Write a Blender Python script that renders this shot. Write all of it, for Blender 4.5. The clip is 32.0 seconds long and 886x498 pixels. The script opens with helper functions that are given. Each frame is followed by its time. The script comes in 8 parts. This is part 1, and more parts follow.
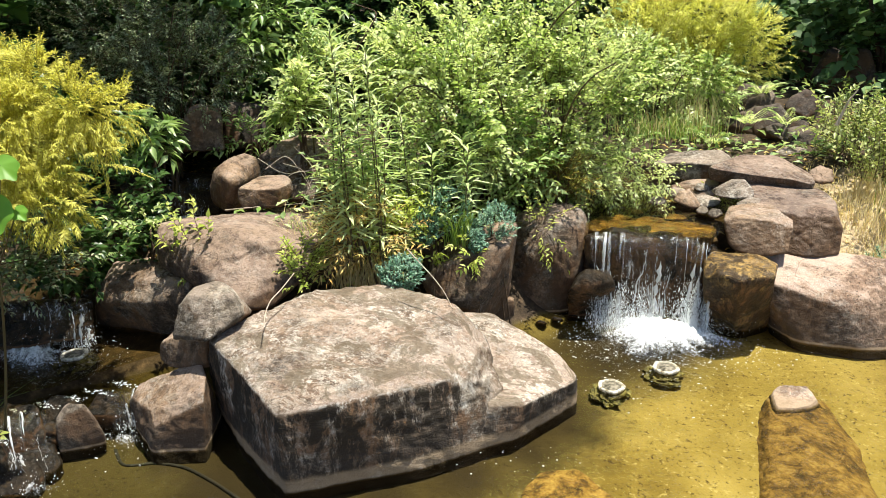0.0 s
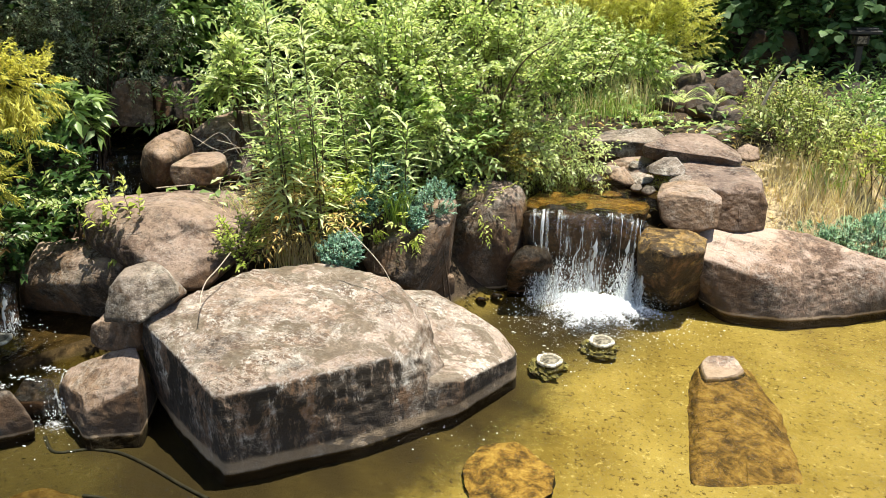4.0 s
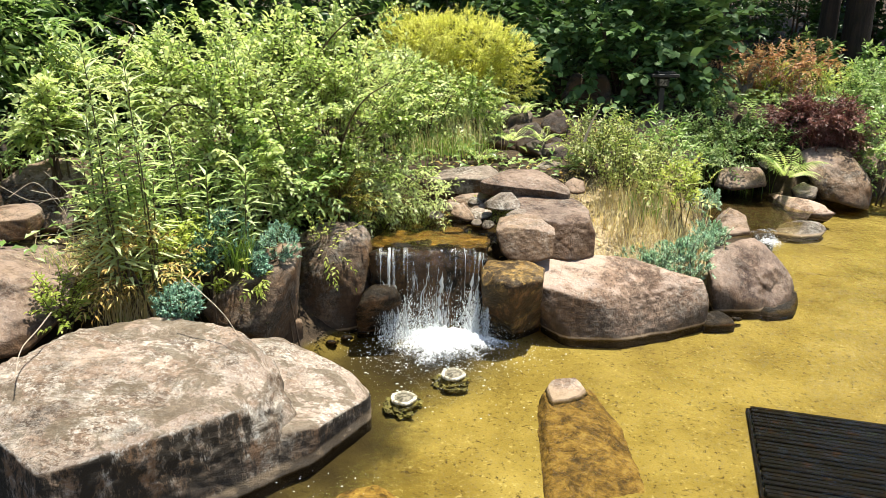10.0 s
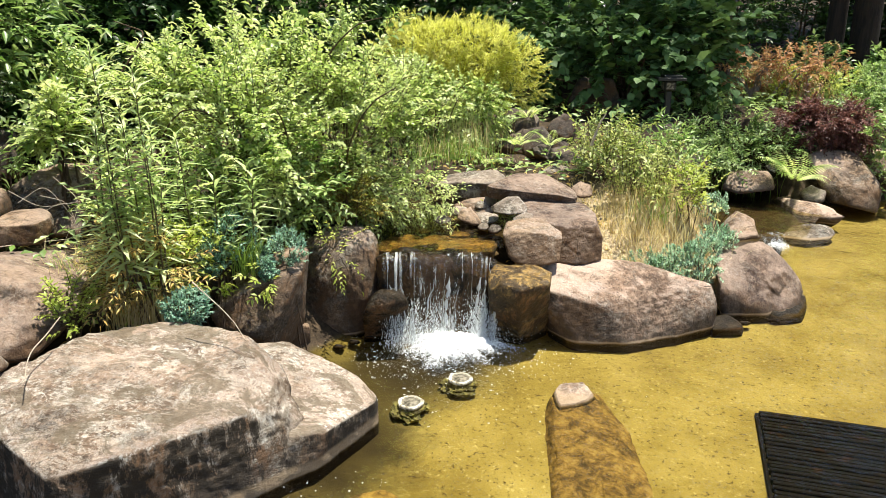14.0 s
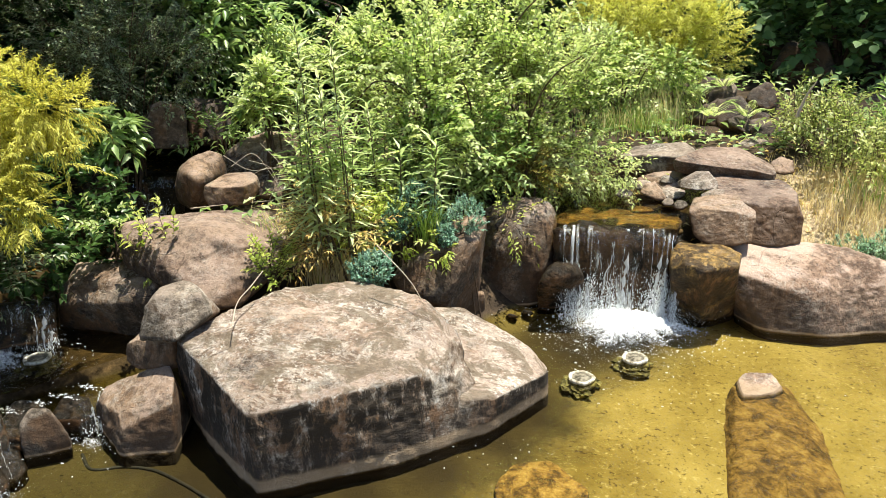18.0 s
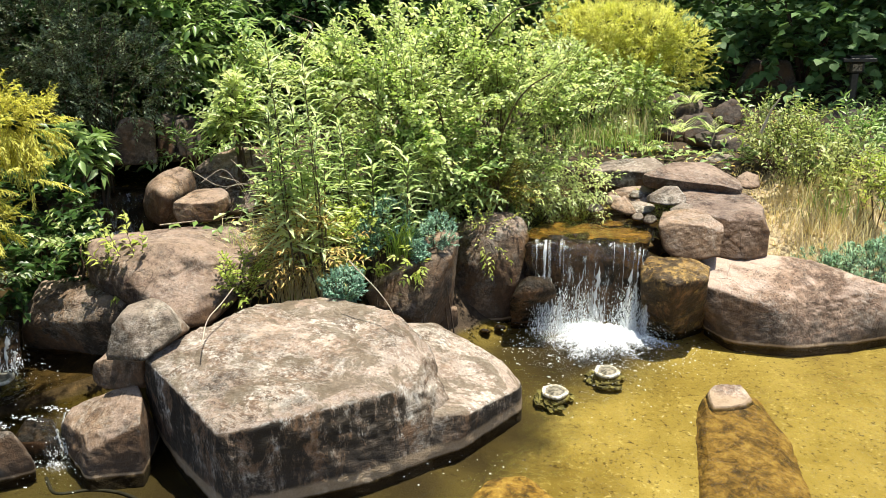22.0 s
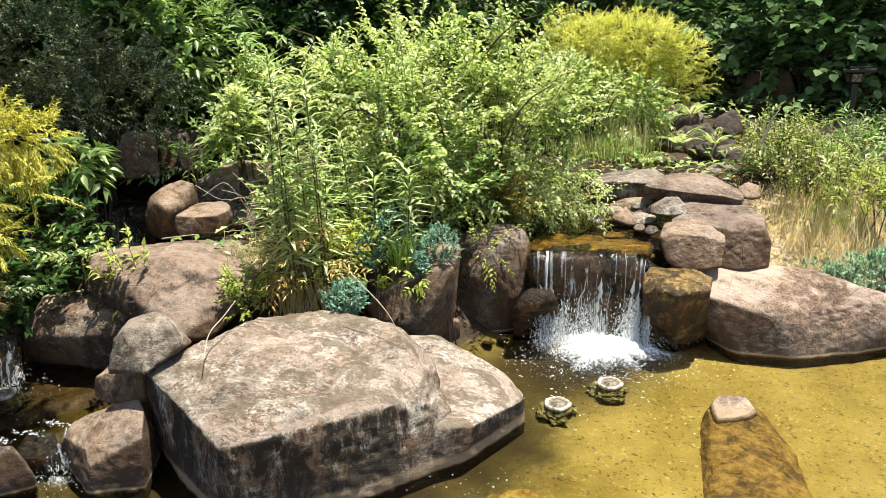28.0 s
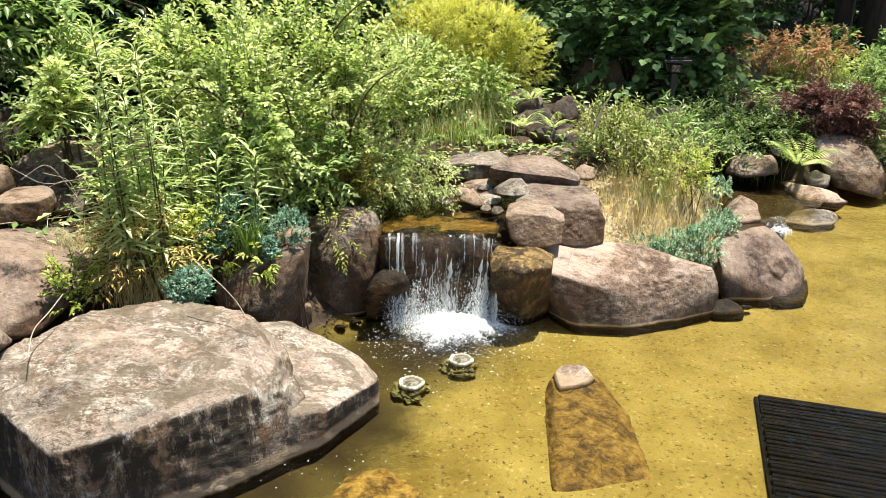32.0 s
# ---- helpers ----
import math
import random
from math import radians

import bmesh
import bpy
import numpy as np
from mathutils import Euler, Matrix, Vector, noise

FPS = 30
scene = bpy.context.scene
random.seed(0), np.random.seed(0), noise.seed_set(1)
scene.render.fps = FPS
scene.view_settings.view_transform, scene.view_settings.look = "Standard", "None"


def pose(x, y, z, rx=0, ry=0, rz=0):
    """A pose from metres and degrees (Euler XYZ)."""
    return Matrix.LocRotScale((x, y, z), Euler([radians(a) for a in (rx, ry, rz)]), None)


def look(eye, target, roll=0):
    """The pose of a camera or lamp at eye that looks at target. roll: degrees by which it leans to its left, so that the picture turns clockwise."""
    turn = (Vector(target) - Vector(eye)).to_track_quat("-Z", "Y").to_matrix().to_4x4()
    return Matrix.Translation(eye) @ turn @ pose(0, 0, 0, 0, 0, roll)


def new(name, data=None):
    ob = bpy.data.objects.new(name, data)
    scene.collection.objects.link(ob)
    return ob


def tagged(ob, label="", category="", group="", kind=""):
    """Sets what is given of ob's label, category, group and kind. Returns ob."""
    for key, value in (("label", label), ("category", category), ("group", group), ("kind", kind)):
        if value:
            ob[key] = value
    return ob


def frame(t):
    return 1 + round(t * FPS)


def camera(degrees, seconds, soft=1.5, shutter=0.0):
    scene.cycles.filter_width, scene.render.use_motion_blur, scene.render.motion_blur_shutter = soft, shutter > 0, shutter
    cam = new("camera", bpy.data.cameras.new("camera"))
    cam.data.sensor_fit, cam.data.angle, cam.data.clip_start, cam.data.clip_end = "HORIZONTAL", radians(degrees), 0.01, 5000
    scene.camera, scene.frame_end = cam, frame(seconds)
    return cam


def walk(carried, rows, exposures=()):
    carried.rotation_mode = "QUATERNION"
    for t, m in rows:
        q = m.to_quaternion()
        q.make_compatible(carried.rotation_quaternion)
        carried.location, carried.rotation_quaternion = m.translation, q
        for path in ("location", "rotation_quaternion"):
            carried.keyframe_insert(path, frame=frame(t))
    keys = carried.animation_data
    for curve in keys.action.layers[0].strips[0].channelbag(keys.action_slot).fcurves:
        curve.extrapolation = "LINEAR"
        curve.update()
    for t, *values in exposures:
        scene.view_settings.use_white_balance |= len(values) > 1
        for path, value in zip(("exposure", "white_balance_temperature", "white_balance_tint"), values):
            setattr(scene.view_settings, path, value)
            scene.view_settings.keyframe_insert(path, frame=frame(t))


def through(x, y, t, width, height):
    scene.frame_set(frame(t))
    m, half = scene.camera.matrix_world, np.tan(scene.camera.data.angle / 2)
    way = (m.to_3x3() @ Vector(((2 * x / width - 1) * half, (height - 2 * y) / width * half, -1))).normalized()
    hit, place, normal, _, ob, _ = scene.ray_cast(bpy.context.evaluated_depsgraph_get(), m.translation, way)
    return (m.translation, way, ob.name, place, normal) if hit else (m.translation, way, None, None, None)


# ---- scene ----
def aim(yaw, pitch, roll):
    """The camera's pose on its stand: yaw to the left of +y, pitch up, roll, in degrees."""
    a, b = radians(yaw), radians(pitch)
    eye = Vector((0.0, 0.0, EYE))
    ahead = Vector((-math.sin(a) * math.cos(b), math.cos(a) * math.cos(b), math.sin(b)))
    return look(eye, eye + ahead, roll)


EYE = 1.8
cam = camera(63.69, 32.0, soft=0.6)
PATH = [(0.00, 18.26, -19.02, -1.60),
        (0.50, 20.54, -19.08, -2.48),
        (1.00, 22.73, -20.61, -2.01),
        (1.50, 23.89, -22.31, -2.02),
        (2.00, 23.04, -23.02, -1.40),
        (2.50, 19.96, -22.06, -0.55),
        (3.00, 18.55, -21.86, -0.40),
        (3.50, 16.77, -21.17, -0.49),
        (4.00, 13.18, -20.90, -0.31),
        (4.50, 10.42, -20.34, -1.32),
        (6.50, 1.32, -18.13, 0.87),
        (7.00, 0.70, -18.23, 1.06),
        (7.50, -0.33, -17.85, 1.38),
        (8.00, -0.07, -17.70, 0.96),
        (8.50, 0.07, -17.80, 0.94),
        (9.00, 0.12, -17.92, 0.89),
        (9.50, 0.13, -17.81, 0.79),
        (10.00, 0.21, -17.66, 0.72),
        (10.50, 0.41, -17.50, 0.57),
        (11.00, 0.17, -17.07, 0.57),
        (11.50, 0.19, -17.04, 0.57),
        (12.00, 0.19, -17.10, 0.62),
        (12.50, 0.34, -17.16, 0.58),
        (13.00, 0.42, -17.08, 0.55),
        (13.50, 0.62, -17.28, 0.52),
        (14.00, 0.79, -17.32, 0.44),
        (14.50, 1.44, -17.44, 0.25),
        (15.00, 9.79, -19.24, -1.31),
        (15.50, 14.13, -19.13, -1.76),
        (17.50, 16.53, -19.63, -2.25),
        (18.00, 15.70, -19.48, -1.68),
        (18.50, 15.18, -19.36, -1.65),
        (19.00, 15.00, -19.39, -1.52),
        (19.50, 13.14, -18.50, -0.80),
        (20.00, 12.78, -18.44, -0.76),
        (20.50, 12.89, -18.67, -0.92),
        (21.00, 12.92, -18.57, -0.96),
        (21.50, 13.16, -18.55, -1.10),
        (22.00, 13.35, -18.31, -1.29),
        (22.50, 13.33, -18.24, -1.28),
        (23.00, 13.15, -18.35, -1.10),
        (23.50, 13.29, -17.85, -1.44),
        (24.00, 13.08, -18.01, -1.09),
        (24.50, 12.19, -18.75, -0.67),
        (25.00, 12.13, -19.06, -0.77),
        (25.50, 12.83, -18.05, -1.31),
        (26.00, 13.35, -17.89, -1.75),
        (26.50, 13.34, -17.84, -1.66),
        (28.50, 13.48, -17.27, -1.64),
        (29.00, 12.65, -17.44, -1.01),
        (29.50, 10.42, -18.01, -0.46),
        (30.00, 9.83, -18.75, -0.37),
        (30.50, 6.24, -19.46, 0.54),
        (31.00, 2.06, -19.06, 0.38),
        (31.50, 0.43, -19.06, 1.12),
        (32.00, 0.95, -18.83, 0.97)]
walk(cam, [(t, aim(*turn)) for t, *turn in PATH], exposures=[(0, 1.05), (32, 1.05)])

# ---- sky and sun ----
SUN_ELEV, SUN_AZ = 78.0, 62.0
world = bpy.data.worlds.new("sky")
scene.world = world
world.use_nodes = True
wn = world.node_tree.nodes
sky = wn.new("ShaderNodeTexSky")
sky.sky_type, sky.sun_disc = "NISHITA", False
sky.sun_elevation, sky.sun_rotation = radians(SUN_ELEV), radians(SUN_AZ)
world.node_tree.links.new(sky.outputs[0], wn["Background"].inputs[0])
wn["Background"].inputs[1].default_value = 0.09
sun = new("sun", bpy.data.lights.new("sun", "SUN"))
sun.data.energy, sun.data.angle, sun.data.color = 4.7, radians(0.6), (1.0, 0.955, 0.83)
_az, _el = radians(SUN_AZ), radians(SUN_ELEV)
sun.matrix_world = look((0, 0, 30), Vector((0, 0, 30)) - Vector((math.sin(_az) * math.cos(_el), math.cos(_az) * math.cos(_el), math.sin(_el))))

# ---- materials ----
def material(name):
    m = bpy.data.materials.new(name)
    m.use_nodes = True
    m.node_tree.nodes.clear()
    out = m.node_tree.nodes.new("ShaderNodeOutputMaterial")
    return m, out


class Net:
    """A small hand for laying nodes in one material."""

    def __init__(self, name):
        self.mat, self.out = material(name)
        self.tree = self.mat.node_tree

    def node(self, kind, **sets):
        n = self.tree.nodes.new("ShaderNode" + kind)
        for key, value in sets.items():
            if key == "blend":
                n.blend_type = value
            elif key == "op":
                n.operation = value
            elif key == "typed":
                n.data_type = value
        return n

    def join(self, a, b):
        self.tree.links.new(a, b)

    def put(self, socket, value):
        if isinstance(value, bpy.types.NodeSocket):
            self.join(value, socket)
        else:
            socket.default_value = value

    def where(self, local=True):
        if local:
            return self.node("TexCoord").outputs["Object"]
        return self.node("NewGeometry").outputs["Position"]

    def noise(self, scale, detail=5.0, rough=0.6, at=None, warp=0.0):
        n = self.node("TexNoise")
        n.inputs["Scale"].default_value, n.inputs["Detail"].default_value = scale, detail
        n.inputs["Roughness"].default_value, n.inputs["Distortion"].default_value = rough, warp
        self.join(at or self.where(), n.inputs["Vector"])
        return n.outputs["Fac"]

    def cells(self, scale, at=None, feature="F1"):
        n = self.node("TexVoronoi")
        n.feature = feature
        n.inputs["Scale"].default_value = scale
        self.join(at or self.where(), n.inputs["Vector"])
        return n.outputs["Distance"]

    def ramp(self, fac, *stops):
        n = self.node("ValToRGB")
        el = n.color_ramp.elements
        while len(el) < len(stops):
            el.new(0.5)
        for e, (pos, col) in zip(el, stops):
            e.position = pos
            e.color = (*col, 1) if isinstance(col, tuple) else (col, col, col, 1)
        self.join(fac, n.inputs["Fac"])
        return n.outputs["Color"]

    def mix(self, fac, a, b, blend="MIX"):
        n = self.node("MixRGB", blend=blend)
        self.put(n.inputs[0], fac)
        for s, v in ((n.inputs[1], a), (n.inputs[2], b)):
            self.put(s, (*v, 1) if isinstance(v, tuple) else v)
        return n.outputs[0]

    def math(self, op, a, b=0.0):
        n = self.node("Math", op=op)
        self.put(n.inputs[0], a)
        self.put(n.inputs[1], b)
        return n.outputs[0]

    def axis(self, vec, name):
        n = self.node("SeparateXYZ")
        self.join(vec, n.inputs[0])
        return n.outputs[name]

    def bump(self, height, strength=0.5, dist=0.02, onto=None):
        n = self.node("Bump")
        n.inputs["Strength"].default_value, n.inputs["Distance"].default_value = strength, dist
        self.join(height, n.inputs["Height"])
        if onto:
            self.join(onto, n.inputs["Normal"])
        return n.outputs[0]

    def surface(self, colour, rough=0.8, normal=None, metal=0.0, spec=0.4):
        n = self.node("BsdfPrincipled")
        self.put(n.inputs["Base Color"], (*colour, 1) if isinstance(colour, tuple) else colour)
        self.put(n.inputs["Roughness"], rough)
        n.inputs["Metallic"].default_value = metal
        n.inputs["Specular IOR Level"].default_value = spec
        if normal:
            self.join(normal, n.inputs["Normal"])
        return n.outputs[0]

    def done(self, shader):
        self.join(shader, self.out.inputs["Surface"])
        return self.mat


def stone(name, dark, mid, pale, lichen=0.3, wet=0.0, fine=1.0, stain=0.45, bed=(1.0, 1.0, 1.25), crust=0.22, crack=0.2, top_light=0.8):
    """Rough garden stone: mottled colour, pale lichen blotches, dark streaks, mineral line at the waterline, up faces
    painted paler as if sunlit.
    """
    k = Net(name)
    p = k.where(False)
    lay = k.node("Mapping")
    lay.inputs["Scale"].default_value = bed
    lay.inputs["Rotation"].default_value = (0.06, -0.05, 0.35)
    k.join(p, lay.inputs["Vector"])
    lay = lay.outputs[0]
    big, med, small = k.noise(1.9, 8, 0.56, lay, 0.5), k.noise(8 * fine, 7, 0.7, lay, 0.3), k.noise(75 * fine, 4, 0.75, p)
    col = k.ramp(big, (0.41, dark), (0.465, mid), (0.52, mid), (0.565, pale))
    col = k.mix(k.ramp(med, (0.48, 0.0), (0.60, 0.45)), col, pale)
    col = k.mix(k.ramp(k.noise(4.2, 9, 0.8, lay, 0.8), (0.50, 0.0), (0.56, 0.6)), col, dark)
    col = k.mix(k.ramp(k.noise(16, 8, 0.8, lay, 0.5), (0.50, 0.0), (0.56, 0.5)), col, k.mix(0.7, col, (0.03, 0.022, 0.015)))
    col = k.mix(k.ramp(small, (0.36, 0.3), (0.5, 0.0)), col, k.mix(0.55, col, (0.03, 0.024, 0.018)))
    grainy = k.noise(24 * fine, 7, 0.72, lay, 0.4)
    col = k.mix(k.ramp(grainy, (0.40, 0.75), (0.49, 0.0)), col, k.mix(0.6, col, dark))
    col = k.mix(k.ramp(grainy, (0.53, 0.0), (0.60, 0.5)), col, pale)
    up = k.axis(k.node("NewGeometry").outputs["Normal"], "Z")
    patch = k.ramp(k.noise(2.6, 4, 0.6, p), (0.42, 0.15), (0.6, 1.0))
    blotch = k.math("MULTIPLY", k.math("MULTIPLY", k.ramp(k.noise(9, 9, 0.8, lay, 0.9), (0.5, 0.0), (0.57, 1.0)), patch), lichen)
    col = k.mix(blotch, col, (0.54, 0.49, 0.41))
    if lichen > 0.6:
        vein = k.ramp(k.math("ABSOLUTE", k.math("SUBTRACT", k.noise(9, 8, 0.75, lay, 0.9), 0.5)), (0.0, 0.6), (0.03, 0.0))
        col = k.mix(k.math("MULTIPLY", vein, k.ramp(k.noise(2.2, 3, at=p), (0.45, 0.0), (0.6, 0.9))), col, (0.58, 0.50, 0.41))
    # up-facing skin painted paler in patches, in place of sun on the tops
    lit_top = k.math("MULTIPLY", k.ramp(k.noise(2.4, 6, 0.65, p, 0.5), (0.47, 0.0), (0.53, top_light)), k.ramp(up, (0.45, 0.0), (0.75, 1.0)))
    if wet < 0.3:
        col = k.mix(lit_top, col, k.mix(0.5, pale, (0.50, 0.385, 0.32)))
    pits = k.math("MULTIPLY", k.ramp(k.cells(48, p), (0.16, 1.0), (0.3, 0.0)), k.ramp(k.noise(3.3, 4, at=p), (0.42, 0.0), (0.58, 0.8)))
    col = k.mix(pits, col, k.mix(0.75, col, (0.02, 0.016, 0.012)))
    speck = k.math("MULTIPLY", k.math("MULTIPLY", k.ramp(k.noise(42, 6, 0.85, p), (0.52, 0.0), (0.58, 1.0)), patch), lichen)
    col = k.mix(speck, col, (0.60, 0.56, 0.49))
    grit = k.noise(130, 3, 0.7, p)
    col = k.mix(k.ramp(grit, (0.34, 0.25), (0.42, 0.0)), col, k.mix(0.6, col, (0.02, 0.015, 0.01)))
    col = k.mix(k.ramp(k.noise(95, 3, 0.7, p), (0.58, 0.0), (0.64, 0.10 + 0.18 * lichen)), col, k.mix(0.6, pale, (0.62, 0.56, 0.48)))
    warp = k.node("VectorMath", op="MULTIPLY_ADD")
    wn_ = k.node("TexNoise")
    wn_.inputs["Scale"].default_value = 3.0
    k.join(p, wn_.inputs["Vector"])
    k.join(wn_.outputs["Color"], warp.inputs[0])
    warp.inputs[1].default_value = (0.35, 0.35, 0.35)
    k.join(p, warp.inputs[2])
    gap = k.ramp(k.cells(2.4, warp.outputs[0], "DISTANCE_TO_EDGE"), (0.0, 1.0), (0.006, 0.0))
    gap = k.math("MULTIPLY", k.math("MULTIPLY", gap, k.ramp(k.noise(2.0, 4, 0.6, p), (0.47, 0.0), (0.56, 1.0))), crack)
    col = k.mix(gap, col, (0.014, 0.010, 0.007))
    if lichen > 0.6:
        rim = k.ramp(up, (0.0, 0.55), (0.45, 1.0), (0.8, 0.12))
        flecks = k.math("MULTIPLY", k.ramp(k.noise(26, 8, 0.85, p), (0.49, 0.0), (0.55, 1.0)), k.math("MULTIPLY", rim, k.ramp(k.noise(1.9, 3, at=p), (0.4, 0.0), (0.55, 1.0))))
        col = k.mix(flecks, col, (0.62, 0.60, 0.55))
        olive = k.math("MULTIPLY", k.ramp(k.noise(3.4, 8, 0.72, lay, 1.2), (0.50, 0.0), (0.54, 0.75)), k.ramp(up, (0.3, 0.3), (0.7, 1.0)))
        col = k.mix(olive, col, k.mix(grainy, (0.06, 0.045, 0.026), (0.17, 0.13, 0.085)))
        wisp = k.ramp(k.math("ABSOLUTE", k.math("SUBTRACT", k.noise(6.5, 9, 0.72, lay, 1.8), 0.5)), (0.0, 0.5), (0.016, 0.0))
        col = k.mix(k.math("MULTIPLY", wisp, k.ramp(k.noise(3.1, 4, 0.6, p), (0.49, 0.0), (0.58, 0.9))), col, (0.58, 0.47, 0.38))
    streak = k.node("Mapping")
    streak.inputs["Scale"].default_value = (9, 9, 3.2)
    k.join(p, streak.inputs["Vector"])
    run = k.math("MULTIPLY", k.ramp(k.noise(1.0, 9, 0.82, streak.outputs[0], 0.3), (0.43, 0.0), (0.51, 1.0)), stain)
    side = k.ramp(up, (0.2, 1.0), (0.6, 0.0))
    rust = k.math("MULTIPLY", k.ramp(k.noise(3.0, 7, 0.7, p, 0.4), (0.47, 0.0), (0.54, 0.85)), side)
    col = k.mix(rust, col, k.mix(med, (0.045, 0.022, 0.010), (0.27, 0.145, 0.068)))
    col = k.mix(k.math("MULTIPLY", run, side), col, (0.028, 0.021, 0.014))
    z = k.axis(p, "Z")
    wob = k.math("ADD", z, k.math("MULTIPLY", k.math("SUBTRACT", k.noise(5, 3, at=p), 0.5), 0.012))
    if wet < 0.5:
        line = k.ramp(wob, (0.0, 0.4), (0.01 * crust, 0.85), (0.05 * crust, 0.75), (0.068 * crust, 0.0))
        col = k.mix(line, col, k.mix(med, (0.24, 0.165, 0.095), (0.42, 0.32, 0.21)))
        soak = k.ramp(wob, (0.05 * crust, 0.0), (0.09 * crust, 0.6), (0.2, 0.0))
        col = k.mix(k.math("MULTIPLY", soak, side), col, (0.045, 0.035, 0.027))
    algae = k.ramp(k.math("ADD", wob, 0.5), (0.49, 1.0), (0.502, 0.0))
    # underwater sides painted near black, algae and the shade at the foot in one
    slime_shade = k.mix(k.noise(7, 6, 0.7, p), (0.006, 0.004, 0.002), (0.03, 0.018, 0.006))
    silt_shade = k.ramp(k.noise(15, 9, 0.82, p, 0.35), (0.36, (0.028, 0.016, 0.005)), (0.45, (0.11, 0.062, 0.014)), (0.53, (0.25, 0.15, 0.034)), (0.65, (0.40, 0.28, 0.085)))
    silt_shade = k.mix(min(1.0, 1.2 * wet), silt_shade, (0.035, 0.022, 0.008))
    col = k.mix(algae, col, k.mix(k.ramp(up, (0.4, 0.0), (0.75, 1.0)), slime_shade, silt_shade))
    h = k.math("ADD", k.math("MULTIPLY", med, 0.6), k.math("ADD", k.math("MULTIPLY", grainy, 0.38), k.math("MULTIPLY", k.math("ADD", small, grit), 0.09)))
    h = k.math("SUBTRACT", h, k.math("MULTIPLY", gap, 0.8))
    rough = k.ramp(k.noise(5, 3, at=p), (0.3, 0.85 - 0.8 * wet), (0.7, 0.95 - 0.75 * wet))
    return k.done(k.surface(col, rough, k.bump(h, 0.9, 0.03), spec=0.35 - 0.35 * wet))


def leaf(name, low, mid, high, through=0.35, rough=0.45, spec=0.4):
    """Leaves: each island its own tone, part of the light shining through."""
    k = Net(name)
    col = k.ramp(k.node("NewGeometry").outputs["Random Per Island"], (0.0, low), (0.55, mid), (1.0, high))
    col = k.mix(k.ramp(k.noise(2.6, 3), (0.42, 0.0), (0.62, 0.7)), col, k.mix(0.7, col, high))
    col = k.mix(k.ramp(k.noise(3.4, 3), (0.36, 0.6), (0.5, 0.0)), col, k.mix(0.7, col, low))
    base = k.surface(col, rough, spec=spec)
    glow = k.node("BsdfTranslucent")
    k.join(k.mix(0.5, col, k.mix(1.0, col, (1.0, 1.0, 0.6), "MULTIPLY")), glow.inputs["Color"])
    m = k.node("MixShader")
    m.inputs[0].default_value = through
    k.join(base, m.inputs[1])
    k.join(glow.outputs[0], m.inputs[2])
    return k.done(m.outputs[0])


def bark(name, dark, pale, stretch=6.0):
    k = Net(name)
    s = k.node("Mapping")
    s.inputs["Scale"].default_value = (stretch * 3, stretch * 3, stretch * 0.4)
    k.join(k.where(False), s.inputs["Vector"])
    n = k.noise(1.0, 6, 0.7, s.outputs[0])
    return k.done(k.surface(k.ramp(n, (0.35, dark), (0.65, pale)), 0.9, k.bump(n, 0.9, 0.03)))


def water(name, ripple=0.35, scale=7.0, tint=(0.93, 0.88, 0.66)):
    """Clear shallow water: it lets the bed show and mirrors by the Fresnel law."""
    k = Net(name)
    p = k.where(False)
    h = k.math("ADD", k.noise(scale, 3, 0.5, p, 0.8), k.math("MULTIPLY", k.noise(scale * 4, 2, 0.5, p, 0.5), 0.3))
    nrm = k.bump(h, ripple, 0.03)
    clear, gloss = k.node("BsdfTransparent"), k.node("BsdfGlossy")
    clear.inputs["Color"].default_value = (*tint, 1)
    gloss.inputs["Roughness"].default_value = 0.03
    k.join(nrm, gloss.inputs["Normal"])
    fr = k.node("Fresnel")
    fr.inputs["IOR"].default_value = 1.333
    k.join(nrm, fr.inputs["Normal"])
    m = k.node("MixShader")
    k.join(fr.outputs[0], m.inputs[0])
    k.join(clear.outputs[0], m.inputs[1])
    k.join(gloss.outputs[0], m.inputs[2])
    return k.done(m.outputs[0])


def spray_white(name, solid=0.8):
    k = Net(name)
    d = k.surface((0.93, 0.95, 0.95), 0.25, spec=0.6)
    t = k.node("BsdfTranslucent")
    t.inputs["Color"].default_value = (0.9, 0.93, 0.94, 1)
    m = k.node("MixShader")
    m.inputs[0].default_value = 0.4
    k.join(d, m.inputs[1])
    k.join(t.outputs[0], m.inputs[2])
    c = k.node("BsdfTransparent")
    m2 = k.node("MixShader")
    m2.inputs[0].default_value = solid
    k.join(c.outputs[0], m2.inputs[1])
    k.join(m.outputs[0], m2.inputs[2])
    return k.done(m2.outputs[0])


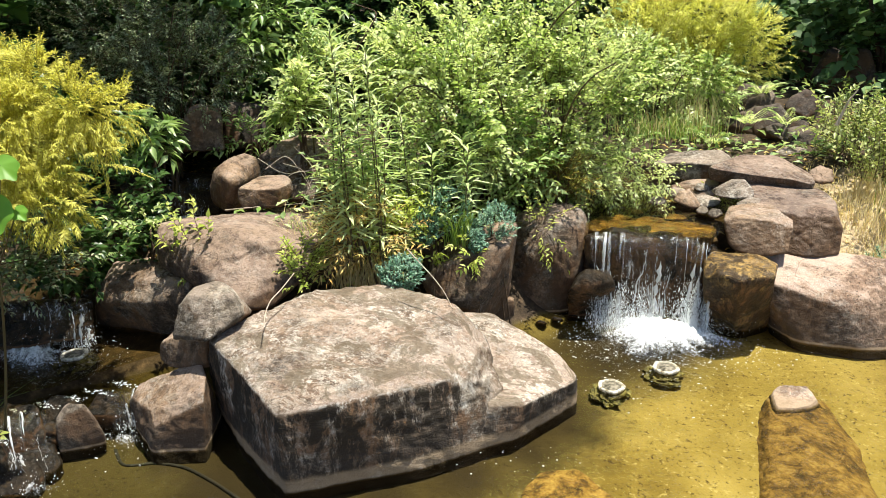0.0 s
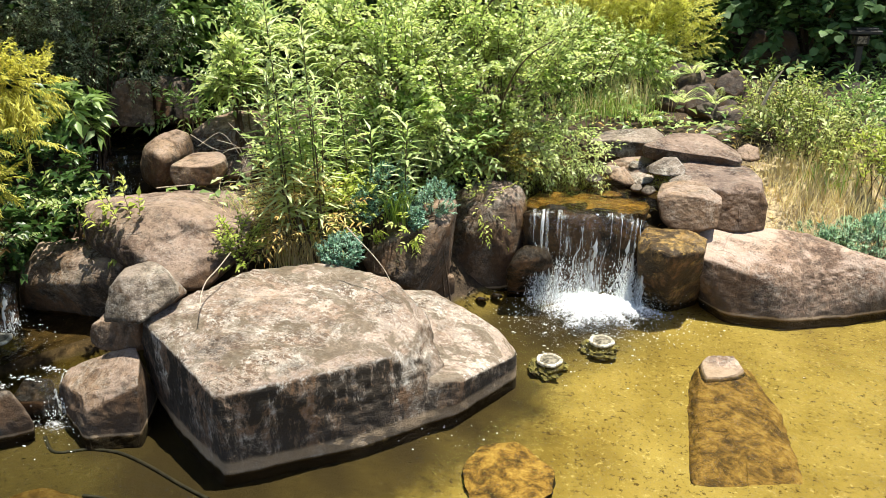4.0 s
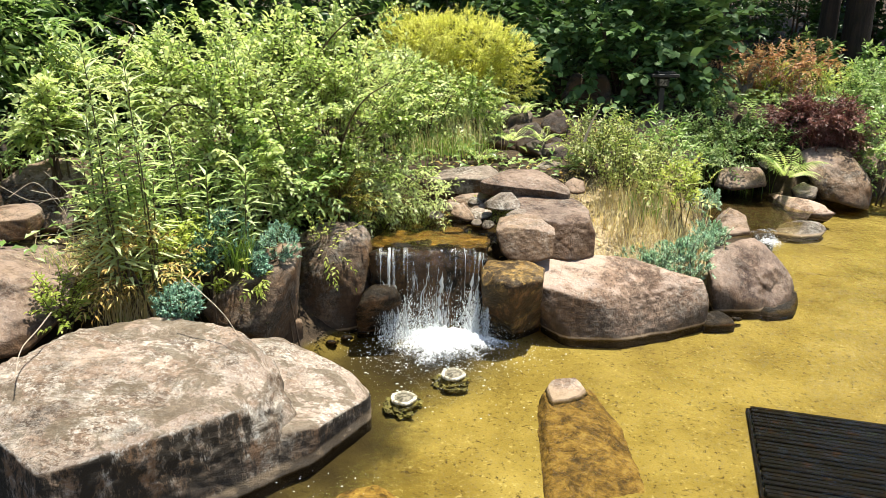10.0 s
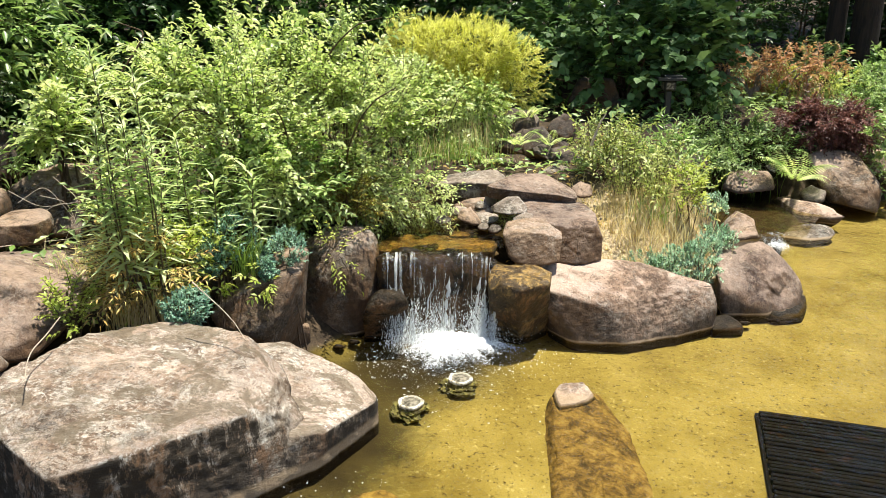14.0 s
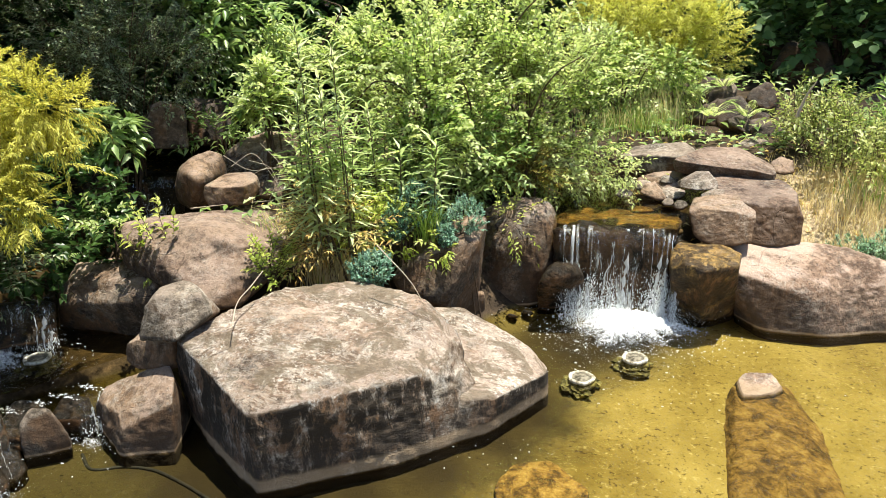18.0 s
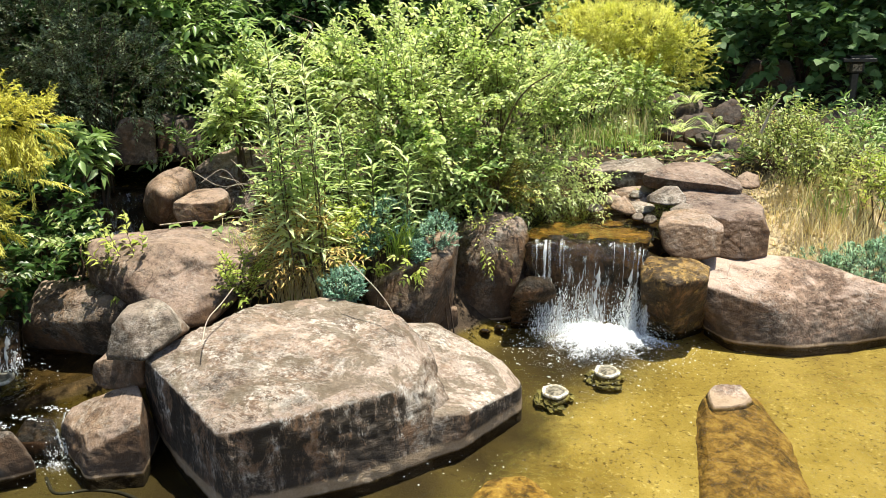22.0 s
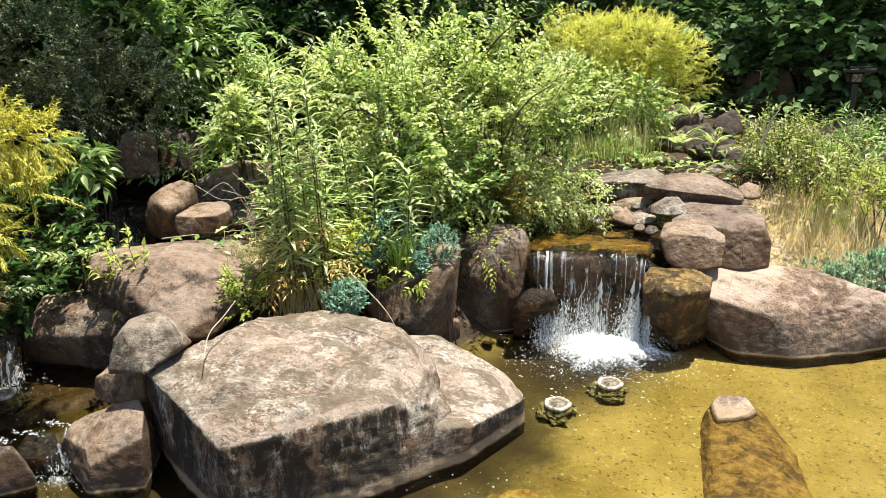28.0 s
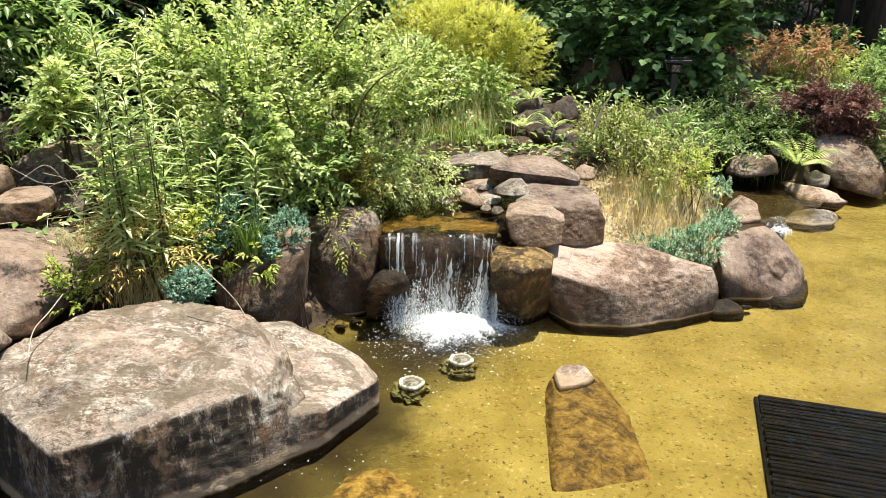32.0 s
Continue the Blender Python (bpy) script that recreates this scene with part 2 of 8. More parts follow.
def soil():
    """Pond sand under water, darkened at the boulder's foot for its shadow; dark litter-strewn earth above it."""
    k = Net("earth and sand")
    p = k.where(False)
    z = k.axis(p, "Z")
    sand = k.ramp(k.noise(2.2, 5, 0.6, p), (0.3, (0.16, 0.115, 0.026)), (0.5, (0.25, 0.19, 0.052)), (0.75, (0.34, 0.27, 0.09)))
    grit = k.noise(42, 5, 0.8, p)
    sand = k.mix(k.ramp(grit, (0.36, 1.0), (0.44, 0.0)), sand, (0.05, 0.03, 0.009))
    sand = k.mix(k.ramp(k.noise(38, 3, 0.7, p), (0.60, 0.0), (0.68, 0.6)), sand, (0.46, 0.39, 0.18))
    earth = k.ramp(k.noise(14, 7, 0.75, p), (0.3, (0.018, 0.013, 0.009)), (0.55, (0.06, 0.042, 0.026)), (0.75, (0.15, 0.10, 0.06)))
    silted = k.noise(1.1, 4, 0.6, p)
    # sand turns darker towards the left bank
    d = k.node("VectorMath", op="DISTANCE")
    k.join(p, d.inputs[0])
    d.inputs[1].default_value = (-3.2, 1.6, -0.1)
    dark_left = k.ramp(k.math("ADD", k.math("MULTIPLY", d.outputs["Value"], 0.3), k.math("MULTIPLY", k.math("SUBTRACT", silted, 0.5), 0.4)), (0.45, 0.92), (0.85, 0.0))
    sand = k.mix(dark_left, sand, k.mix(0.9, sand, (0.013, 0.0105, 0.004)))
    # bed darkened along the boulder's foot for its shadow, and below the fall
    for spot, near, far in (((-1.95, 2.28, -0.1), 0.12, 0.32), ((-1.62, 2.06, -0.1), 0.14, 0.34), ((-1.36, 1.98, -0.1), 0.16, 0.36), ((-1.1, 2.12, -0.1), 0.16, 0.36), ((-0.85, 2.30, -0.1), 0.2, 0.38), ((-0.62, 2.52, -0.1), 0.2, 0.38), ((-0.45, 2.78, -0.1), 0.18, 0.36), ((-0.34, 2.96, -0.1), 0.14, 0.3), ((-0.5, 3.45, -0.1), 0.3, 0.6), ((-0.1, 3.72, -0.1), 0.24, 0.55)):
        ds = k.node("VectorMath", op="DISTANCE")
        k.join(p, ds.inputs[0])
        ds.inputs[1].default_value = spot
        silt_shade = k.ramp(k.math("ADD", ds.outputs["Value"], k.math("MULTIPLY", k.math("SUBTRACT", k.noise(4.5, 5, 0.65, p), 0.5), 0.3)), (near, 0.92), (far, 0.0))
        sand = k.mix(silt_shade, sand, k.mix(0.88, sand, (0.022, 0.015, 0.006)))
    d2 = k.node("VectorMath", op="DISTANCE")
    k.join(p, d2.inputs[0])
    d2.inputs[1].default_value = (1.45, 4.9, 0.5)
    dry = k.ramp(k.math("ADD", d2.outputs["Value"], k.math("MULTIPLY", k.math("SUBTRACT", k.noise(5, 4, at=p), 0.5), 0.6)), (0.5, 1.0), (0.8, 0.0))
    earth = k.mix(dry, earth, k.ramp(grit, (0.35, (0.30, 0.22, 0.12)), (0.6, (0.58, 0.47, 0.30))))
    low = k.ramp(k.math("ADD", z, k.math("MULTIPLY", k.noise(8, 3, at=p), 0.05)), (0.0, 0.0), (0.04, 1.0))
    col = k.mix(low, sand, earth)
    h = k.math("ADD", grit, k.noise(9, 5, 0.6, p))
    return k.done(k.surface(col, 0.92, k.bump(h, 0.6, 0.02), spec=0.2))


STONE_BROWN = stone("brown stone", (0.034, 0.020, 0.011), (0.142, 0.086, 0.049), (0.285, 0.190, 0.120), 0.25, top_light=0.45)
STONE_PALE = stone("pale weathered stone", (0.052, 0.034, 0.021), (0.150, 0.098, 0.063), (0.315, 0.218, 0.153), 0.8, stain=1.0, bed=(0.9, 1.3, 2.0), crust=1.0, crack=0.0, top_light=0.32)
STONE_RED = stone("reddish stone", (0.055, 0.028, 0.017), (0.25, 0.158, 0.104), (0.40, 0.28, 0.20), 0.25, stain=0.5, top_light=0.9)
STONE_PURPLE = stone("purple-brown stone", (0.042, 0.022, 0.016), (0.135, 0.084, 0.057), (0.265, 0.185, 0.133), 0.2, stain=0.5, top_light=0.3)
STONE_GREY = stone("grey stone", (0.036, 0.028, 0.019), (0.105, 0.080, 0.056), (0.25, 0.20, 0.15), 0.55, top_light=0.35)
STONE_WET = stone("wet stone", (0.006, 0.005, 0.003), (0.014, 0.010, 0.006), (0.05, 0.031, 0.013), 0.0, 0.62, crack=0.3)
STONE_GOLD = stone("wet golden-brown stone", (0.035, 0.019, 0.006), (0.20, 0.115, 0.030), (0.50, 0.32, 0.10), 0.1, 0.55, stain=0.8, crack=0.3)
STONE_SUNK = stone("silted stone", (0.034, 0.020, 0.011), (0.142, 0.086, 0.049), (0.285, 0.190, 0.120), 0.25, 0.26)
# near-black base colour; it also carries the shade on rocks under shrubs
STONE_DARK = stone("dark stone", (0.009, 0.007, 0.005), (0.027, 0.019, 0.013), (0.075, 0.052, 0.037), 0.1, top_light=0.1)
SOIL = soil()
POND = water("pond water", 0.6, 5.0, (0.95, 0.93, 0.78))
STREAM = water("stream water", 0.5, 12.0, (0.8, 0.74, 0.5))
FOAM = spray_white("white foam", 0.95)
VEIL = spray_white("falling water", 0.16)
LEAF_SPRING = leaf("light green leaves", (0.10, 0.20, 0.028), (0.50, 0.63, 0.172), (0.87, 0.92, 0.48), 0.55, 0.36, 0.6)
LEAF_MID = leaf("green leaves", (0.05, 0.125, 0.02), (0.24, 0.40, 0.09), (0.58, 0.70, 0.31), 0.45, 0.36, 0.6)
LEAF_DARK = leaf("dark green leaves", (0.018, 0.048, 0.011), (0.040, 0.092, 0.021), (0.095, 0.175, 0.044), 0.35, 0.35)
LEAF_GOLD = leaf("golden foliage", (0.27, 0.28, 0.022), (0.66, 0.63, 0.09), (0.92, 0.87, 0.26), 0.5, 0.6, 0.2)
LEAF_LEMON = leaf("lemon-yellow foliage", (0.43, 0.47, 0.05), (0.80, 0.80, 0.16), (0.95, 0.94, 0.40), 0.5, 0.6, 0.2)
LEAF_BLUE = leaf("blue-green foliage", (0.06, 0.16, 0.10), (0.22, 0.42, 0.30), (0.50, 0.66, 0.52), 0.3, 0.6, 0.2)
LEAF_LIME = leaf("yellow-green leaves", (0.27, 0.37, 0.04), (0.50, 0.58, 0.11), (0.70, 0.73, 0.24), 0.5, 0.4, 0.5)
LEAF_RED = leaf("orange-red maple leaves", (0.36, 0.15, 0.06), (0.56, 0.28, 0.13), (0.62, 0.44, 0.20), 0.4)
LEAF_PURPLE = leaf("purple maple leaves", (0.05, 0.016, 0.016), (0.13, 0.045, 0.040), (0.27, 0.115, 0.09), 0.35)
LEAF_DULL = leaf("grey-green small leaves", (0.035, 0.06, 0.022), (0.13, 0.18, 0.07), (0.42, 0.48, 0.26), 0.2, 0.4, 0.5)
STRAW = leaf("dry grass", (0.46, 0.34, 0.14), (0.72, 0.58, 0.29), (0.88, 0.77, 0.48), 0.4, 0.7, 0.2)
GRASS = leaf("green grass", (0.10, 0.19, 0.03), (0.2, 0.32, 0.05), (0.36, 0.45, 0.10), 0.35)
BARK_DARK = bark("dark bark", (0.008, 0.005, 0.003), (0.034, 0.021, 0.014))
BARK_PALE = bark("pale grey bark", (0.09, 0.08, 0.06), (0.33, 0.29, 0.23))
TWIG = bark("brown twig", (0.05, 0.03, 0.018), (0.14, 0.09, 0.05), 20)
LEAF_OLIVE = leaf("olive green leaves", (0.10, 0.15, 0.025), (0.34, 0.42, 0.10), (0.68, 0.70, 0.30), 0.5, 0.4, 0.5)
STALK = leaf("brownish stalk", (0.07, 0.05, 0.025), (0.09, 0.07, 0.03), (0.11, 0.09, 0.035), 0.1)
LEAF_STRAW = leaf("withered leaves", (0.42, 0.24, 0.06), (0.66, 0.47, 0.15), (0.78, 0.66, 0.28), 0.3, 0.7, 0.2)
LEAF_BRONZE = leaf("bronze-green foliage", (0.18, 0.16, 0.02), (0.32, 0.25, 0.03), (0.40, 0.36, 0.06), 0.3)
LEAF_BROAD = leaf("large fresh green leaves", (0.14, 0.33, 0.03), (0.17, 0.37, 0.04), (0.20, 0.41, 0.05), 0.45)
LEAF_STALK = leaf("pale narrow leaves", (0.30, 0.42, 0.12), (0.55, 0.67, 0.27), (0.80, 0.87, 0.52), 0.45)
VEIL_WHITE = spray_white("white falling water", 0.5)
LEAF_ROUND = leaf("broad dull green leaves", (0.03, 0.08, 0.02), (0.09, 0.175, 0.05), (0.22, 0.34, 0.13), 0.35, 0.5, 0.2)
TWIG_GOLD = leaf("golden twigs", (0.30, 0.28, 0.05), (0.42, 0.38, 0.07), (0.5, 0.46, 0.1), 0.2, 0.7, 0.2)
LEAF_SEDUM = leaf("pale blue-green foliage", (0.17, 0.33, 0.19), (0.34, 0.54, 0.35), (0.60, 0.72, 0.53), 0.3, 0.6, 0.2)
_k = Net("lacy froth")
_z = _k.axis(_k.where(), "Z")
_n = _k.noise(70, 7, 0.75, _k.where(), 0.4)
_a = _k.ramp(_k.math("ADD", _n, _k.math("MULTIPLY", _z, 6.0)), (0.53, 0.0), (0.85, 1.0))
_w = _k.surface((0.93, 0.95, 0.95), 0.4, _k.bump(_n, 0.8, 0.02), spec=0.4)
_c, _m = _k.node("BsdfTransparent"), _k.node("MixShader")
_k.join(_a, _m.inputs[0])
_k.join(_c.outputs[0], _m.inputs[1])
_k.join(_w, _m.inputs[2])
FROTH = _k.done(_m.outputs[0])

# ---- tools for shapes ----
def part(name, mesh, mat, parent, label="", category="", group="", kind=""):
    """Links a mesh or bmesh as one object, under a thing or on its own."""
    if isinstance(mesh, bmesh.types.BMesh):
        bm, mesh = mesh, bpy.data.meshes.new(name)
        bm.to_mesh(mesh)
        bm.free()
    if mat and not mesh.materials:
        mesh.materials.append(mat)
    ob = new(name, mesh)
    ob.parent = parent
    return tagged(ob, label, category, group, kind)


def thing(name, at, label, category, group=""):
    ob = new(name)
    ob.location = at
    ob.empty_display_size = 0.1
    bpy.context.view_layer.update()
    return tagged(ob, label, category, group)


def fast_mesh(name, verts, faces, smooth=True):
    """A mesh from arrays of corners and of equal faces."""
    verts, faces = np.asarray(verts, np.float32), np.asarray(faces, np.int32)
    me = bpy.data.meshes.new(name)
    me.vertices.add(len(verts))
    me.vertices.foreach_set("co", verts.ravel())
    n, k = faces.shape
    me.loops.add(n * k)
    me.loops.foreach_set("vertex_index", faces.ravel())
    me.polygons.add(n)
    me.polygons.foreach_set("loop_start", np.arange(0, n * k, k, dtype=np.int32))
    if smooth:
        me.polygons.foreach_set("use_smooth", np.ones(n, bool))
    me.update(calc_edges=True)
    return me


def unit(v):
    v = np.asarray(v, float)
    return v / np.maximum(np.linalg.norm(v, axis=-1, keepdims=True), 1e-9)


def leaf_mesh(name, pos, along, up, length, width, fold=0.25, droop=0.25, broad=0.42, round_leaf=False):
    """Many leaves at once: a kite with a folded midrib and a bent tip each."""
    n = len(pos)
    along = unit(along)
    side = unit(np.cross(along, up))
    nrm = np.cross(side, along)
    length, width = np.broadcast_to(length, n)[:, None], np.broadcast_to(width, n)[:, None]
    mid = pos + along * length * broad
    if round_leaf:
        p1, p2 = pos + along * length * 0.12, pos + along * length * 0.62
        v = np.stack([pos, p1 - side * width * 0.40 + nrm * width * fold * 0.5, p2 - side * width * 0.46 + nrm * width * fold * 0.4, pos + along * length - nrm * length * droop,
                      p2 + side * width * 0.46 + nrm * width * fold * 0.4, p1 + side * width * 0.40 + nrm * width * fold * 0.5, pos + along * length * 0.45], 1)
        f = np.array([[6, i, (i + 1) % 6] for i in range(6)])[:, ::-1]
        return fast_mesh(name, v.reshape(-1, 3), (f[None] + 7 * np.arange(n)[:, None, None]).reshape(-1, 3), False)
    v = np.stack([pos, mid - side * width / 2 + nrm * width * fold, mid - nrm * width * 0.06,
                  mid + side * width / 2 + nrm * width * fold, pos + along * length - nrm * length * droop], 1)
    f = np.array([[0, 2, 1], [1, 2, 4], [0, 3, 2], [2, 3, 4]])
    return fast_mesh(name, v.reshape(-1, 3), (f[None] + 5 * np.arange(n)[:, None, None]).reshape(-1, 3), False)


def tube_mesh(name, a, b, ra, rb, sides=4):
    """Many straight tapered sticks."""
    a, b = np.asarray(a, float), np.asarray(b, float)
    n = len(a)
    ax = unit(b - a)
    s = unit(np.cross(ax, np.where(np.abs(ax[:, 2:]) > 0.9, [[1.0, 0, 0]], [[0, 0, 1.0]])))
    t = np.cross(ax, s)
    ra, rb = np.broadcast_to(ra, n)[:, None], np.broadcast_to(rb, n)[:, None]
    rings = []
    for c, r in ((a, ra), (b, rb)):
        rings += [c + r * (s * math.cos(q) + t * math.sin(q)) for q in np.arange(sides) * 2 * math.pi / sides]
    v = np.stack(rings, 1)
    f = np.array([[i, (i + 1) % sides, sides + (i + 1) % sides, sides + i] for i in range(sides)])
    return fast_mesh(name, v.reshape(-1, 3), (f[None] + 2 * sides * np.arange(n)[:, None, None]).reshape(-1, 4))


def curve_sticks(p0, p1, p2, n):
    """Points along quadratic curves, as sticks: starts, ends and the share of the way."""
    t = np.linspace(0, 1, n + 1)[None, :, None]
    q = (1 - t) ** 2 * p0[:, None] + 2 * t * (1 - t) * p1[:, None] + t**2 * p2[:, None]
    return q[:, :-1].reshape(-1, 3), q[:, 1:].reshape(-1, 3), np.tile(np.linspace(0, 1, n + 1)[:-1], len(p0)), q


def in_crown(rng, n, lobes, shell=0.55):
    """Places in a crown of several lobes (centre, radii), most of them near its skin, and the way out."""
    w = np.array([r[0] * r[1] + r[0] * r[2] for _, r in lobes])
    pick = rng.choice(len(lobes), n, p=w / w.sum())
    d = unit(rng.normal(size=(n, 3)))
    r = (shell + (1 - shell) * rng.random((n, 1)) ** 0.7) * (1 + 0.12 * rng.normal(size=(n, 1)))
    c, e = np.array([c for c, _ in lobes])[pick], np.array([r for _, r in lobes])[pick]
    return c + d * r * e, unit(d / e)


def sprays(rng, at, way, count, twig, leaf_len, leaf_wid, spread=0.9, sag=0.3, size_jitter=0.3):
    """Twigs with leaves in two rows. Gives leaf arrays and twig sticks."""
    n = len(at)
    way = unit(way)
    L = twig * (0.6 + 0.8 * rng.random((n, 1)))
    end = at + way * L - np.array([0, 0, 1.0]) * L * sag * rng.random((n, 1))
    midp = at + way * L * 0.55
    a, b, s, q = curve_sticks(at, midp, end, 2)
    t = (np.arange(count) + 0.6) / count
    t = t[None, :, None]
    pos = (1 - t) ** 2 * at[:, None] + 2 * t * (1 - t) * midp[:, None] + t**2 * end[:, None]
    tan = unit(2 * (1 - t) * (midp - at)[:, None] + 2 * t * (end - midp)[:, None])
    upv = unit(np.array([0, 0, 1.0]) + 0.3 * rng.normal(size=(n, 1, 3)))
    side = unit(np.cross(tan, upv)) * np.where(np.arange(count) % 2, 1, -1)[None, :, None]
    along = unit(tan * 0.7 + side * spread + 0.25 * rng.normal(size=pos.shape))
    along[:, -1] = tan[:, -1]
    up = unit(np.broadcast_to(upv, pos.shape) + 0.25 * rng.normal(size=pos.shape))
    k = 1 + size_jitter * (rng.random((n, count)) - 0.5) * 2
    k *= np.interp(t[0, :, 0], [0, 0.4, 1], [0.75, 1.05, 0.8])[None]
    return pos.reshape(-1, 3), along.reshape(-1, 3), up.reshape(-1, 3), (leaf_len * k).ravel(), (leaf_wid * k).ravel(), a, b


def stem_mesh(name, q, r0, r1, sides=5):
    """One bent, tapered stem along the points q."""
    q = np.asarray(q, float)
    n = len(q)
    tan = unit(np.gradient(q, axis=0))
    s = unit(np.cross(tan, [0.31, 0.17, 0.93] if abs(tan[0][2]) < 0.9 else [1.0, 0.2, 0]))
    t = np.cross(tan, s)
    r = np.linspace(r0, r1, n)[:, None]
    ring = [q + r * (s * math.cos(w) + t * math.sin(w)) for w in np.arange(sides) * 2 * math.pi / sides]
    v = np.stack(ring, 1).reshape(-1, 3)
    i = np.arange(n - 1)[:, None] * sides
    k = np.arange(sides)[None]
    f = np.stack([i + k, i + (k + 1) % sides, i + sides + (k + 1) % sides, i + sides + k], -1).reshape(-1, 4)
    return fast_mesh(name, v, f)


def shrub(name, lobes, label, category="shrub", base=None, n=500, count=9, twig=0.16, leaf_size=(0.05, 0.022), mat=None, wood=None,
          stems=8, stem_r=0.010, rise=0.5, out=0.7, sag=0.35, seed=0, shell=0.5, fold=0.25, spread=0.9, group="", floor=0.03, droop=0.25, shoots=0, shoot_len=0.4, round_leaf=False, gaps=0.35, clump=0.36):
    """A leafy bush: stems from its foot into a crown of lobes, with leafy twigs on them."""
    rng = np.random.default_rng(seed + 101)
    if base is None:
        m = np.mean([c for c, _ in lobes], axis=0)
        base = (m[0], m[1], min(on_ground(m[0], m[1]), m[2] - 0.02))
    top = thing(name, base, label, category, group)
    base = np.array(base, float)
    lobes = [(np.array(c, float) - base, np.array(r, float)) for c, r in lobes]
    at, away = in_crown(rng, int(n * 2.6), lobes, shell)
    turn = unit(rng.normal(size=(5, 3))) * (2 * math.pi / clump) * np.array([[1.0], [1.3], [0.8], [1.7], [2.1]])
    tuft = np.sin(at @ turn.T + rng.random(5) * 6.28).sum(1)
    best = np.argsort(-tuft + (1 - gaps) * 3.0 * rng.normal(size=len(at)))[:n]
    at, away, tuft = at[best], away[best], tuft[best]
    at = at + away * (0.10 * clump * tuft)[:, None]
    at[:, 2] = np.maximum(at[:, 2], floor * (0.5 + rng.random(n)))
    way = away * out + np.array([0, 0, rise]) + 0.35 * rng.normal(size=at.shape)
    pos, along, up, ln, wd, a, b = sprays(rng, at, way, count, twig, *leaf_size, spread=spread, sag=sag)
    if shoots:
        sat, saway = in_crown(rng, shoots, lobes, 0.8)
        sat[:, 2] = np.maximum(sat[:, 2], floor)
        extra = sprays(rng, sat, saway * 0.6 + np.array([0, 0, 0.75]) + 0.25 * rng.normal(size=sat.shape), 18, shoot_len, leaf_size[0] * 1.15, leaf_size[1] * 1.15, spread=1.0, sag=0.5)
        pos, along, up, ln, wd, a, b = (np.concatenate([u, v]) for u, v in zip((pos, along, up, ln, wd, a, b), extra))
    part("crown", leaf_mesh("crown", pos, along, up, ln, wd, fold, droop, round_leaf=round_leaf), mat, top)
    part("twig_work", tube_mesh("twig_work", a, b, 0.0022, 0.0014, 3), wood or TWIG, top, kind="stuff")
    goal, _ = in_crown(rng, stems, lobes, 0.3)
    foot = rng.normal(size=(stems, 3)) * [0.05, 0.05, 0]
    mid = foot * 0.5 + goal * [[0.35, 0.35, 0.75]]
    _, _, _, q = curve_sticks(foot, mid, goal, 7)
    for line in q:
        part("stem", stem_mesh("stem", line, stem_r, stem_r * 0.3), wood or TWIG, top)
    return top


def goldenrod(x, y, z, height, lean, seed, leaf_len=0.135, mat=None):
    """A tall single stalk set all round with narrow drooping leaves."""
    rng = np.random.default_rng(seed)
    top = thing("goldenrod", (x, y, z), "tall unbranched weed stalk with narrow light green leaves", "plant", "tall stalks in the planting")
    t = np.linspace(0, 1, 9)
    q = np.stack([lean[0] * t**2, lean[1] * t**2, height * t], 1)
    part("stem", stem_mesh("stem", q, 0.0055, 0.002), STALK, top)
    n = int(height * 54)
    s = 0.12 + 0.88 * (np.arange(n) / n) ** 0.85
    a = np.arange(n) * 2.4 + rng.random(n) * 0.6
    pos = np.stack([np.interp(s, t, q[:, i]) for i in range(3)], 1)
    rise = np.interp(s, [0, 0.75, 1], [0.25, 0.55, 1.6])
    along = unit(np.stack([np.cos(a), np.sin(a), rise], 1))
    ln = leaf_len * np.interp(s, [0, 0.3, 0.85, 1], [0.8, 1.1, 0.95, 0.6]) * (0.8 + 0.4 * rng.random(n))
    part("leaves", leaf_mesh("leaves", pos, along, np.tile([0, 0, 1.0], (n, 1)), ln, ln * 0.17, 0.12, 0.4, 0.33), mat or LEAF_STALK, top)
    return top


def fern(x, y, z, size, fronds, seed, mat=None, label="green fern with arching fronds"):
    rng = np.random.default_rng(seed)
    top = thing("fern", (x, y, z), label, "fern")
    for i in range(fronds):
        a = i * 2 * math.pi / fronds + rng.random() * 0.7
        L = size * (0.7 + 0.5 * rng.random())
        t = np.linspace(0, 1, 8)
        d = np.array([math.cos(a), math.sin(a), 0])
        lift = 0.65 + 0.5 * rng.random()
        q = d * (L * t[:, None] * 0.85) + np.array([0, 0, 1.0]) * (L * (lift * t - 0.62 * t**2.2))[:, None]
        s = np.repeat(np.linspace(0.12, 0.98, 20), 2)
        pos = np.stack([np.interp(s, t, q[:, k]) for k in range(3)], 1)
        side = np.cross(d, [0, 0, 1.0]) * np.where(np.arange(40) % 2, 1, -1)[:, None]
        ln = L * 0.22 * np.sin(np.clip(s * 1.05, 0.1, 1) ** 0.7 * math.pi * 0.93 + 0.05).clip(0.08)
        m = leaf_mesh("frond", pos, side + d * 0.35 + np.array([0, 0, -0.15]), np.tile([0, 0, 1.0], (40, 1)), ln, ln * 0.2 + 0.004, 0.1, 0.15, 0.3)
        part("frond", m, mat or LEAF_MID, top)
    return top


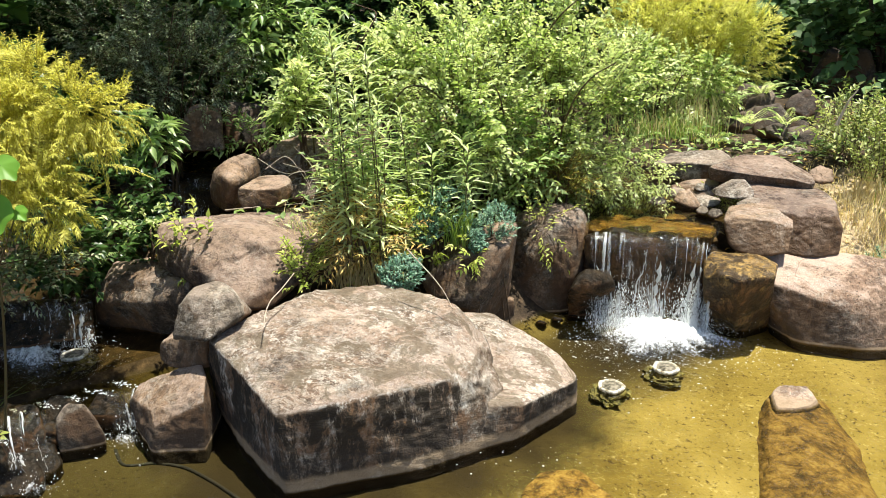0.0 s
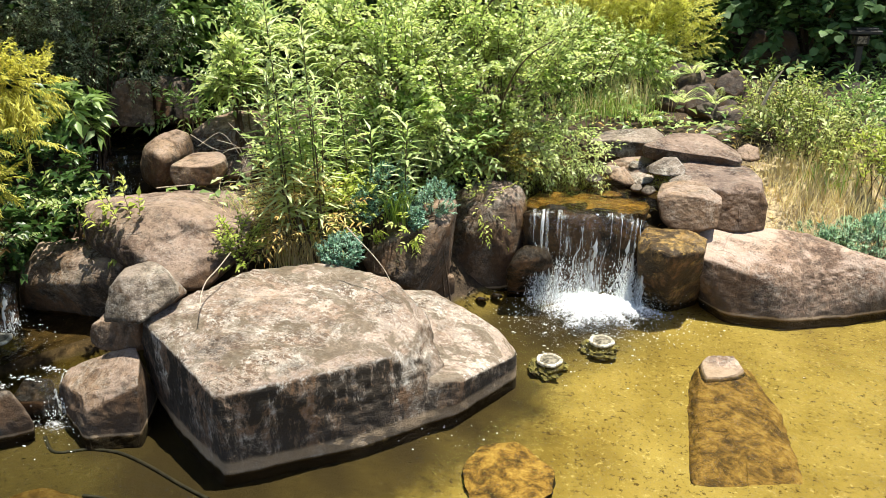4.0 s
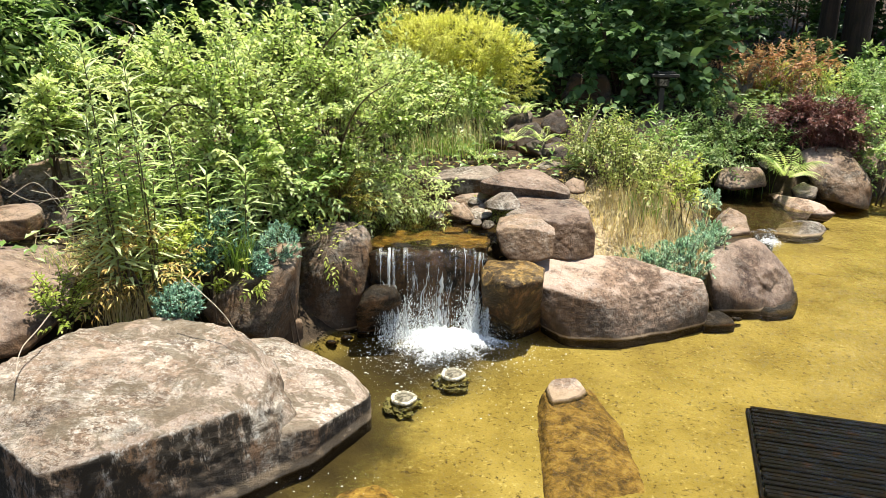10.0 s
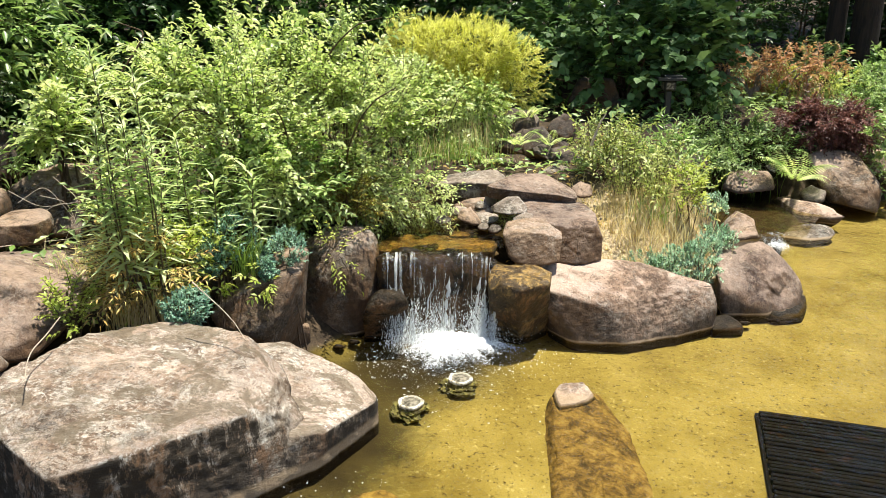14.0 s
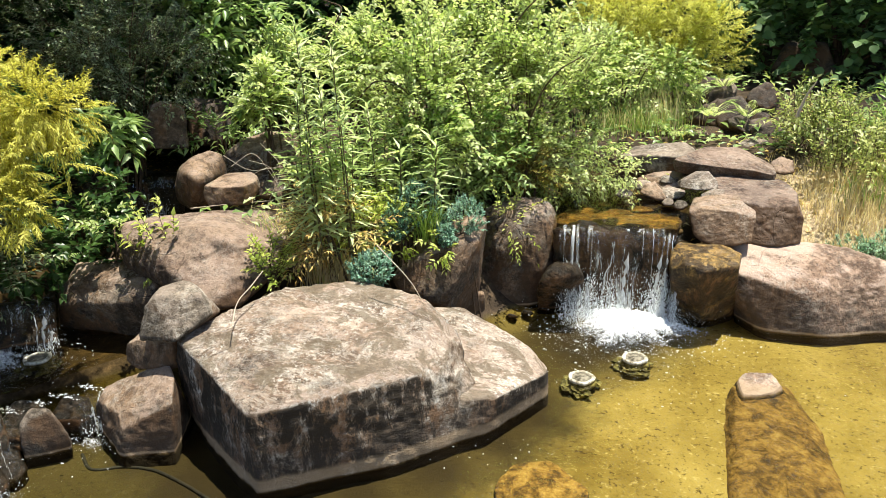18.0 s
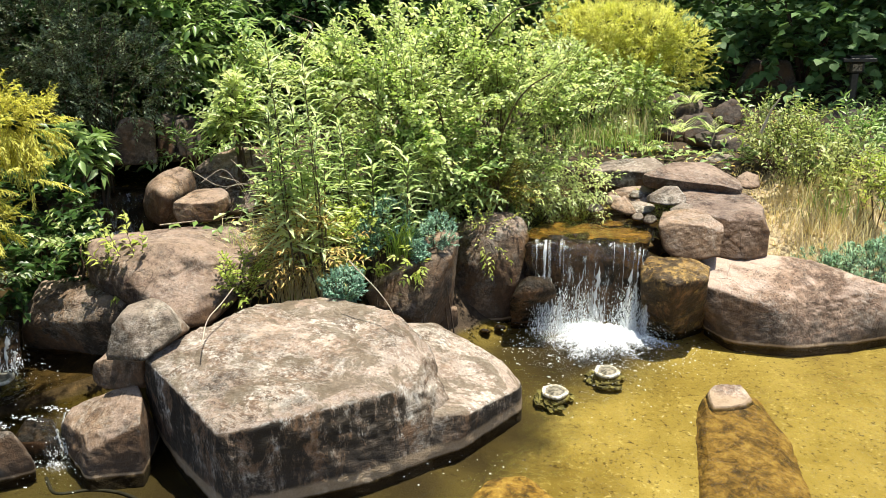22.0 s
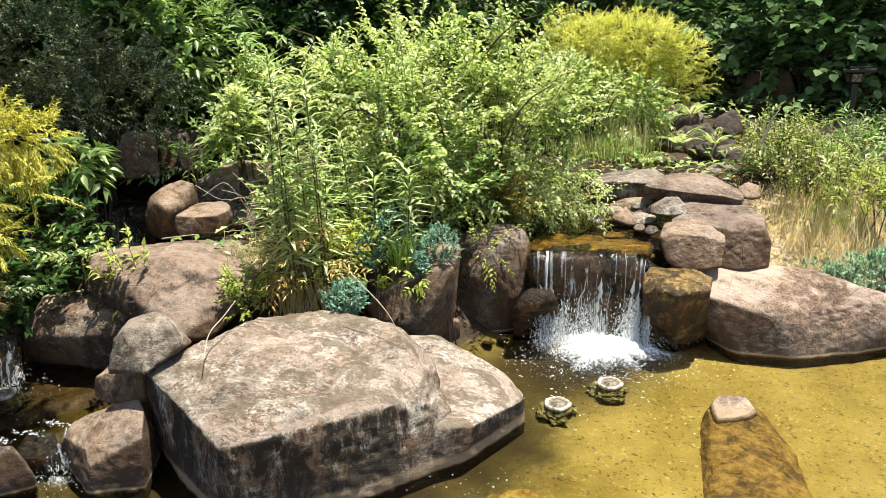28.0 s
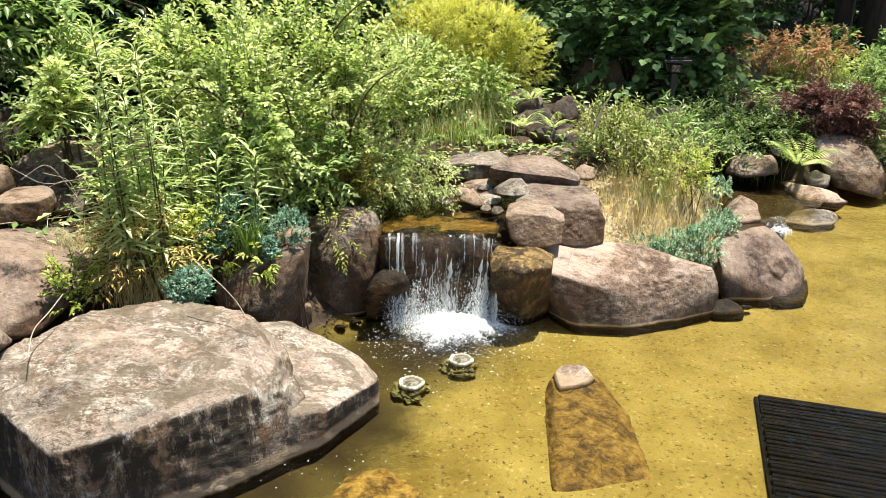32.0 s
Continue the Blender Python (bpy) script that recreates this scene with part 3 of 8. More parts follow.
def blades(rng, foot, height, width, bend=0.5):
    """Grass blades of three bent segments each."""
    n = len(foot)
    a = rng.random(n) * 2 * math.pi
    d = np.stack([np.cos(a), np.sin(a), 0 * a], 1)
    side = np.stack([-np.sin(a), np.cos(a), 0 * a], 1)
    h = np.broadcast_to(height, n)[:, None] * (0.6 + 0.7 * rng.random((n, 1)))
    k = bend * (0.3 + rng.random((n, 1)))
    rows = []
    for t, w in ((0, 1.0), (0.4, 0.85), (0.75, 0.55), (1.0, 0.08)):
        c = foot + np.array([0, 0, 1.0]) * h * (t - 0.35 * k * t**2) + d * h * k * t**2
        rows += [c - side * width * w / 2, c + side * width * w / 2]
    v = np.stack(rows, 1)
    f = np.array([[0, 1, 3, 2], [2, 3, 5, 4], [4, 5, 7, 6]])
    return v.reshape(-1, 3), (f[None] + 8 * np.arange(n)[:, None, None]).reshape(-1, 4)


def grass_tuft(x, y, z, spread, n, height, mat, label, seed, width=0.006, bend=0.6, name="grass_tuft"):
    rng = np.random.default_rng(seed)
    foot = rng.normal(size=(n, 3)) * [spread, spread, 0]
    m = fast_mesh(name, *blades(rng, foot, height, width, bend))
    ob = part(name, m, mat, None, label, "grass", kind="stuff")
    ob.location = (x, y, z)
    return ob


def boulder(name, corners, mat, label, soft=14, rough=0.04, level=5, seed=0, dents=(), category="rock", more=(), chips=11, tilt=0, cap=None):
    """A stone: the hull of its main corners with worn edges, an uneven skin and dents."""
    made = []
    for k, pts in enumerate([corners, *more]):
        pts = np.array(pts, float)
        c = (pts.max(0) + pts.min(0)) / 2
        hull = bmesh.new()
        for p in pts - c:
            hull.verts.new(p)
        bmesh.ops.convex_hull(hull, input=hull.verts[:])
        planes = {}
        for f in hull.faces:
            if f.calc_area() > 1e-5:
                f.normal_update()
                nn, d = f.normal, f.normal.dot(f.verts[0].co)
                if d < 0:
                    nn, d = -nn, -d
                key = tuple(round(v * 7) for v in nn)
                if key not in planes or planes[key][1] < d:
                    planes[key] = (nn.copy(), max(d, 0.01))
        hull.free()
        N, D = np.array([tuple(n) for n, _ in planes.values()]), np.array([d for _, d in planes.values()])
        rng = np.random.default_rng(seed * 17 + k)
        cut = unit(rng.normal(size=(chips, 3)) * [1, 1, 0.8])
        reach = ((pts - c) @ cut.T).max(0)
        N, D = np.r_[N, cut], np.r_[D, reach * (0.87 + 0.09 * rng.random(chips))]
        bm = bmesh.new()
        bmesh.ops.create_icosphere(bm, subdivisions=level, radius=1)
        v = np.array([tuple(x.co) for x in bm.verts])
        v *= (pts.max(0) - pts.min(0)) / 2
        v = unit(v)
        soft_k = soft * 1.7
        q = np.maximum(v @ N.T / D, 1e-6)
        m = q.max(1, keepdims=True)
        r = 1 / (m[:, 0] * ((q / m) ** soft_k).sum(1) ** (1 / soft_k))
        co = v * r[:, None] * 1.02
        size = float(np.mean(pts.max(0) - pts.min(0)))
        out = []
        shift = Vector((seed * 7.13, k * 3.7, seed * 1.9))
        for p, d in zip(co, v):
            w = Vector(p)
            s = noise.noise(w * (1.6 / size) + shift) * 1.0 + noise.noise(w * (4.5 / size) + shift) * 0.5
            ridge = abs(noise.noise(w * (6 / size) - shift)) + 0.25 * abs(noise.noise(w * (13 / size) + shift))
            fine = noise.noise(w * 24 + shift) * 0.007 + noise.noise(w * 55 + shift) * 0.004
            grain = noise.fractal(w * (5.0 / size) - shift, 0.75, 2.1, 7)
            near, cell = noise.voronoi(w * (3.4 / size) + shift)
            edge = min(1.0, (near[1] - near[0]) * 5)
            block = noise.noise(cell[0] * 2.7) * edge
            split = -0.55 * (1 - edge) ** 3 * max(0.0, noise.noise(w * (1.8 / size) - shift * 2) + 0.15)
            out.append(w + Vector(d) * (rough * size * (0.6 * s - 0.4 * ridge + 0.1 + 0.4 * grain + 0.75 * block + split) + fine * min(1, size)))
        co = np.array([tuple(o) for o in out]) + c
        for (dx, dy, dz), rad, depth in dents:
            off = co - np.array([dx, dy, dz])
            fall = np.exp(-((off**2).sum(1)) / rad**2)
            co -= unit(co - c) * (fall * depth)[:, None]
        for vert, p in zip(bm.verts, co):
            vert.co = p
        for f in bm.faces:
            f.smooth = True
        made.append(bm)
    bm = made[0]
    for extra in made[1:]:
        for f in extra.faces:
            f.material_index = 1 if cap else 0
        tmp = bpy.data.meshes.new("tmp")
        extra.to_mesh(tmp)
        bm.from_mesh(tmp)
        bpy.data.meshes.remove(tmp)
        extra.free()
    foot = np.array(corners, float)
    at = Vector((*((foot.max(0) + foot.min(0)) / 2)[:2], foot[:, 2].min()))
    bmesh.ops.translate(bm, verts=bm.verts, vec=-at)
    ob = part(name, bm, mat, None, label, category)
    if cap:
        ob.data.materials.append(cap)
    ob.location = at
    turn = np.random.default_rng(seed).normal(size=3) * radians(tilt)
    ob.rotation_euler = (turn[0], turn[1], turn[2] * 2)
    return ob


def smooth_step(a, b, x):
    t = np.clip((x - a) / (b - a), 0, 1)
    return t * t * (3 - 2 * t)

# ---- ground, pond and stream beds ----
SHORE = [(-3.3, 1.5), (-3.0, 1.85), (-2.75, 2.35), (-2.35, 2.75), (-1.8, 2.75), (-0.95, 3.35), (-0.5, 3.98), (0.2, 4.05), (0.75, 4.15),
         (1.6, 4.35), (2.1, 4.75), (2.55, 5.75), (2.95, 6.1), (3.9, 7.3), (5.6, 8.0), (9.5, 8.6), (15, 7.5), (17, 2), (14, -5), (4, -6), (1.5, 0.2), (-1.5, 0.25), (-2.9, 0.3)]
# stream reaches: start, end, half width, bed height
REACHES = [((-2.75, 2.45), (-3.35, 2.85), 0.42, 0.05), ((-3.45, 3.2), (-3.3, 4.25), 0.36, 0.22), ((-3.6, 4.65), (-4.1, 5.5), 0.42, 0.5),
           ((-0.12, 4.25), (-0.02, 5.35), 0.36, 0.44), ((0.55, 6.35), (0.9, 7.4), 0.3, 0.68), ((2.75, 6.1), (3.1, 7.7), 0.5, 0.03)]


def edge_distance(x, y, poly):
    """Signed distance to a closed outline in the plan, positive outside."""
    best, inside = np.full(x.shape, 1e9), np.zeros(x.shape, bool)
    for (ax, ay), (bx, by) in zip(poly, poly[1:] + poly[:1]):
        ex, ey = bx - ax, by - ay
        t = np.clip(((x - ax) * ex + (y - ay) * ey) / (ex * ex + ey * ey), 0, 1)
        best = np.minimum(best, np.hypot(x - ax - t * ex, y - ay - t * ey))
        cross = ((ay > y) != (by > y)) & (x < (bx - ax) * (y - ay) / (by - ay + 1e-12) + ax)
        inside ^= cross
    return np.where(inside, -best, best)


def waves(x, y):
    return (np.sin(1.7 * x + 0.8 * y) * np.cos(1.3 * y - 0.6 * x) + 0.5 * np.sin(3.9 * x - 2.7 * y + 1) + 0.3 * np.sin(7.1 * y + 5.3 * x)) / 1.8


def ground_at(x, y):
    x, y = np.asarray(x, float), np.asarray(y, float)
    sd = edge_distance(x, y, SHORE)
    land = 0.5 + 0.075 * np.clip(y - 4, 0, 9) + 0.16 * np.clip(y - 13, 0, 60) + 0.03 * waves(x, y)
    land = land + 0.05 * np.clip(-x - 4, 0, 12) + 0.1 * np.clip(-x - 6, 0, 30)
    land = land - 0.16 * np.exp(-(((x - 0.75) / 0.55) ** 2) - ((y - 4.9) / 0.5) ** 2)
    land = 0.25 + (land - 0.25) * smooth_step(0.9, 2.6, y)
    bed = -0.062 + 0.008 * waves(x * 0.7, y * 0.7)
    z = bed + (land - bed) * smooth_step(-0.05, 0.75, sd)
    for (ax, ay), (bx, by), half, low in REACHES:
        ex, ey = bx - ax, by - ay
        t = np.clip(((x - ax) * ex + (y - ay) * ey) / (ex * ex + ey * ey), 0, 1)
        s = smooth_step(half - 0.1, half + 0.18, np.hypot(x - ax - t * ex, y - ay - t * ey))
        z = np.minimum(z, low * (1 - s) + np.maximum(z, low) * s)
    return z


def on_ground(x, y):
    return float(ground_at(np.array([x]), np.array([y]))[0])


def grid_sheet(name, xs, ys, height):
    gx, gy = np.meshgrid(xs, ys)
    v = np.stack([gx, gy, height(gx, gy)], -1).reshape(-1, 3)
    nx = len(xs)
    i = (np.arange(len(ys) - 1)[:, None] * nx + np.arange(nx - 1)[None]).ravel()
    return fast_mesh(name, v, np.stack([i, i + 1, i + nx + 1, i + nx], 1))


xs = np.r_[-400, -120, -50, np.arange(-24, -6, 0.6), np.arange(-6, 7, 0.06), np.arange(7, 24, 0.5), 26, 50, 120, 400]
ys = np.r_[-400, -100, -40, np.arange(-12, 0, 0.6), np.arange(0, 9.5, 0.06), np.arange(9.5, 30, 0.5), 32, 50, 120, 400]
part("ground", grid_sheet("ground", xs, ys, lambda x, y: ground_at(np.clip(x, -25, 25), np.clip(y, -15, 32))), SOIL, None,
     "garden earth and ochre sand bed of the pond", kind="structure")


def pool(name, outline, z, mat, label):
    bm = bmesh.new()
    bm.faces.new([bm.verts.new((x, y, z)) for x, y in outline])
    return part(name, bm, mat, None, label, kind="structure")


pool("water", [(-3.6, 0.1), (1.6, 0.1), (4, -6), (14, -5), (17, 2), (15, 8), (9.5, 9), (5, 8.4), (3.6, 7.3), (2.6, 6.12), (2.4, 5.5), (1.5, 4.7), (-0.7, 4.4), (-2.0, 3.0), (-2.75, 2.8), (-3.2, 2.2), (-3.6, 1.6)],
     0.0, POND, "clear shallow pond water over ochre sand")
pool("water", [(-2.72, 2.28), (-2.42, 2.75), (-2.6, 3.2), (-3.3, 3.12), (-4.1, 3.0), (-3.7, 2.3), (-3.0, 2.05)], 0.12, STREAM, "dark lower pool of the stream")
pool("water", [(-3.95, 3.06), (-3.0, 3.12), (-2.75, 3.9), (-2.8, 4.42), (-3.9, 4.42)], 0.36, STREAM, "shaded middle pool of the stream")
pool("water", [(-4.1, 4.5), (-3.0, 4.45), (-3.2, 5.4), (-4.0, 6.2), (-4.7, 5.8)], 0.64, STREAM, "dark upper pool of the stream")
pool("water", [(-0.44, 4.08), (0.26, 4.08), (0.5, 4.6), (0.45, 5.8), (-0.5, 5.8), (-0.55, 4.6)], 0.515, STREAM, "shallow pool above the waterfall")
pool("water", [(2.45, 5.95), (3.2, 6.22), (3.9, 7.2), (3.6, 8.3), (2.5, 8.2), (2.2, 6.8)], 0.085, STREAM, "shallow side pool above a low cascade")

# ---- planting ----
shrub("shrub", [((-1.54, 4.44, 1.38), (0.28, 0.20, 0.22)), ((-1.27, 4.21, 1.14), (0.30, 0.27, 0.32)), ((-1.24, 4.74, 1.41), (0.23, 0.16, 0.18))],
      "light green arching shrub with fine leaves in full sun", gaps=0.85, clump=0.40, n=600, count=14, leaf_size=(0.036, 0.021), mat=LEAF_SPRING, stems=14, twig=0.19, shoots=60, round_leaf=True, seed=1)
shrub("shrub", [((-0.72, 4.76, 1.08), (0.34, 0.31, 0.34)), ((-0.52, 5.0, 1.29), (0.34, 0.18, 0.2)), ((-0.97, 4.99, 1.35), (0.27, 0.2, 0.22))],
      "light green rounded shrub with many fine leaves", gaps=0.85, clump=0.40, n=640, count=14, leaf_size=(0.034, 0.020), mat=LEAF_SPRING, stems=14, twig=0.19, shoots=65, round_leaf=True, seed=2)
shrub("shrub", [((-0.39, 4.86, 0.68), (0.3, 0.21, 0.24)), ((-0.68, 4.77, 0.7), (0.34, 0.21, 0.24))],
      "green shrub hanging over the upper pool", gaps=0.4, n=620, count=12, leaf_size=(0.036, 0.016), mat=LEAF_SPRING, rise=0.15, out=0.9, sag=0.55, stems=8, twig=0.19, seed=3)
shrub("shrub", [((-1.11, 4.46, 0.8), (0.41, 0.21, 0.25)), ((-1.34, 4.27, 0.77), (0.26, 0.2, 0.22))],
      "shaded green bush with pointed leaves", gaps=0.75, clump=0.42, n=420, count=9, leaf_size=(0.06, 0.022), mat=LEAF_MID, stems=8, seed=4)
shrub("shrub", [((-1.50, 4.98, 1.57), (0.29, 0.15, 0.16)), ((-1.06, 5.09, 1.59), (0.41, 0.14, 0.14)), ((-0.73, 5.25, 1.63), (0.21, 0.14, 0.13))],
      "tall bright shrub with loose leafy shoots", n=75, count=13, leaf_size=(0.05, 0.026), mat=LEAF_SPRING, rise=0.8, out=0.7, sag=0.35, twig=0.3, stems=10, shell=0.3, shoots=30, shoot_len=0.45, round_leaf=True, seed=5)
shrub("shrub", [((-1.94, 4.61, 1.34), (0.24, 0.20, 0.22)), ((-1.81, 4.88, 1.50), (0.19, 0.14, 0.14))],
      "bright green shrub behind the tall stalks", n=140, count=10, leaf_size=(0.06, 0.028), mat=LEAF_SPRING, stems=8, seed=6)
shrub("shrub", [((-2.44, 4.37, 1.20), (0.12, 0.11, 0.17))],
      "light green shrub with oval leaves beside the stream", n=110, count=9, leaf_size=(0.06, 0.03), mat=LEAF_SPRING, stems=7, seed=7)
shrub("shrub", [((-1.74, 3.82, 0.83), (0.29, 0.18, 0.20)), ((-1.48, 3.66, 0.69), (0.21, 0.16, 0.18))],
      "mixed light green undergrowth", n=90, count=8, leaf_size=(0.055, 0.026), mat=LEAF_SPRING, stems=7, seed=8)
shrub("shrub", [((-1.56, 3.41, 0.64), (0.25, 0.15, 0.17)), ((-1.34, 3.50, 0.62), (0.16, 0.14, 0.14))],
      "low lime-green plant with small oval leaves", n=120, count=8, leaf_size=(0.04, 0.022), mat=LEAF_LIME, stems=6, twig=0.12, seed=9)
shrub("shrub", [((-1.472, 3.22, 0.701), (0.12, 0.10, 0.12))],
      "orange-tinted withered weed among stalks", n=150, count=10, leaf_size=(0.045, 0.009), mat=LEAF_STRAW, stems=5, twig=0.13, seed=10)
shrub("shrub", [((-0.76, 4.07, 0.54), (0.12, 0.1, 0.04))],
      "pale green sprig over a reddish boulder", base=(-0.82, 4.27, 0.5), floor=-0.5, n=24, count=10, leaf_size=(0.034, 0.014), mat=LEAF_LIME, stems=4, twig=0.18, rise=0.0, out=1.0, seed=12)
shrub("shrub", [((-0.683, 4.42, 0.758), (0.12, 0.08, 0.10))],
      "bronze-green ferny plant in the bushes", n=90, count=14, leaf_size=(0.035, 0.008), mat=LEAF_BRONZE, stems=5, twig=0.2, sag=0.1, seed=13)
shrub("shrub", [((-1.74, 2.98, 0.53), (0.07, 0.07, 0.09))],
      "small yellow-green seedling beside the flat boulder", n=30, count=9, leaf_size=(0.03, 0.016), mat=LEAF_LIME, stems=4, twig=0.1, rise=1.0, seed=14)
shrub("shrub", [((-2.30, 2.96, 0.59), (0.11, 0.10, 0.12))],
      "young sprig growing between two boulders", n=18, count=8, leaf_size=(0.05, 0.024), mat=LEAF_LIME, stems=5, twig=0.14, rise=0.8, seed=15)
shrub("shrub", [((-2.70, 3.08, 0.66), (0.13, 0.12, 0.05))],
      "light green sprig beside the stream", n=22, count=9, leaf_size=(0.045, 0.02), mat=LEAF_SPRING, stems=4, twig=0.13, rise=0.2, seed=16)
shrub("shrub", [((-1.79, 3.06, 0.54), (0.07, 0.07, 0.09))],
      "small lime-green bushlet at the boulder", n=26, count=9, leaf_size=(0.03, 0.016), mat=LEAF_LIME, stems=4, twig=0.1, rise=1.0, seed=17)
shrub("juniper", [((-1.239, 3.5, 0.581), (0.065, 0.05, 0.05))],
      "blue-green creeping juniper mound", n=180, count=14, leaf_size=(0.019, 0.007), mat=LEAF_BLUE, stems=4, twig=0.036, rise=0.9, sag=0.1, spread=0.7, stem_r=0.006, seed=18)
shrub("juniper", [((-1.197, 3.6, 0.699), (0.06, 0.05, 0.045))],
      "blue-green creeping juniper mound", n=150, count=14, leaf_size=(0.019, 0.007), mat=LEAF_BLUE, stems=4, twig=0.036, rise=0.9, sag=0.1, spread=0.7, stem_r=0.006, seed=19)
shrub("juniper", [((-0.957, 3.52, 0.593), (0.07, 0.06, 0.055))],
      "blue-green creeping juniper mound", n=200, count=14, leaf_size=(0.019, 0.007), mat=LEAF_BLUE, stems=4, twig=0.036, rise=0.9, sag=0.1, spread=0.7, stem_r=0.006, seed=20)
shrub("juniper", [((-0.877, 3.62, 0.623), (0.055, 0.05, 0.04))],
      "blue-green creeping juniper mound", n=130, count=14, leaf_size=(0.019, 0.007), mat=LEAF_BLUE, stems=4, twig=0.036, rise=0.9, sag=0.1, spread=0.7, stem_r=0.006, seed=21)
shrub("juniper", [((-1.26, 3.1, 0.508), (0.085, 0.06, 0.035))],
      "blue-green creeping juniper mound", n=260, count=14, leaf_size=(0.019, 0.007), mat=LEAF_BLUE, stems=4, twig=0.036, rise=0.9, sag=0.1, spread=0.7, stem_r=0.006, seed=214)
shrub("juniper", [((-1.047, 3.62, 0.628), (0.045, 0.05, 0.05))],
      "blue-green creeping juniper mound", n=110, count=14, leaf_size=(0.019, 0.007), mat=LEAF_BLUE, stems=4, twig=0.036, rise=0.9, sag=0.1, spread=0.7, stem_r=0.006, seed=215)
shrub("shrub", [((-1.162, 3.42, 0.507), (0.04, 0.04, 0.012))],
      "pale yellow-green sprig under the junipers", n=7, count=7, leaf_size=(0.036, 0.015), mat=LEAF_LIME, stems=3, twig=0.055, rise=0.3, sag=0.3, stem_r=0.004, seed=221)
shrub("shrub", [((-0.948, 3.44, 0.531), (0.06, 0.04, 0.02))],
      "pale yellow-green sprig under the junipers", n=13, count=7, leaf_size=(0.036, 0.015), mat=LEAF_LIME, stems=3, twig=0.055, rise=0.3, sag=0.3, stem_r=0.004, seed=222)
shrub("shrub", [((-1.339, 3.34, 0.675), (0.045, 0.05, 0.04))],
      "yellow-green leafy weed beside the junipers", n=12, count=7, leaf_size=(0.036, 0.015), mat=LEAF_LIME, stems=3, twig=0.055, rise=0.3, sag=0.3, stem_r=0.004, seed=223)
shrub("shrub", [((-1.343, 3.52, 0.741), (0.07, 0.05, 0.05))],
      "yellow-green leafy weed beside the junipers", n=22, count=7, leaf_size=(0.036, 0.015), mat=LEAF_LIME, stems=3, twig=0.055, rise=0.3, sag=0.3, stem_r=0.004, seed=224)
shrub("shrub", [((-1.373, 3.3, 0.593), (0.04, 0.05, 0.03))],
      "yellow-green leafy weed beside the junipers", n=8, count=7, leaf_size=(0.036, 0.015), mat=LEAF_LIME, stems=3, twig=0.055, rise=0.3, sag=0.3, stem_r=0.004, seed=225)
shrub("stonecrop", [((1.39, 4.59, 0.27), (0.14, 0.13, 0.08))],
      "blue-green stonecrop mound on the dry bank", n=154, count=13, leaf_size=(0.02, 0.011), mat=LEAF_SEDUM, stems=3, twig=0.05, rise=1.0, sag=0.1, spread=0.8, stem_r=0.006, seed=22)
shrub("stonecrop", [((1.59, 4.42, 0.34), (0.12, 0.11, 0.09))],
      "blue-green stonecrop mound on the dry bank", n=132, count=13, leaf_size=(0.02, 0.011), mat=LEAF_SEDUM, stems=3, twig=0.05, rise=1.0, sag=0.1, spread=0.8, stem_r=0.006, seed=23)
shrub("stonecrop", [((1.86, 4.75, 0.41), (0.12, 0.10, 0.07))],
      "blue-green stonecrop mound on the dry bank", n=121, count=13, leaf_size=(0.02, 0.011), mat=LEAF_SEDUM, stems=3, twig=0.05, rise=1.0, sag=0.1, spread=0.8, stem_r=0.006, seed=24)
shrub("stonecrop", [((2.05, 5.32, 0.48), (0.09, 0.08, 0.06))],
      "blue-green stonecrop mound on the dry bank", n=88, count=13, leaf_size=(0.02, 0.011), mat=LEAF_SEDUM, stems=3, twig=0.05, rise=1.0, sag=0.1, spread=0.8, stem_r=0.006, seed=25)
shrub("stonecrop", [((1.49, 4.40, 0.26), (0.14, 0.12, 0.06))],
      "blue-green stonecrop mound on the dry bank", n=154, count=13, leaf_size=(0.02, 0.011), mat=LEAF_SEDUM, stems=3, twig=0.05, rise=1.0, sag=0.1, spread=0.8, stem_r=0.006, seed=26)
shrub("shrub", [((-2.21, 1.55, 0.42), (0.02, 0.02, 0.01))],
      "small bright seedling rooted on the wet cascade stone", n=2, count=4, leaf_size=(0.035, 0.02), mat=LEAF_LIME, stems=2, twig=0.05, rise=0.5, base=(-2.59, 1.81, 0.14), seed=27)
shrub("shrub", [((1.11, 5.79, 0.80), (0.14, 0.13, 0.19)), ((1.27, 5.56, 0.75), (0.16, 0.14, 0.18))],
      "leafy green shrub above the rockery", n=90, count=11, leaf_size=(0.042, 0.019), mat=LEAF_OLIVE, rise=1.4, out=0.3, sag=0.15, twig=0.2, stems=12, stem_r=0.006, shoots=24, shoot_len=0.34, seed=28)
shrub("shrub", [((1.41, 5.21, 0.67), (0.24, 0.22, 0.24)), ((1.38, 5.53, 0.89), (0.09, 0.08, 0.14))],
      "sunlit green shrub on the dry bank", n=80, count=11, leaf_size=(0.04, 0.017), mat=LEAF_OLIVE, rise=1.6, out=0.25, sag=0.1, twig=0.2, stems=14, stem_r=0.006, shoots=40, shoot_len=0.34, seed=29)
shrub("shrub", [((1.64, 5.04, 0.65), (0.15, 0.14, 0.17)), ((1.77, 5.00, 0.62), (0.09, 0.08, 0.13))],
      "small olive shrub on the dry bank", n=60, count=9, leaf_size=(0.045, 0.02), mat=LEAF_LIME, rise=1.0, out=0.5, stems=7, stem_r=0.004, seed=30)
shrub("shrub", [((1.72, 5.75, 0.82), (0.19, 0.15, 0.17))],
      "dark green strappy plant among shrubs", n=90, count=8, leaf_size=(0.07, 0.02), mat=LEAF_MID, rise=1.0, stems=6, seed=31)
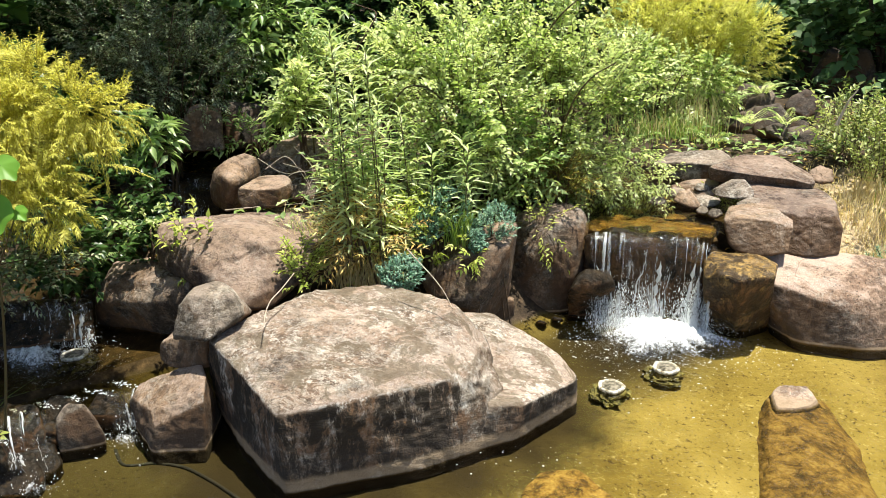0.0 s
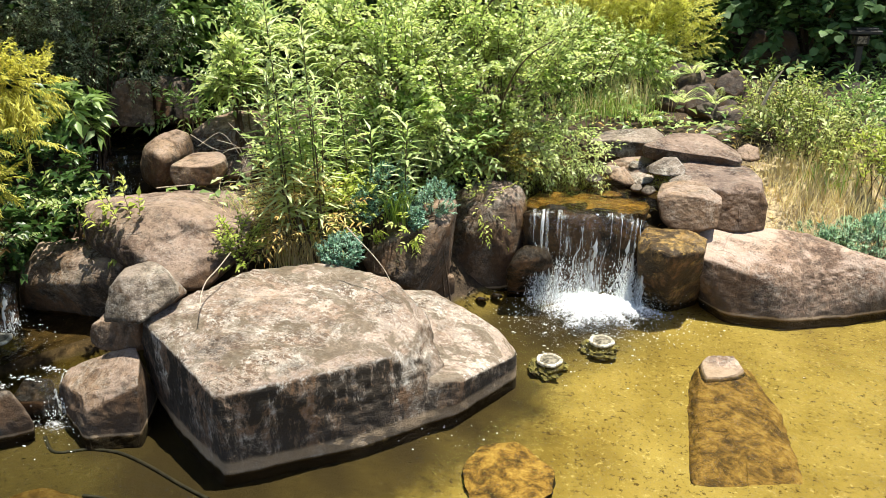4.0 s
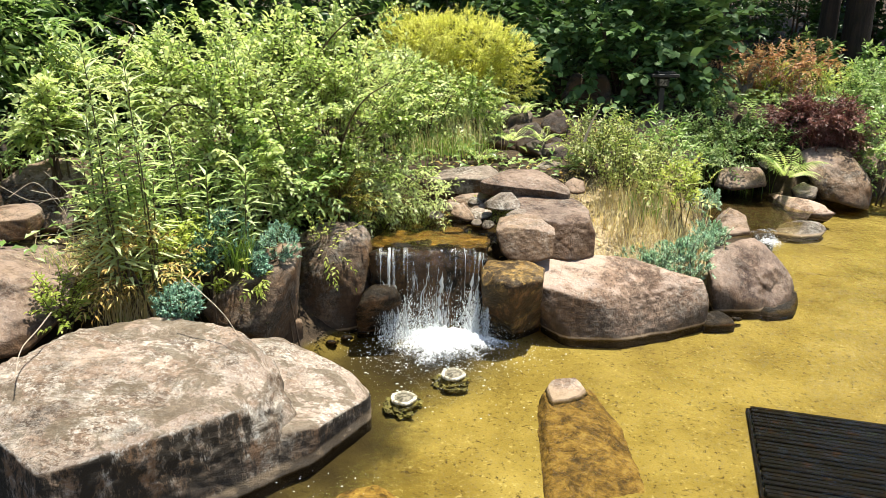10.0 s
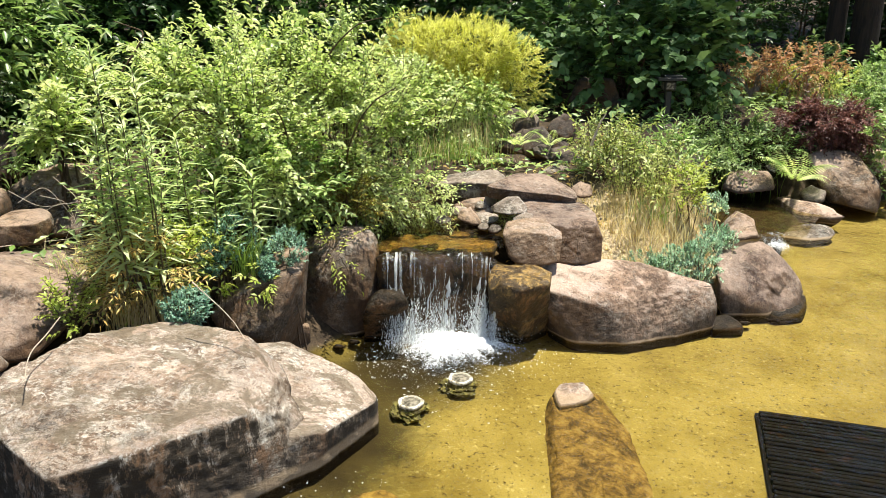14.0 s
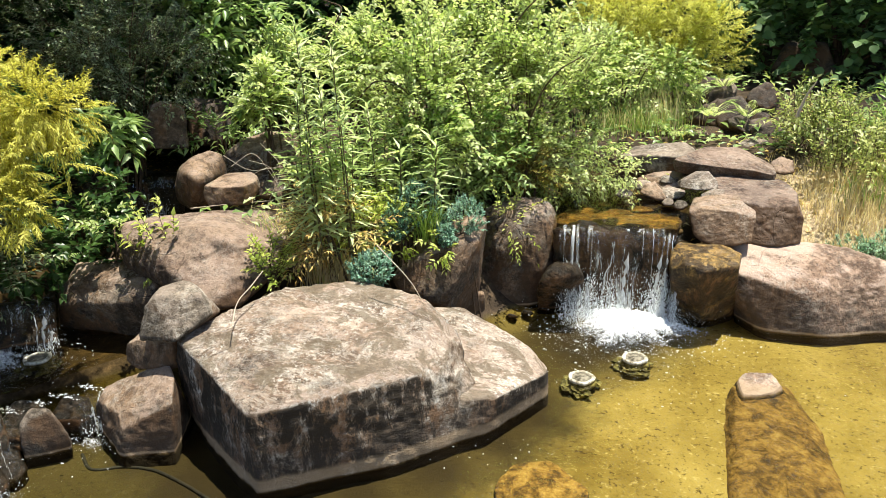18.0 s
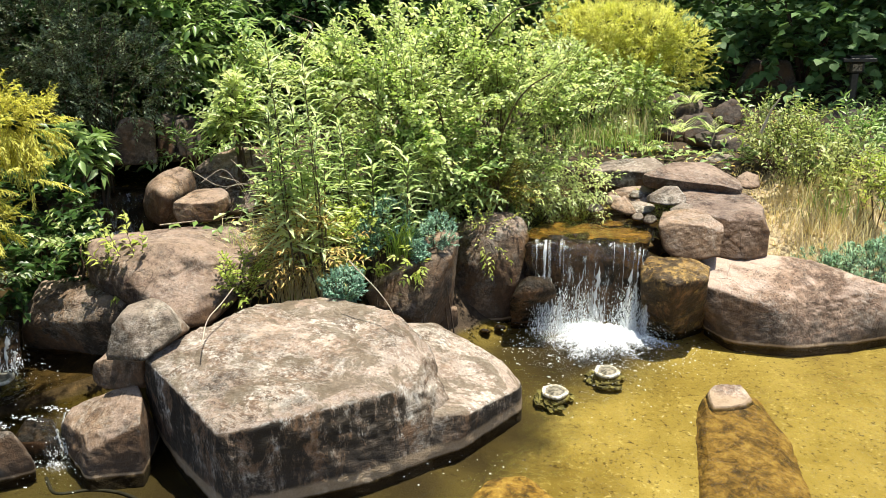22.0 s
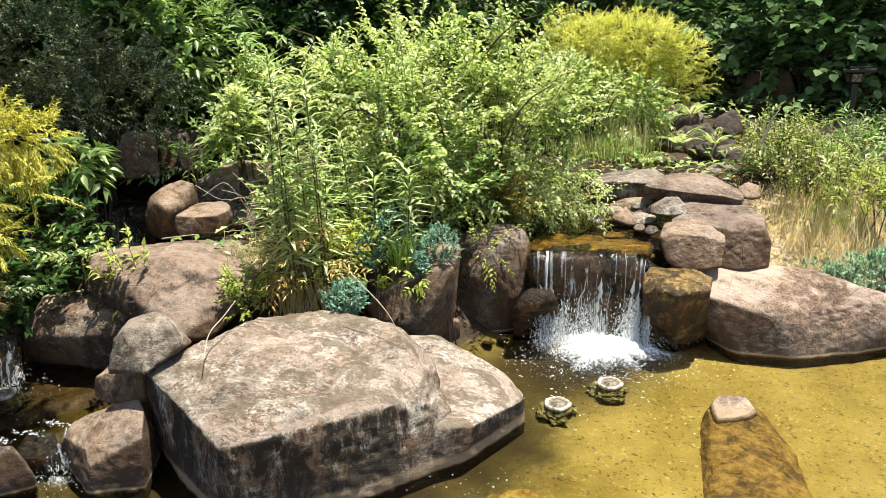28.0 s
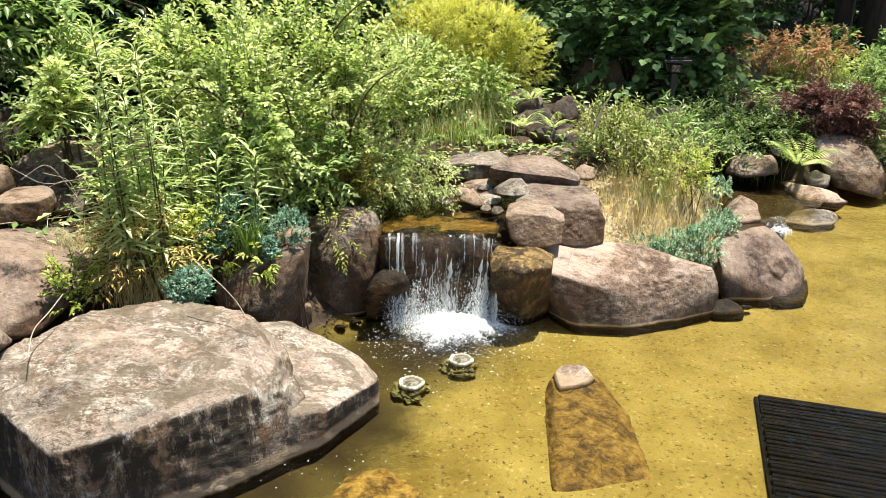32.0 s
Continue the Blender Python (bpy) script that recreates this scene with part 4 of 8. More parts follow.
shrub("shrub", [((0.36, 4.99, 0.49), (0.08, 0.07, 0.12))],
      "yellow-green sprig at the pool edge", n=26, count=9, leaf_size=(0.04, 0.016), mat=LEAF_LIME, stems=3, twig=0.1, rise=0.6, seed=32)
shrub("shrub", [((-0.02, 6.70, 1.13), (0.40, 0.22, 0.15)), ((-0.49, 6.70, 1.23), (0.32, 0.19, 0.16)), ((0.19, 6.70, 0.98), (0.24, 0.15, 0.13)), ((-0.31, 6.70, 1.10), (0.27, 0.15, 0.12))],
      "spreading light green shrub under the cypress", n=620, count=13, leaf_size=(0.04, 0.022), mat=LEAF_SPRING, rise=0.1, out=1.0, sag=0.5, stems=8, gaps=0.6, clump=0.3, round_leaf=True, seed=33)
shrub("golden_cypress", [((-0.03, 7.60, 1.56), (0.66, 0.36, 0.23)), ((-0.53, 7.60, 1.48), (0.31, 0.20, 0.19)), ((0.41, 7.60, 1.50), (0.37, 0.24, 0.22)), ((0.03, 7.60, 1.69), (0.45, 0.24, 0.14)), ((0.64, 7.60, 1.40), (0.24, 0.17, 0.19)), ((-0.35, 7.60, 1.63), (0.37, 0.21, 0.16)), ((-0.20, 7.60, 1.39), (0.45, 0.24, 0.16)), ((0.59, 7.60, 1.17), (0.24, 0.16, 0.16)), ((0.21, 7.60, 1.33), (0.42, 0.23, 0.16))],
      "golden-yellow threadleaf cypress with drooping sprays", gaps=0.75, clump=0.24, n=3000, count=18, leaf_size=(0.034, 0.007), wood=TWIG_GOLD, mat=LEAF_LEMON, rise=0.35, out=0.9, sag=0.25, twig=0.10, spread=0.75, shell=0.7, fold=0.05, stems=7, stem_r=0.02, droop=0.15, seed=34)
shrub("golden_cypress", [((-3.31, 2.60, 1.57), (0.30, 0.15, 0.08)), ((-2.87, 2.65, 1.53), (0.14, 0.08, 0.04)), ((-2.94, 2.50, 1.41), (0.31, 0.15, 0.06)), ((-2.65, 2.60, 1.40), (0.15, 0.08, 0.04)), ((-2.46, 2.60, 1.38), (0.09, 0.08, 0.03)), ((-2.56, 2.55, 1.28), (0.13, 0.08, 0.03)), ((-2.80, 2.40, 1.29), (0.25, 0.12, 0.05)), ((-3.06, 2.30, 1.31), (0.18, 0.10, 0.06)), ((-2.53, 2.50, 1.19), (0.11, 0.08, 0.03)), ((-2.71, 2.35, 1.16), (0.17, 0.08, 0.03)), ((-2.96, 2.20, 1.16), (0.16, 0.08, 0.04)), ((-2.59, 2.30, 1.05), (0.11, 0.08, 0.03)), ((-2.83, 2.20, 1.03), (0.17, 0.08, 0.03)), ((-2.52, 2.35, 0.98), (0.06, 0.08, 0.03)), ((-2.90, 2.10, 0.95), (0.15, 0.08, 0.03))],
      "large golden cypress with feathery drooping sprays", gaps=0.8, clump=0.24, n=2600, count=26, leaf_size=(0.025, 0.0055), wood=TWIG_GOLD, mat=LEAF_GOLD, rise=0.15, out=1.0, sag=0.4, twig=0.11, spread=0.8, shell=0.72, fold=0.05, stems=9, stem_r=0.02, droop=0.4, base=(-4.15, 2.85, 0.45), seed=35)
shrub("shrub", [((-3.72, 4.18, 1.66), (0.49, 0.30, 0.33)), ((-3.32, 4.39, 1.42), (0.41, 0.29, 0.33)), ((-3.46, 4.02, 1.38), (0.34, 0.15, 0.17))],
      "dense dark shrub with tiny grey-green leaves", n=1300, count=11, leaf_size=(0.028, 0.014), mat=LEAF_DULL, stems=9, twig=0.12, seed=36)
shrub("shrub", [((-4.49, 4.28, 1.78), (0.49, 0.27, 0.29)), ((-4.67, 3.76, 1.76), (0.48, 0.34, 0.38))],
      "dark evergreen shrub behind the cypress", n=420, count=9, leaf_size=(0.06, 0.03), mat=LEAF_DARK, stems=7, seed=37)
shrub("shrub", [((-3.21, 3.77, 1.07), (0.07, 0.06, 0.16))],
      "glossy broad-leaved evergreen beside the stream", n=42, count=8, leaf_size=(0.11, 0.04), mat=LEAF_MID, stems=6, twig=0.11, rise=0.3, sag=0.6, seed=38)
shrub("shrub", [((-3.88, 5.58, 1.65), (0.59, 0.34, 0.38)), ((-3.41, 5.65, 1.68), (0.47, 0.35, 0.39)), ((-4.14, 5.39, 1.98), (0.43, 0.22, 0.24))],
      "green shrub with large pointed leaves", n=330, count=9, leaf_size=(0.12, 0.042), mat=LEAF_MID, stems=8, twig=0.28, rise=0.2, sag=0.5, seed=39)
shrub("shrub", [((-2.93, 5.69, 1.30), (0.25, 0.18, 0.20))],
      "bright green shrub at the back of the planting", n=90, count=9, leaf_size=(0.08, 0.035), mat=LEAF_SPRING, stems=7, twig=0.22, seed=40)
shrub("shrub", [((-3.18, 3.33, 0.68), (0.21, 0.19, 0.32)), ((-3.13, 2.94, 0.59), (0.28, 0.19, 0.21))],
      "dark ivy-like undergrowth on the stream bank", n=360, count=8, leaf_size=(0.055, 0.038), mat=LEAF_DARK, stems=6, twig=0.14, seed=41)
shrub("shrub", [((-2.95, 2.06, 0.72), (0.24, 0.14, 0.13)), ((-3.01, 2.48, 0.63), (0.19, 0.14, 0.13)), ((-2.94, 1.71, 0.80), (0.28, 0.20, 0.22))],
      "dark low shrub on the shaded bank", base=(-3.75, 2.35, 0.3), n=420, count=9, leaf_size=(0.035, 0.016), mat=LEAF_DULL, stems=6, twig=0.13, seed=42)
shrub("shrub", [((-2.96, 4.75, 0.94), (0.18, 0.14, 0.16)), ((-2.96, 4.51, 0.90), (0.13, 0.12, 0.09))],
      "green leafy plant above the upper pool", n=55, count=8, leaf_size=(0.07, 0.028), mat=LEAF_MID, stems=5, seed=43)
shrub("shrub", [((1.49, 9.08, 1.64), (0.73, 0.56, 0.62)), ((2.04, 8.77, 1.66), (0.71, 0.51, 0.57)), ((2.60, 8.62, 1.54), (0.57, 0.48, 0.53)), ((2.13, 8.44, 1.23), (0.48, 0.28, 0.31))],
      "dark shrub with big rounded leaves", n=430, count=8, leaf_size=(0.11, 0.1), mat=LEAF_ROUND, round_leaf=True, fold=0.1, stems=9, twig=0.35, rise=0.2, sag=0.4, stem_r=0.03, seed=44)
shrub("shrub", [((2.96, 9.13, 1.60), (0.30, 0.27, 0.46))],
      "green shrub with rounded leaves in part sun", n=150, count=8, leaf_size=(0.11, 0.1), mat=LEAF_ROUND, round_leaf=True, fold=0.1, stems=6, twig=0.3, stem_r=0.02, seed=45)
shrub("shrub", [((3.02, 8.69, 0.76), (0.29, 0.26, 0.29)), ((2.96, 8.92, 1.01), (0.22, 0.20, 0.22))],
      "green mixed shrub on the far bank", n=160, count=9, leaf_size=(0.07, 0.03), mat=LEAF_MID, stems=7, seed=46)
shrub("shrub", [((3.08, 7.92, 0.55), (0.44, 0.18, 0.20)), ((2.69, 7.75, 0.63), (0.23, 0.15, 0.16))],
      "low green shrub with arching shoots on the far bank", n=200, count=10, leaf_size=(0.055, 0.02), mat=LEAF_MID, stems=7, rise=0.3, seed=47)
shrub("maple", [((4.06, 7.92, 0.79), (0.43, 0.17, 0.18)), ((3.85, 8.13, 0.81), (0.22, 0.14, 0.13)), ((4.30, 7.79, 0.71), (0.18, 0.14, 0.13))],
      "low weeping maple with purple-red leaves", n=1000, count=11, gaps=0.2, leaf_size=(0.045, 0.018), mat=LEAF_PURPLE, stems=7, rise=0.1, sag=0.6, stem_r=0.015, seed=48)
shrub("maple", [((3.64, 9.53, 1.26), (0.40, 0.14, 0.15)), ((4.34, 9.34, 1.34), (0.45, 0.15, 0.16)), ((4.59, 9.11, 1.30), (0.24, 0.14, 0.14)), ((4.01, 9.60, 1.39), (0.33, 0.14, 0.10))],
      "small maple with orange-red leaves on a twisted trunk", n=330, count=10, leaf_size=(0.06, 0.02), mat=LEAF_RED, stems=4, rise=0.1, sag=0.5, stem_r=0.02, wood=BARK_PALE, seed=49)
shrub("shrub", [((4.63, 9.53, 1.01), (0.67, 0.19, 0.21)), ((4.13, 9.54, 0.93), (0.37, 0.19, 0.21))],
      "yellow-green feathery shrub behind the purple maple", n=380, count=11, leaf_size=(0.06, 0.02), mat=LEAF_LIME, stems=6, seed=50)
shrub("shrub", [((5.13, 9.05, 0.89), (0.50, 0.30, 0.33)), ((5.43, 8.87, 0.98), (0.50, 0.26, 0.29))],
      "green feathery conifer beside the tree trunk", n=420, count=12, leaf_size=(0.06, 0.018), mat=LEAF_MID, stems=6, seed=51)
shrub("shrub", [((5.66, 9.67, 1.23), (0.27, 0.20, 0.22)), ((5.05, 10.22, 1.41), (0.27, 0.14, 0.14))],
      "bright green leaves beside the tree trunk", n=160, count=9, leaf_size=(0.09, 0.04), mat=LEAF_MID, stems=5, seed=52)
shrub("shrub", [((4.78, 7.63, 0.56), (0.43, 0.29, 0.32))],
      "dark green shrub on the far shore", n=240, count=9, leaf_size=(0.06, 0.03), mat=LEAF_MID, stems=6, seed=53)
shrub("shrub", [((3.43, 8.00, 0.49), (0.45, 0.19, 0.21)), ((3.67, 7.78, 0.51), (0.21, 0.14, 0.14)), ((3.29, 8.38, 0.64), (0.32, 0.19, 0.22)), ((2.81, 7.49, 0.47), (0.35, 0.14, 0.13))],
      "low leafy green plants on the far bank", n=480, count=9, leaf_size=(0.055, 0.024), mat=LEAF_MID, stems=7, seed=54)
shrub("shrub", [((2.51, 7.91, 0.54), (0.30, 0.18, 0.20)), ((2.14, 7.71, 0.57), (0.26, 0.14, 0.16))],
      "low green plants under the dark shrub", n=200, count=9, leaf_size=(0.055, 0.024), mat=LEAF_MID, stems=6, seed=55)
goldenrod(-1.52, 3.13, 0.53, 1.18, (-0.03, -0.02), 0)
goldenrod(-1.41, 3.23, 0.53, 1.09, (-0.01, -0.02), 1)
goldenrod(-1.55, 3.32, 0.53, 0.79, (0.01, -0.02), 2)
goldenrod(-1.54, 3.56, 0.53, 0.80, (0.03, -0.02), 3)
goldenrod(-1.42, 3.71, 0.53, 0.74, (-0.03, -0.02), 4)
goldenrod(-1.72, 3.35, 0.53, 0.69, (-0.01, -0.02), 5)
goldenrod(-1.56, 3.77, 0.53, 0.63, (0.01, -0.02), 6)
goldenrod(-1.45, 3.91, 0.53, 0.57, (0.03, -0.02), 7)
goldenrod(-1.51, 3.11, 0.53, 0.61, (-0.03, -0.02), 8)
goldenrod(-1.46, 3.21, 0.53, 0.62, (-0.01, -0.02), 9)
goldenrod(-1.23, 3.57, 0.53, 0.52, (0.01, -0.02), 10)
goldenrod(-1.06, 3.62, 0.53, 0.54, (0.03, -0.02), 11)
goldenrod(-1.07, 3.73, 0.53, 0.58, (-0.03, -0.02), 12)
goldenrod(-1.48, 3.14, 0.53, 0.50, (-0.01, -0.02), 13)
goldenrod(-1.59, 3.13, 0.53, 0.47, (0.01, -0.02), 14)
goldenrod(-1.61, 3.16, 0.53, 0.90, (0.03, -0.02), 15)
goldenrod(-1.49, 3.27, 0.53, 0.93, (-0.03, -0.02), 16)
goldenrod(-1.38, 3.20, 0.53, 0.77, (-0.01, -0.02), 17)
goldenrod(-1.55, 3.14, 0.53, 0.72, (0.01, -0.02), 18)
goldenrod(-1.39, 3.26, 0.53, 0.58, (0.03, -0.02), 19)
fern(3.52, 7.30, 0.30, 0.5, 12, 75, LEAF_SPRING)
fern(2.74, 8.15, 0.53, 0.40, 6, 76)
fern(0.30, 6.19, 0.65, 0.3, 8, 77, LEAF_SPRING)
fern(-3.15, 3.35, 0.57, 0.28, 8, 78)
fern(0.43, 6.75, 0.85, 0.32, 8, 79)
fern(1.02, 6.01, 0.60, 0.22, 7, 80)
fern(0.55, 6.15, 0.82, 0.26, 8, 84, LEAF_SPRING)
fern(0.84, 6.25, 0.81, 0.22, 7, 85, LEAF_SPRING)
fern(0.71, 6.90, 0.96, 0.26, 7, 86, LEAF_SPRING)
fern(3.59, 8.14, 0.40, 0.35, 5, 81, LEAF_SPRING)
fern(-3.06, 3.02, 0.47, 0.22, 6, 82)
grass_tuft(-1.07, 3.59, on_ground(-1.07, 3.59), 0.05, 70, 0.30, GRASS, "tuft of long green grass among the junipers", 83)
grass_tuft(-0.05, 6.30, on_ground(-0.05, 6.30), 0.22, 500, 0.22, GRASS, "green grass on the rise behind the pool", 84, width=0.005)
grass_tuft(-0.25, 6.29, on_ground(-0.25, 6.29), 0.15, 200, 0.20, STRAW, "drying grass behind the pool", 85, width=0.004)
grass_tuft(0.16, 6.50, on_ground(0.16, 6.50), 0.15, 160, 0.34, STRAW, "tall seeding grass stems behind the pool", 86, width=0.004, bend=0.25)
grass_tuft(1.22, 4.85, on_ground(1.22, 4.85), 0.11, 85, 0.22, STRAW, "dry straw-coloured grass on the sunny bank", 87, width=0.004, bend=0.5)
grass_tuft(1.35, 4.76, on_ground(1.35, 4.76), 0.11, 85, 0.22, STRAW, "dry straw-coloured grass on the sunny bank", 88, width=0.004, bend=0.5)
grass_tuft(1.49, 4.88, on_ground(1.49, 4.88), 0.11, 85, 0.22, STRAW, "dry straw-coloured grass on the sunny bank", 89, width=0.004, bend=0.5)
grass_tuft(1.24, 5.15, on_ground(1.24, 5.15), 0.11, 85, 0.22, STRAW, "dry straw-coloured grass on the sunny bank", 90, width=0.004, bend=0.5)
grass_tuft(1.62, 4.89, on_ground(1.62, 4.89), 0.11, 85, 0.22, STRAW, "dry straw-coloured grass on the sunny bank", 91, width=0.004, bend=0.5)
grass_tuft(1.23, 4.59, on_ground(1.23, 4.59), 0.11, 85, 0.22, STRAW, "dry straw-coloured grass on the sunny bank", 92, width=0.004, bend=0.5)
grass_tuft(1.71, 4.80, on_ground(1.71, 4.80), 0.11, 85, 0.22, STRAW, "dry straw-coloured grass on the sunny bank", 93, width=0.004, bend=0.5)
grass_tuft(1.55, 5.28, on_ground(1.55, 5.28), 0.11, 85, 0.22, STRAW, "dry straw-coloured grass on the sunny bank", 94, width=0.004, bend=0.5)
grass_tuft(1.78, 5.20, on_ground(1.78, 5.20), 0.11, 85, 0.22, STRAW, "dry straw-coloured grass on the sunny bank", 95, width=0.004, bend=0.5)
grass_tuft(1.44, 5.00, on_ground(1.44, 5.00), 0.10, 60, 0.20, GRASS, "green grass tuft on the dry bank", 96)
grass_tuft(-2.99, 1.82, on_ground(-2.99, 1.82), 0.06, 90, 0.32, GRASS, "drooping green grass tuft at the pond bank", 97, bend=0.9)
grass_tuft(-1.076, 3.52, 0.547, 0.03, 90, 0.26, GRASS, "tuft of bright narrow grass among the junipers", 198, width=0.005)
grass_tuft(-1.55, 3.17, 0.40, 0.06, 120, 0.24, STRAW, "dry straw grass at the foot of the stalks", 199, width=0.004)
grass_tuft(-1.45, 3.22, 0.40, 0.05, 90, 0.20, STRAW, "dry straw grass at the foot of the stalks", 200, width=0.004)
grass_tuft(-1.91, 3.46, on_ground(-1.91, 3.46), 0.08, 120, 0.24, GRASS, "grass beside the flat boulder", 98, width=0.004)
grass_tuft(-1.94, 3.50, on_ground(-1.94, 3.50), 0.08, 120, 0.22, STRAW, "dry grass beside the stalks", 99, width=0.004)
grass_tuft(3.11, 7.91, on_ground(3.11, 7.91), 0.20, 150, 0.40, GRASS, "tall arching grass on the far bank", 100, width=0.007)

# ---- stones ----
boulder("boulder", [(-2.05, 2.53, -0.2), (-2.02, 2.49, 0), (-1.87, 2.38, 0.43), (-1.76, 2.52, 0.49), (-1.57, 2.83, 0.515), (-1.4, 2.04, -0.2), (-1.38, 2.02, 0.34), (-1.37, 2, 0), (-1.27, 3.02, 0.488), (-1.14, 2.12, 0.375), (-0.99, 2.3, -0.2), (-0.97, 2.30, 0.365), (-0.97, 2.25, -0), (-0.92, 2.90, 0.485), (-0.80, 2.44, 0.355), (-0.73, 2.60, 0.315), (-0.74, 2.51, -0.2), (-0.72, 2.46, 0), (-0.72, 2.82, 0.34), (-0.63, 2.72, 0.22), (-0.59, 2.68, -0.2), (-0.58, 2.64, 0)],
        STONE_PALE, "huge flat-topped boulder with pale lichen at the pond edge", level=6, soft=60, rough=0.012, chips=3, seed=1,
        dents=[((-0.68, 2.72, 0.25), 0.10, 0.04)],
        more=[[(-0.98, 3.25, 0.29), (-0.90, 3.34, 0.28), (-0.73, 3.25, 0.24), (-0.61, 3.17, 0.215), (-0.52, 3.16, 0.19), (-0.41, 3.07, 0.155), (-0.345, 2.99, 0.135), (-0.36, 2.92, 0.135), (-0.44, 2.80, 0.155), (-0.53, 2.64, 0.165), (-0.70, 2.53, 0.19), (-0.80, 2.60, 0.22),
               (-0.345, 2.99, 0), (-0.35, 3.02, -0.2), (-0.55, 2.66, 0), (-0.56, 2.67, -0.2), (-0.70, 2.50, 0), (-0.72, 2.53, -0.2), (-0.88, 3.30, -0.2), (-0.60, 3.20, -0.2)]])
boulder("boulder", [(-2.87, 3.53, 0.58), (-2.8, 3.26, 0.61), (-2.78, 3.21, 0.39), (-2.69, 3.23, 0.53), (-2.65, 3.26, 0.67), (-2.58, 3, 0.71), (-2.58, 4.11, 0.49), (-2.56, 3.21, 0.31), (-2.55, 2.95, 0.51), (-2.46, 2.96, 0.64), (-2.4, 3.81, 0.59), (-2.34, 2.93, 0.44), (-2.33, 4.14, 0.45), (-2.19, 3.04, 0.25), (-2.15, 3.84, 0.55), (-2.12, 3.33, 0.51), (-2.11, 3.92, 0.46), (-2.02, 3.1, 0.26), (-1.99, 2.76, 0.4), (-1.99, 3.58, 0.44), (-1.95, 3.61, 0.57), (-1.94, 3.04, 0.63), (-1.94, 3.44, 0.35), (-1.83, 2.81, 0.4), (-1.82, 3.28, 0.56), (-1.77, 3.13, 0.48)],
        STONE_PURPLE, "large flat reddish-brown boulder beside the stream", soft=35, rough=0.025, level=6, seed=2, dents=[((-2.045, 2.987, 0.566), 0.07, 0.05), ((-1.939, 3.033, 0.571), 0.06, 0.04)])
boulder("boulder", [(-3.27, 3.12, 0), (-3.15, 3.01, 0.21), (-3.13, 3.22, 0.39), (-3.1, 3.1, 0.34), (-3.09, 2.94, 0.1), (-3, 3.11, -0.03), (-2.97, 2.84, 0.3), (-2.95, 3.04, 0.47), (-2.92, 2.92, 0.42), (-2.83, 3.26, 0.42), (-2.82, 2.93, 0.08), (-2.7, 3.12, -0.03), (-2.67, 3.07, 0.5), (-2.59, 3.09, 0.15), (-2.54, 2.93, 0.08), (-2.49, 3.03, 0.25), (-2.46, 3.09, 0.36), (-2.43, 2.9, 0.25), (-2.34, 2.84, 0.35), (-2.3, 2.89, 0.45)],
        STONE_BROWN, "rounded brown boulder with dark wet foot in the stream", soft=26, level=5, seed=3)
boulder("boulder", [(-2.054, 2.36, 0.44), (-2.056, 2.37, 0.411), (-1.847, 2.33, 0.451), (-1.737, 2.44, 0.536), (-2.04, 2.4, 0.551), (-2, 2.42, 0.608), (-1.801, 2.48, 0.606), (-1.755, 2.46, 0.573), (-2.055, 2.56, 0.588), (-1.963, 2.62, 0.609), (-1.873, 2.58, 0.593), (-2.04, 2.62, 0.42), (-1.8, 2.62, 0.46), (-2.04, 2.64, 0.56)],
        STONE_GREY, "small grey block of stone wedged between boulders", soft=60, level=5, rough=0.03, chips=4, seed=4)
boulder("boulder", [(-2.244, 2.46, 0.277), (-2.193, 2.44, 0.349), (-2.121, 2.44, 0.378), (-1.917, 2.4, 0.406), (-1.921, 2.38, 0.274), (-2.028, 2.38, 0.257), (-2.117, 2.4, 0.242), (-2.206, 2.44, 0.239), (-2.2, 2.66, 0.36), (-1.9, 2.66, 0.42), (-2.2, 2.66, 0.24), (-1.9, 2.66, 0.26)],
        STONE_BROWN, "flat brown stone under a grey block", soft=44, level=5, rough=0.02, chips=3, seed=5)
boulder("boulder", [(-2.304, 2.3, 0.132), (-2.282, 2.34, 0.167), (-2.071, 2.38, 0.253), (-1.93, 2.36, 0.301), (-1.883, 2.32, 0.284), (-1.818, 2.2, 0.223), (-2.023, 2.12, 0.115), (-2.063, 2.16, 0.17), (-2.05, 2.11, 0), (-1.86, 2.2, 0), (-2.3, 2.29, 0.02), (-2.03, 2.09, -0.15), (-1.84, 2.17, -0.15), (-2.3, 2.27, -0.15), (-2.25, 2.5, -0.1), (-1.95, 2.5, -0.1), (-2.1, 2.48, 0.2)],
        STONE_BROWN, "brown-grey angular stone at the foot of the cascade", soft=60, level=6, chips=3, rough=0.02, seed=6)
boulder("boulder", [(-2.55, 2.11, 0.08), (-2.53, 2.17, 0.12), (-2.47, 2.02, -0.2), (-2.45, 2.18, 0.12), (-2.44, 2.01, 0.16), (-2.43, 1.99, 0), (-2.42, 2.07, 0.2), (-2.38, 2.19, -0.04), (-2.36, 2.15, -0.2), (-2.34, 2.08, 0.2), (-2.32, 2.12, 0), (-2.27, 2.09, 0.05)],
        STONE_GREY, "grey rounded stone in the small cascade", soft=26, level=5, seed=7)
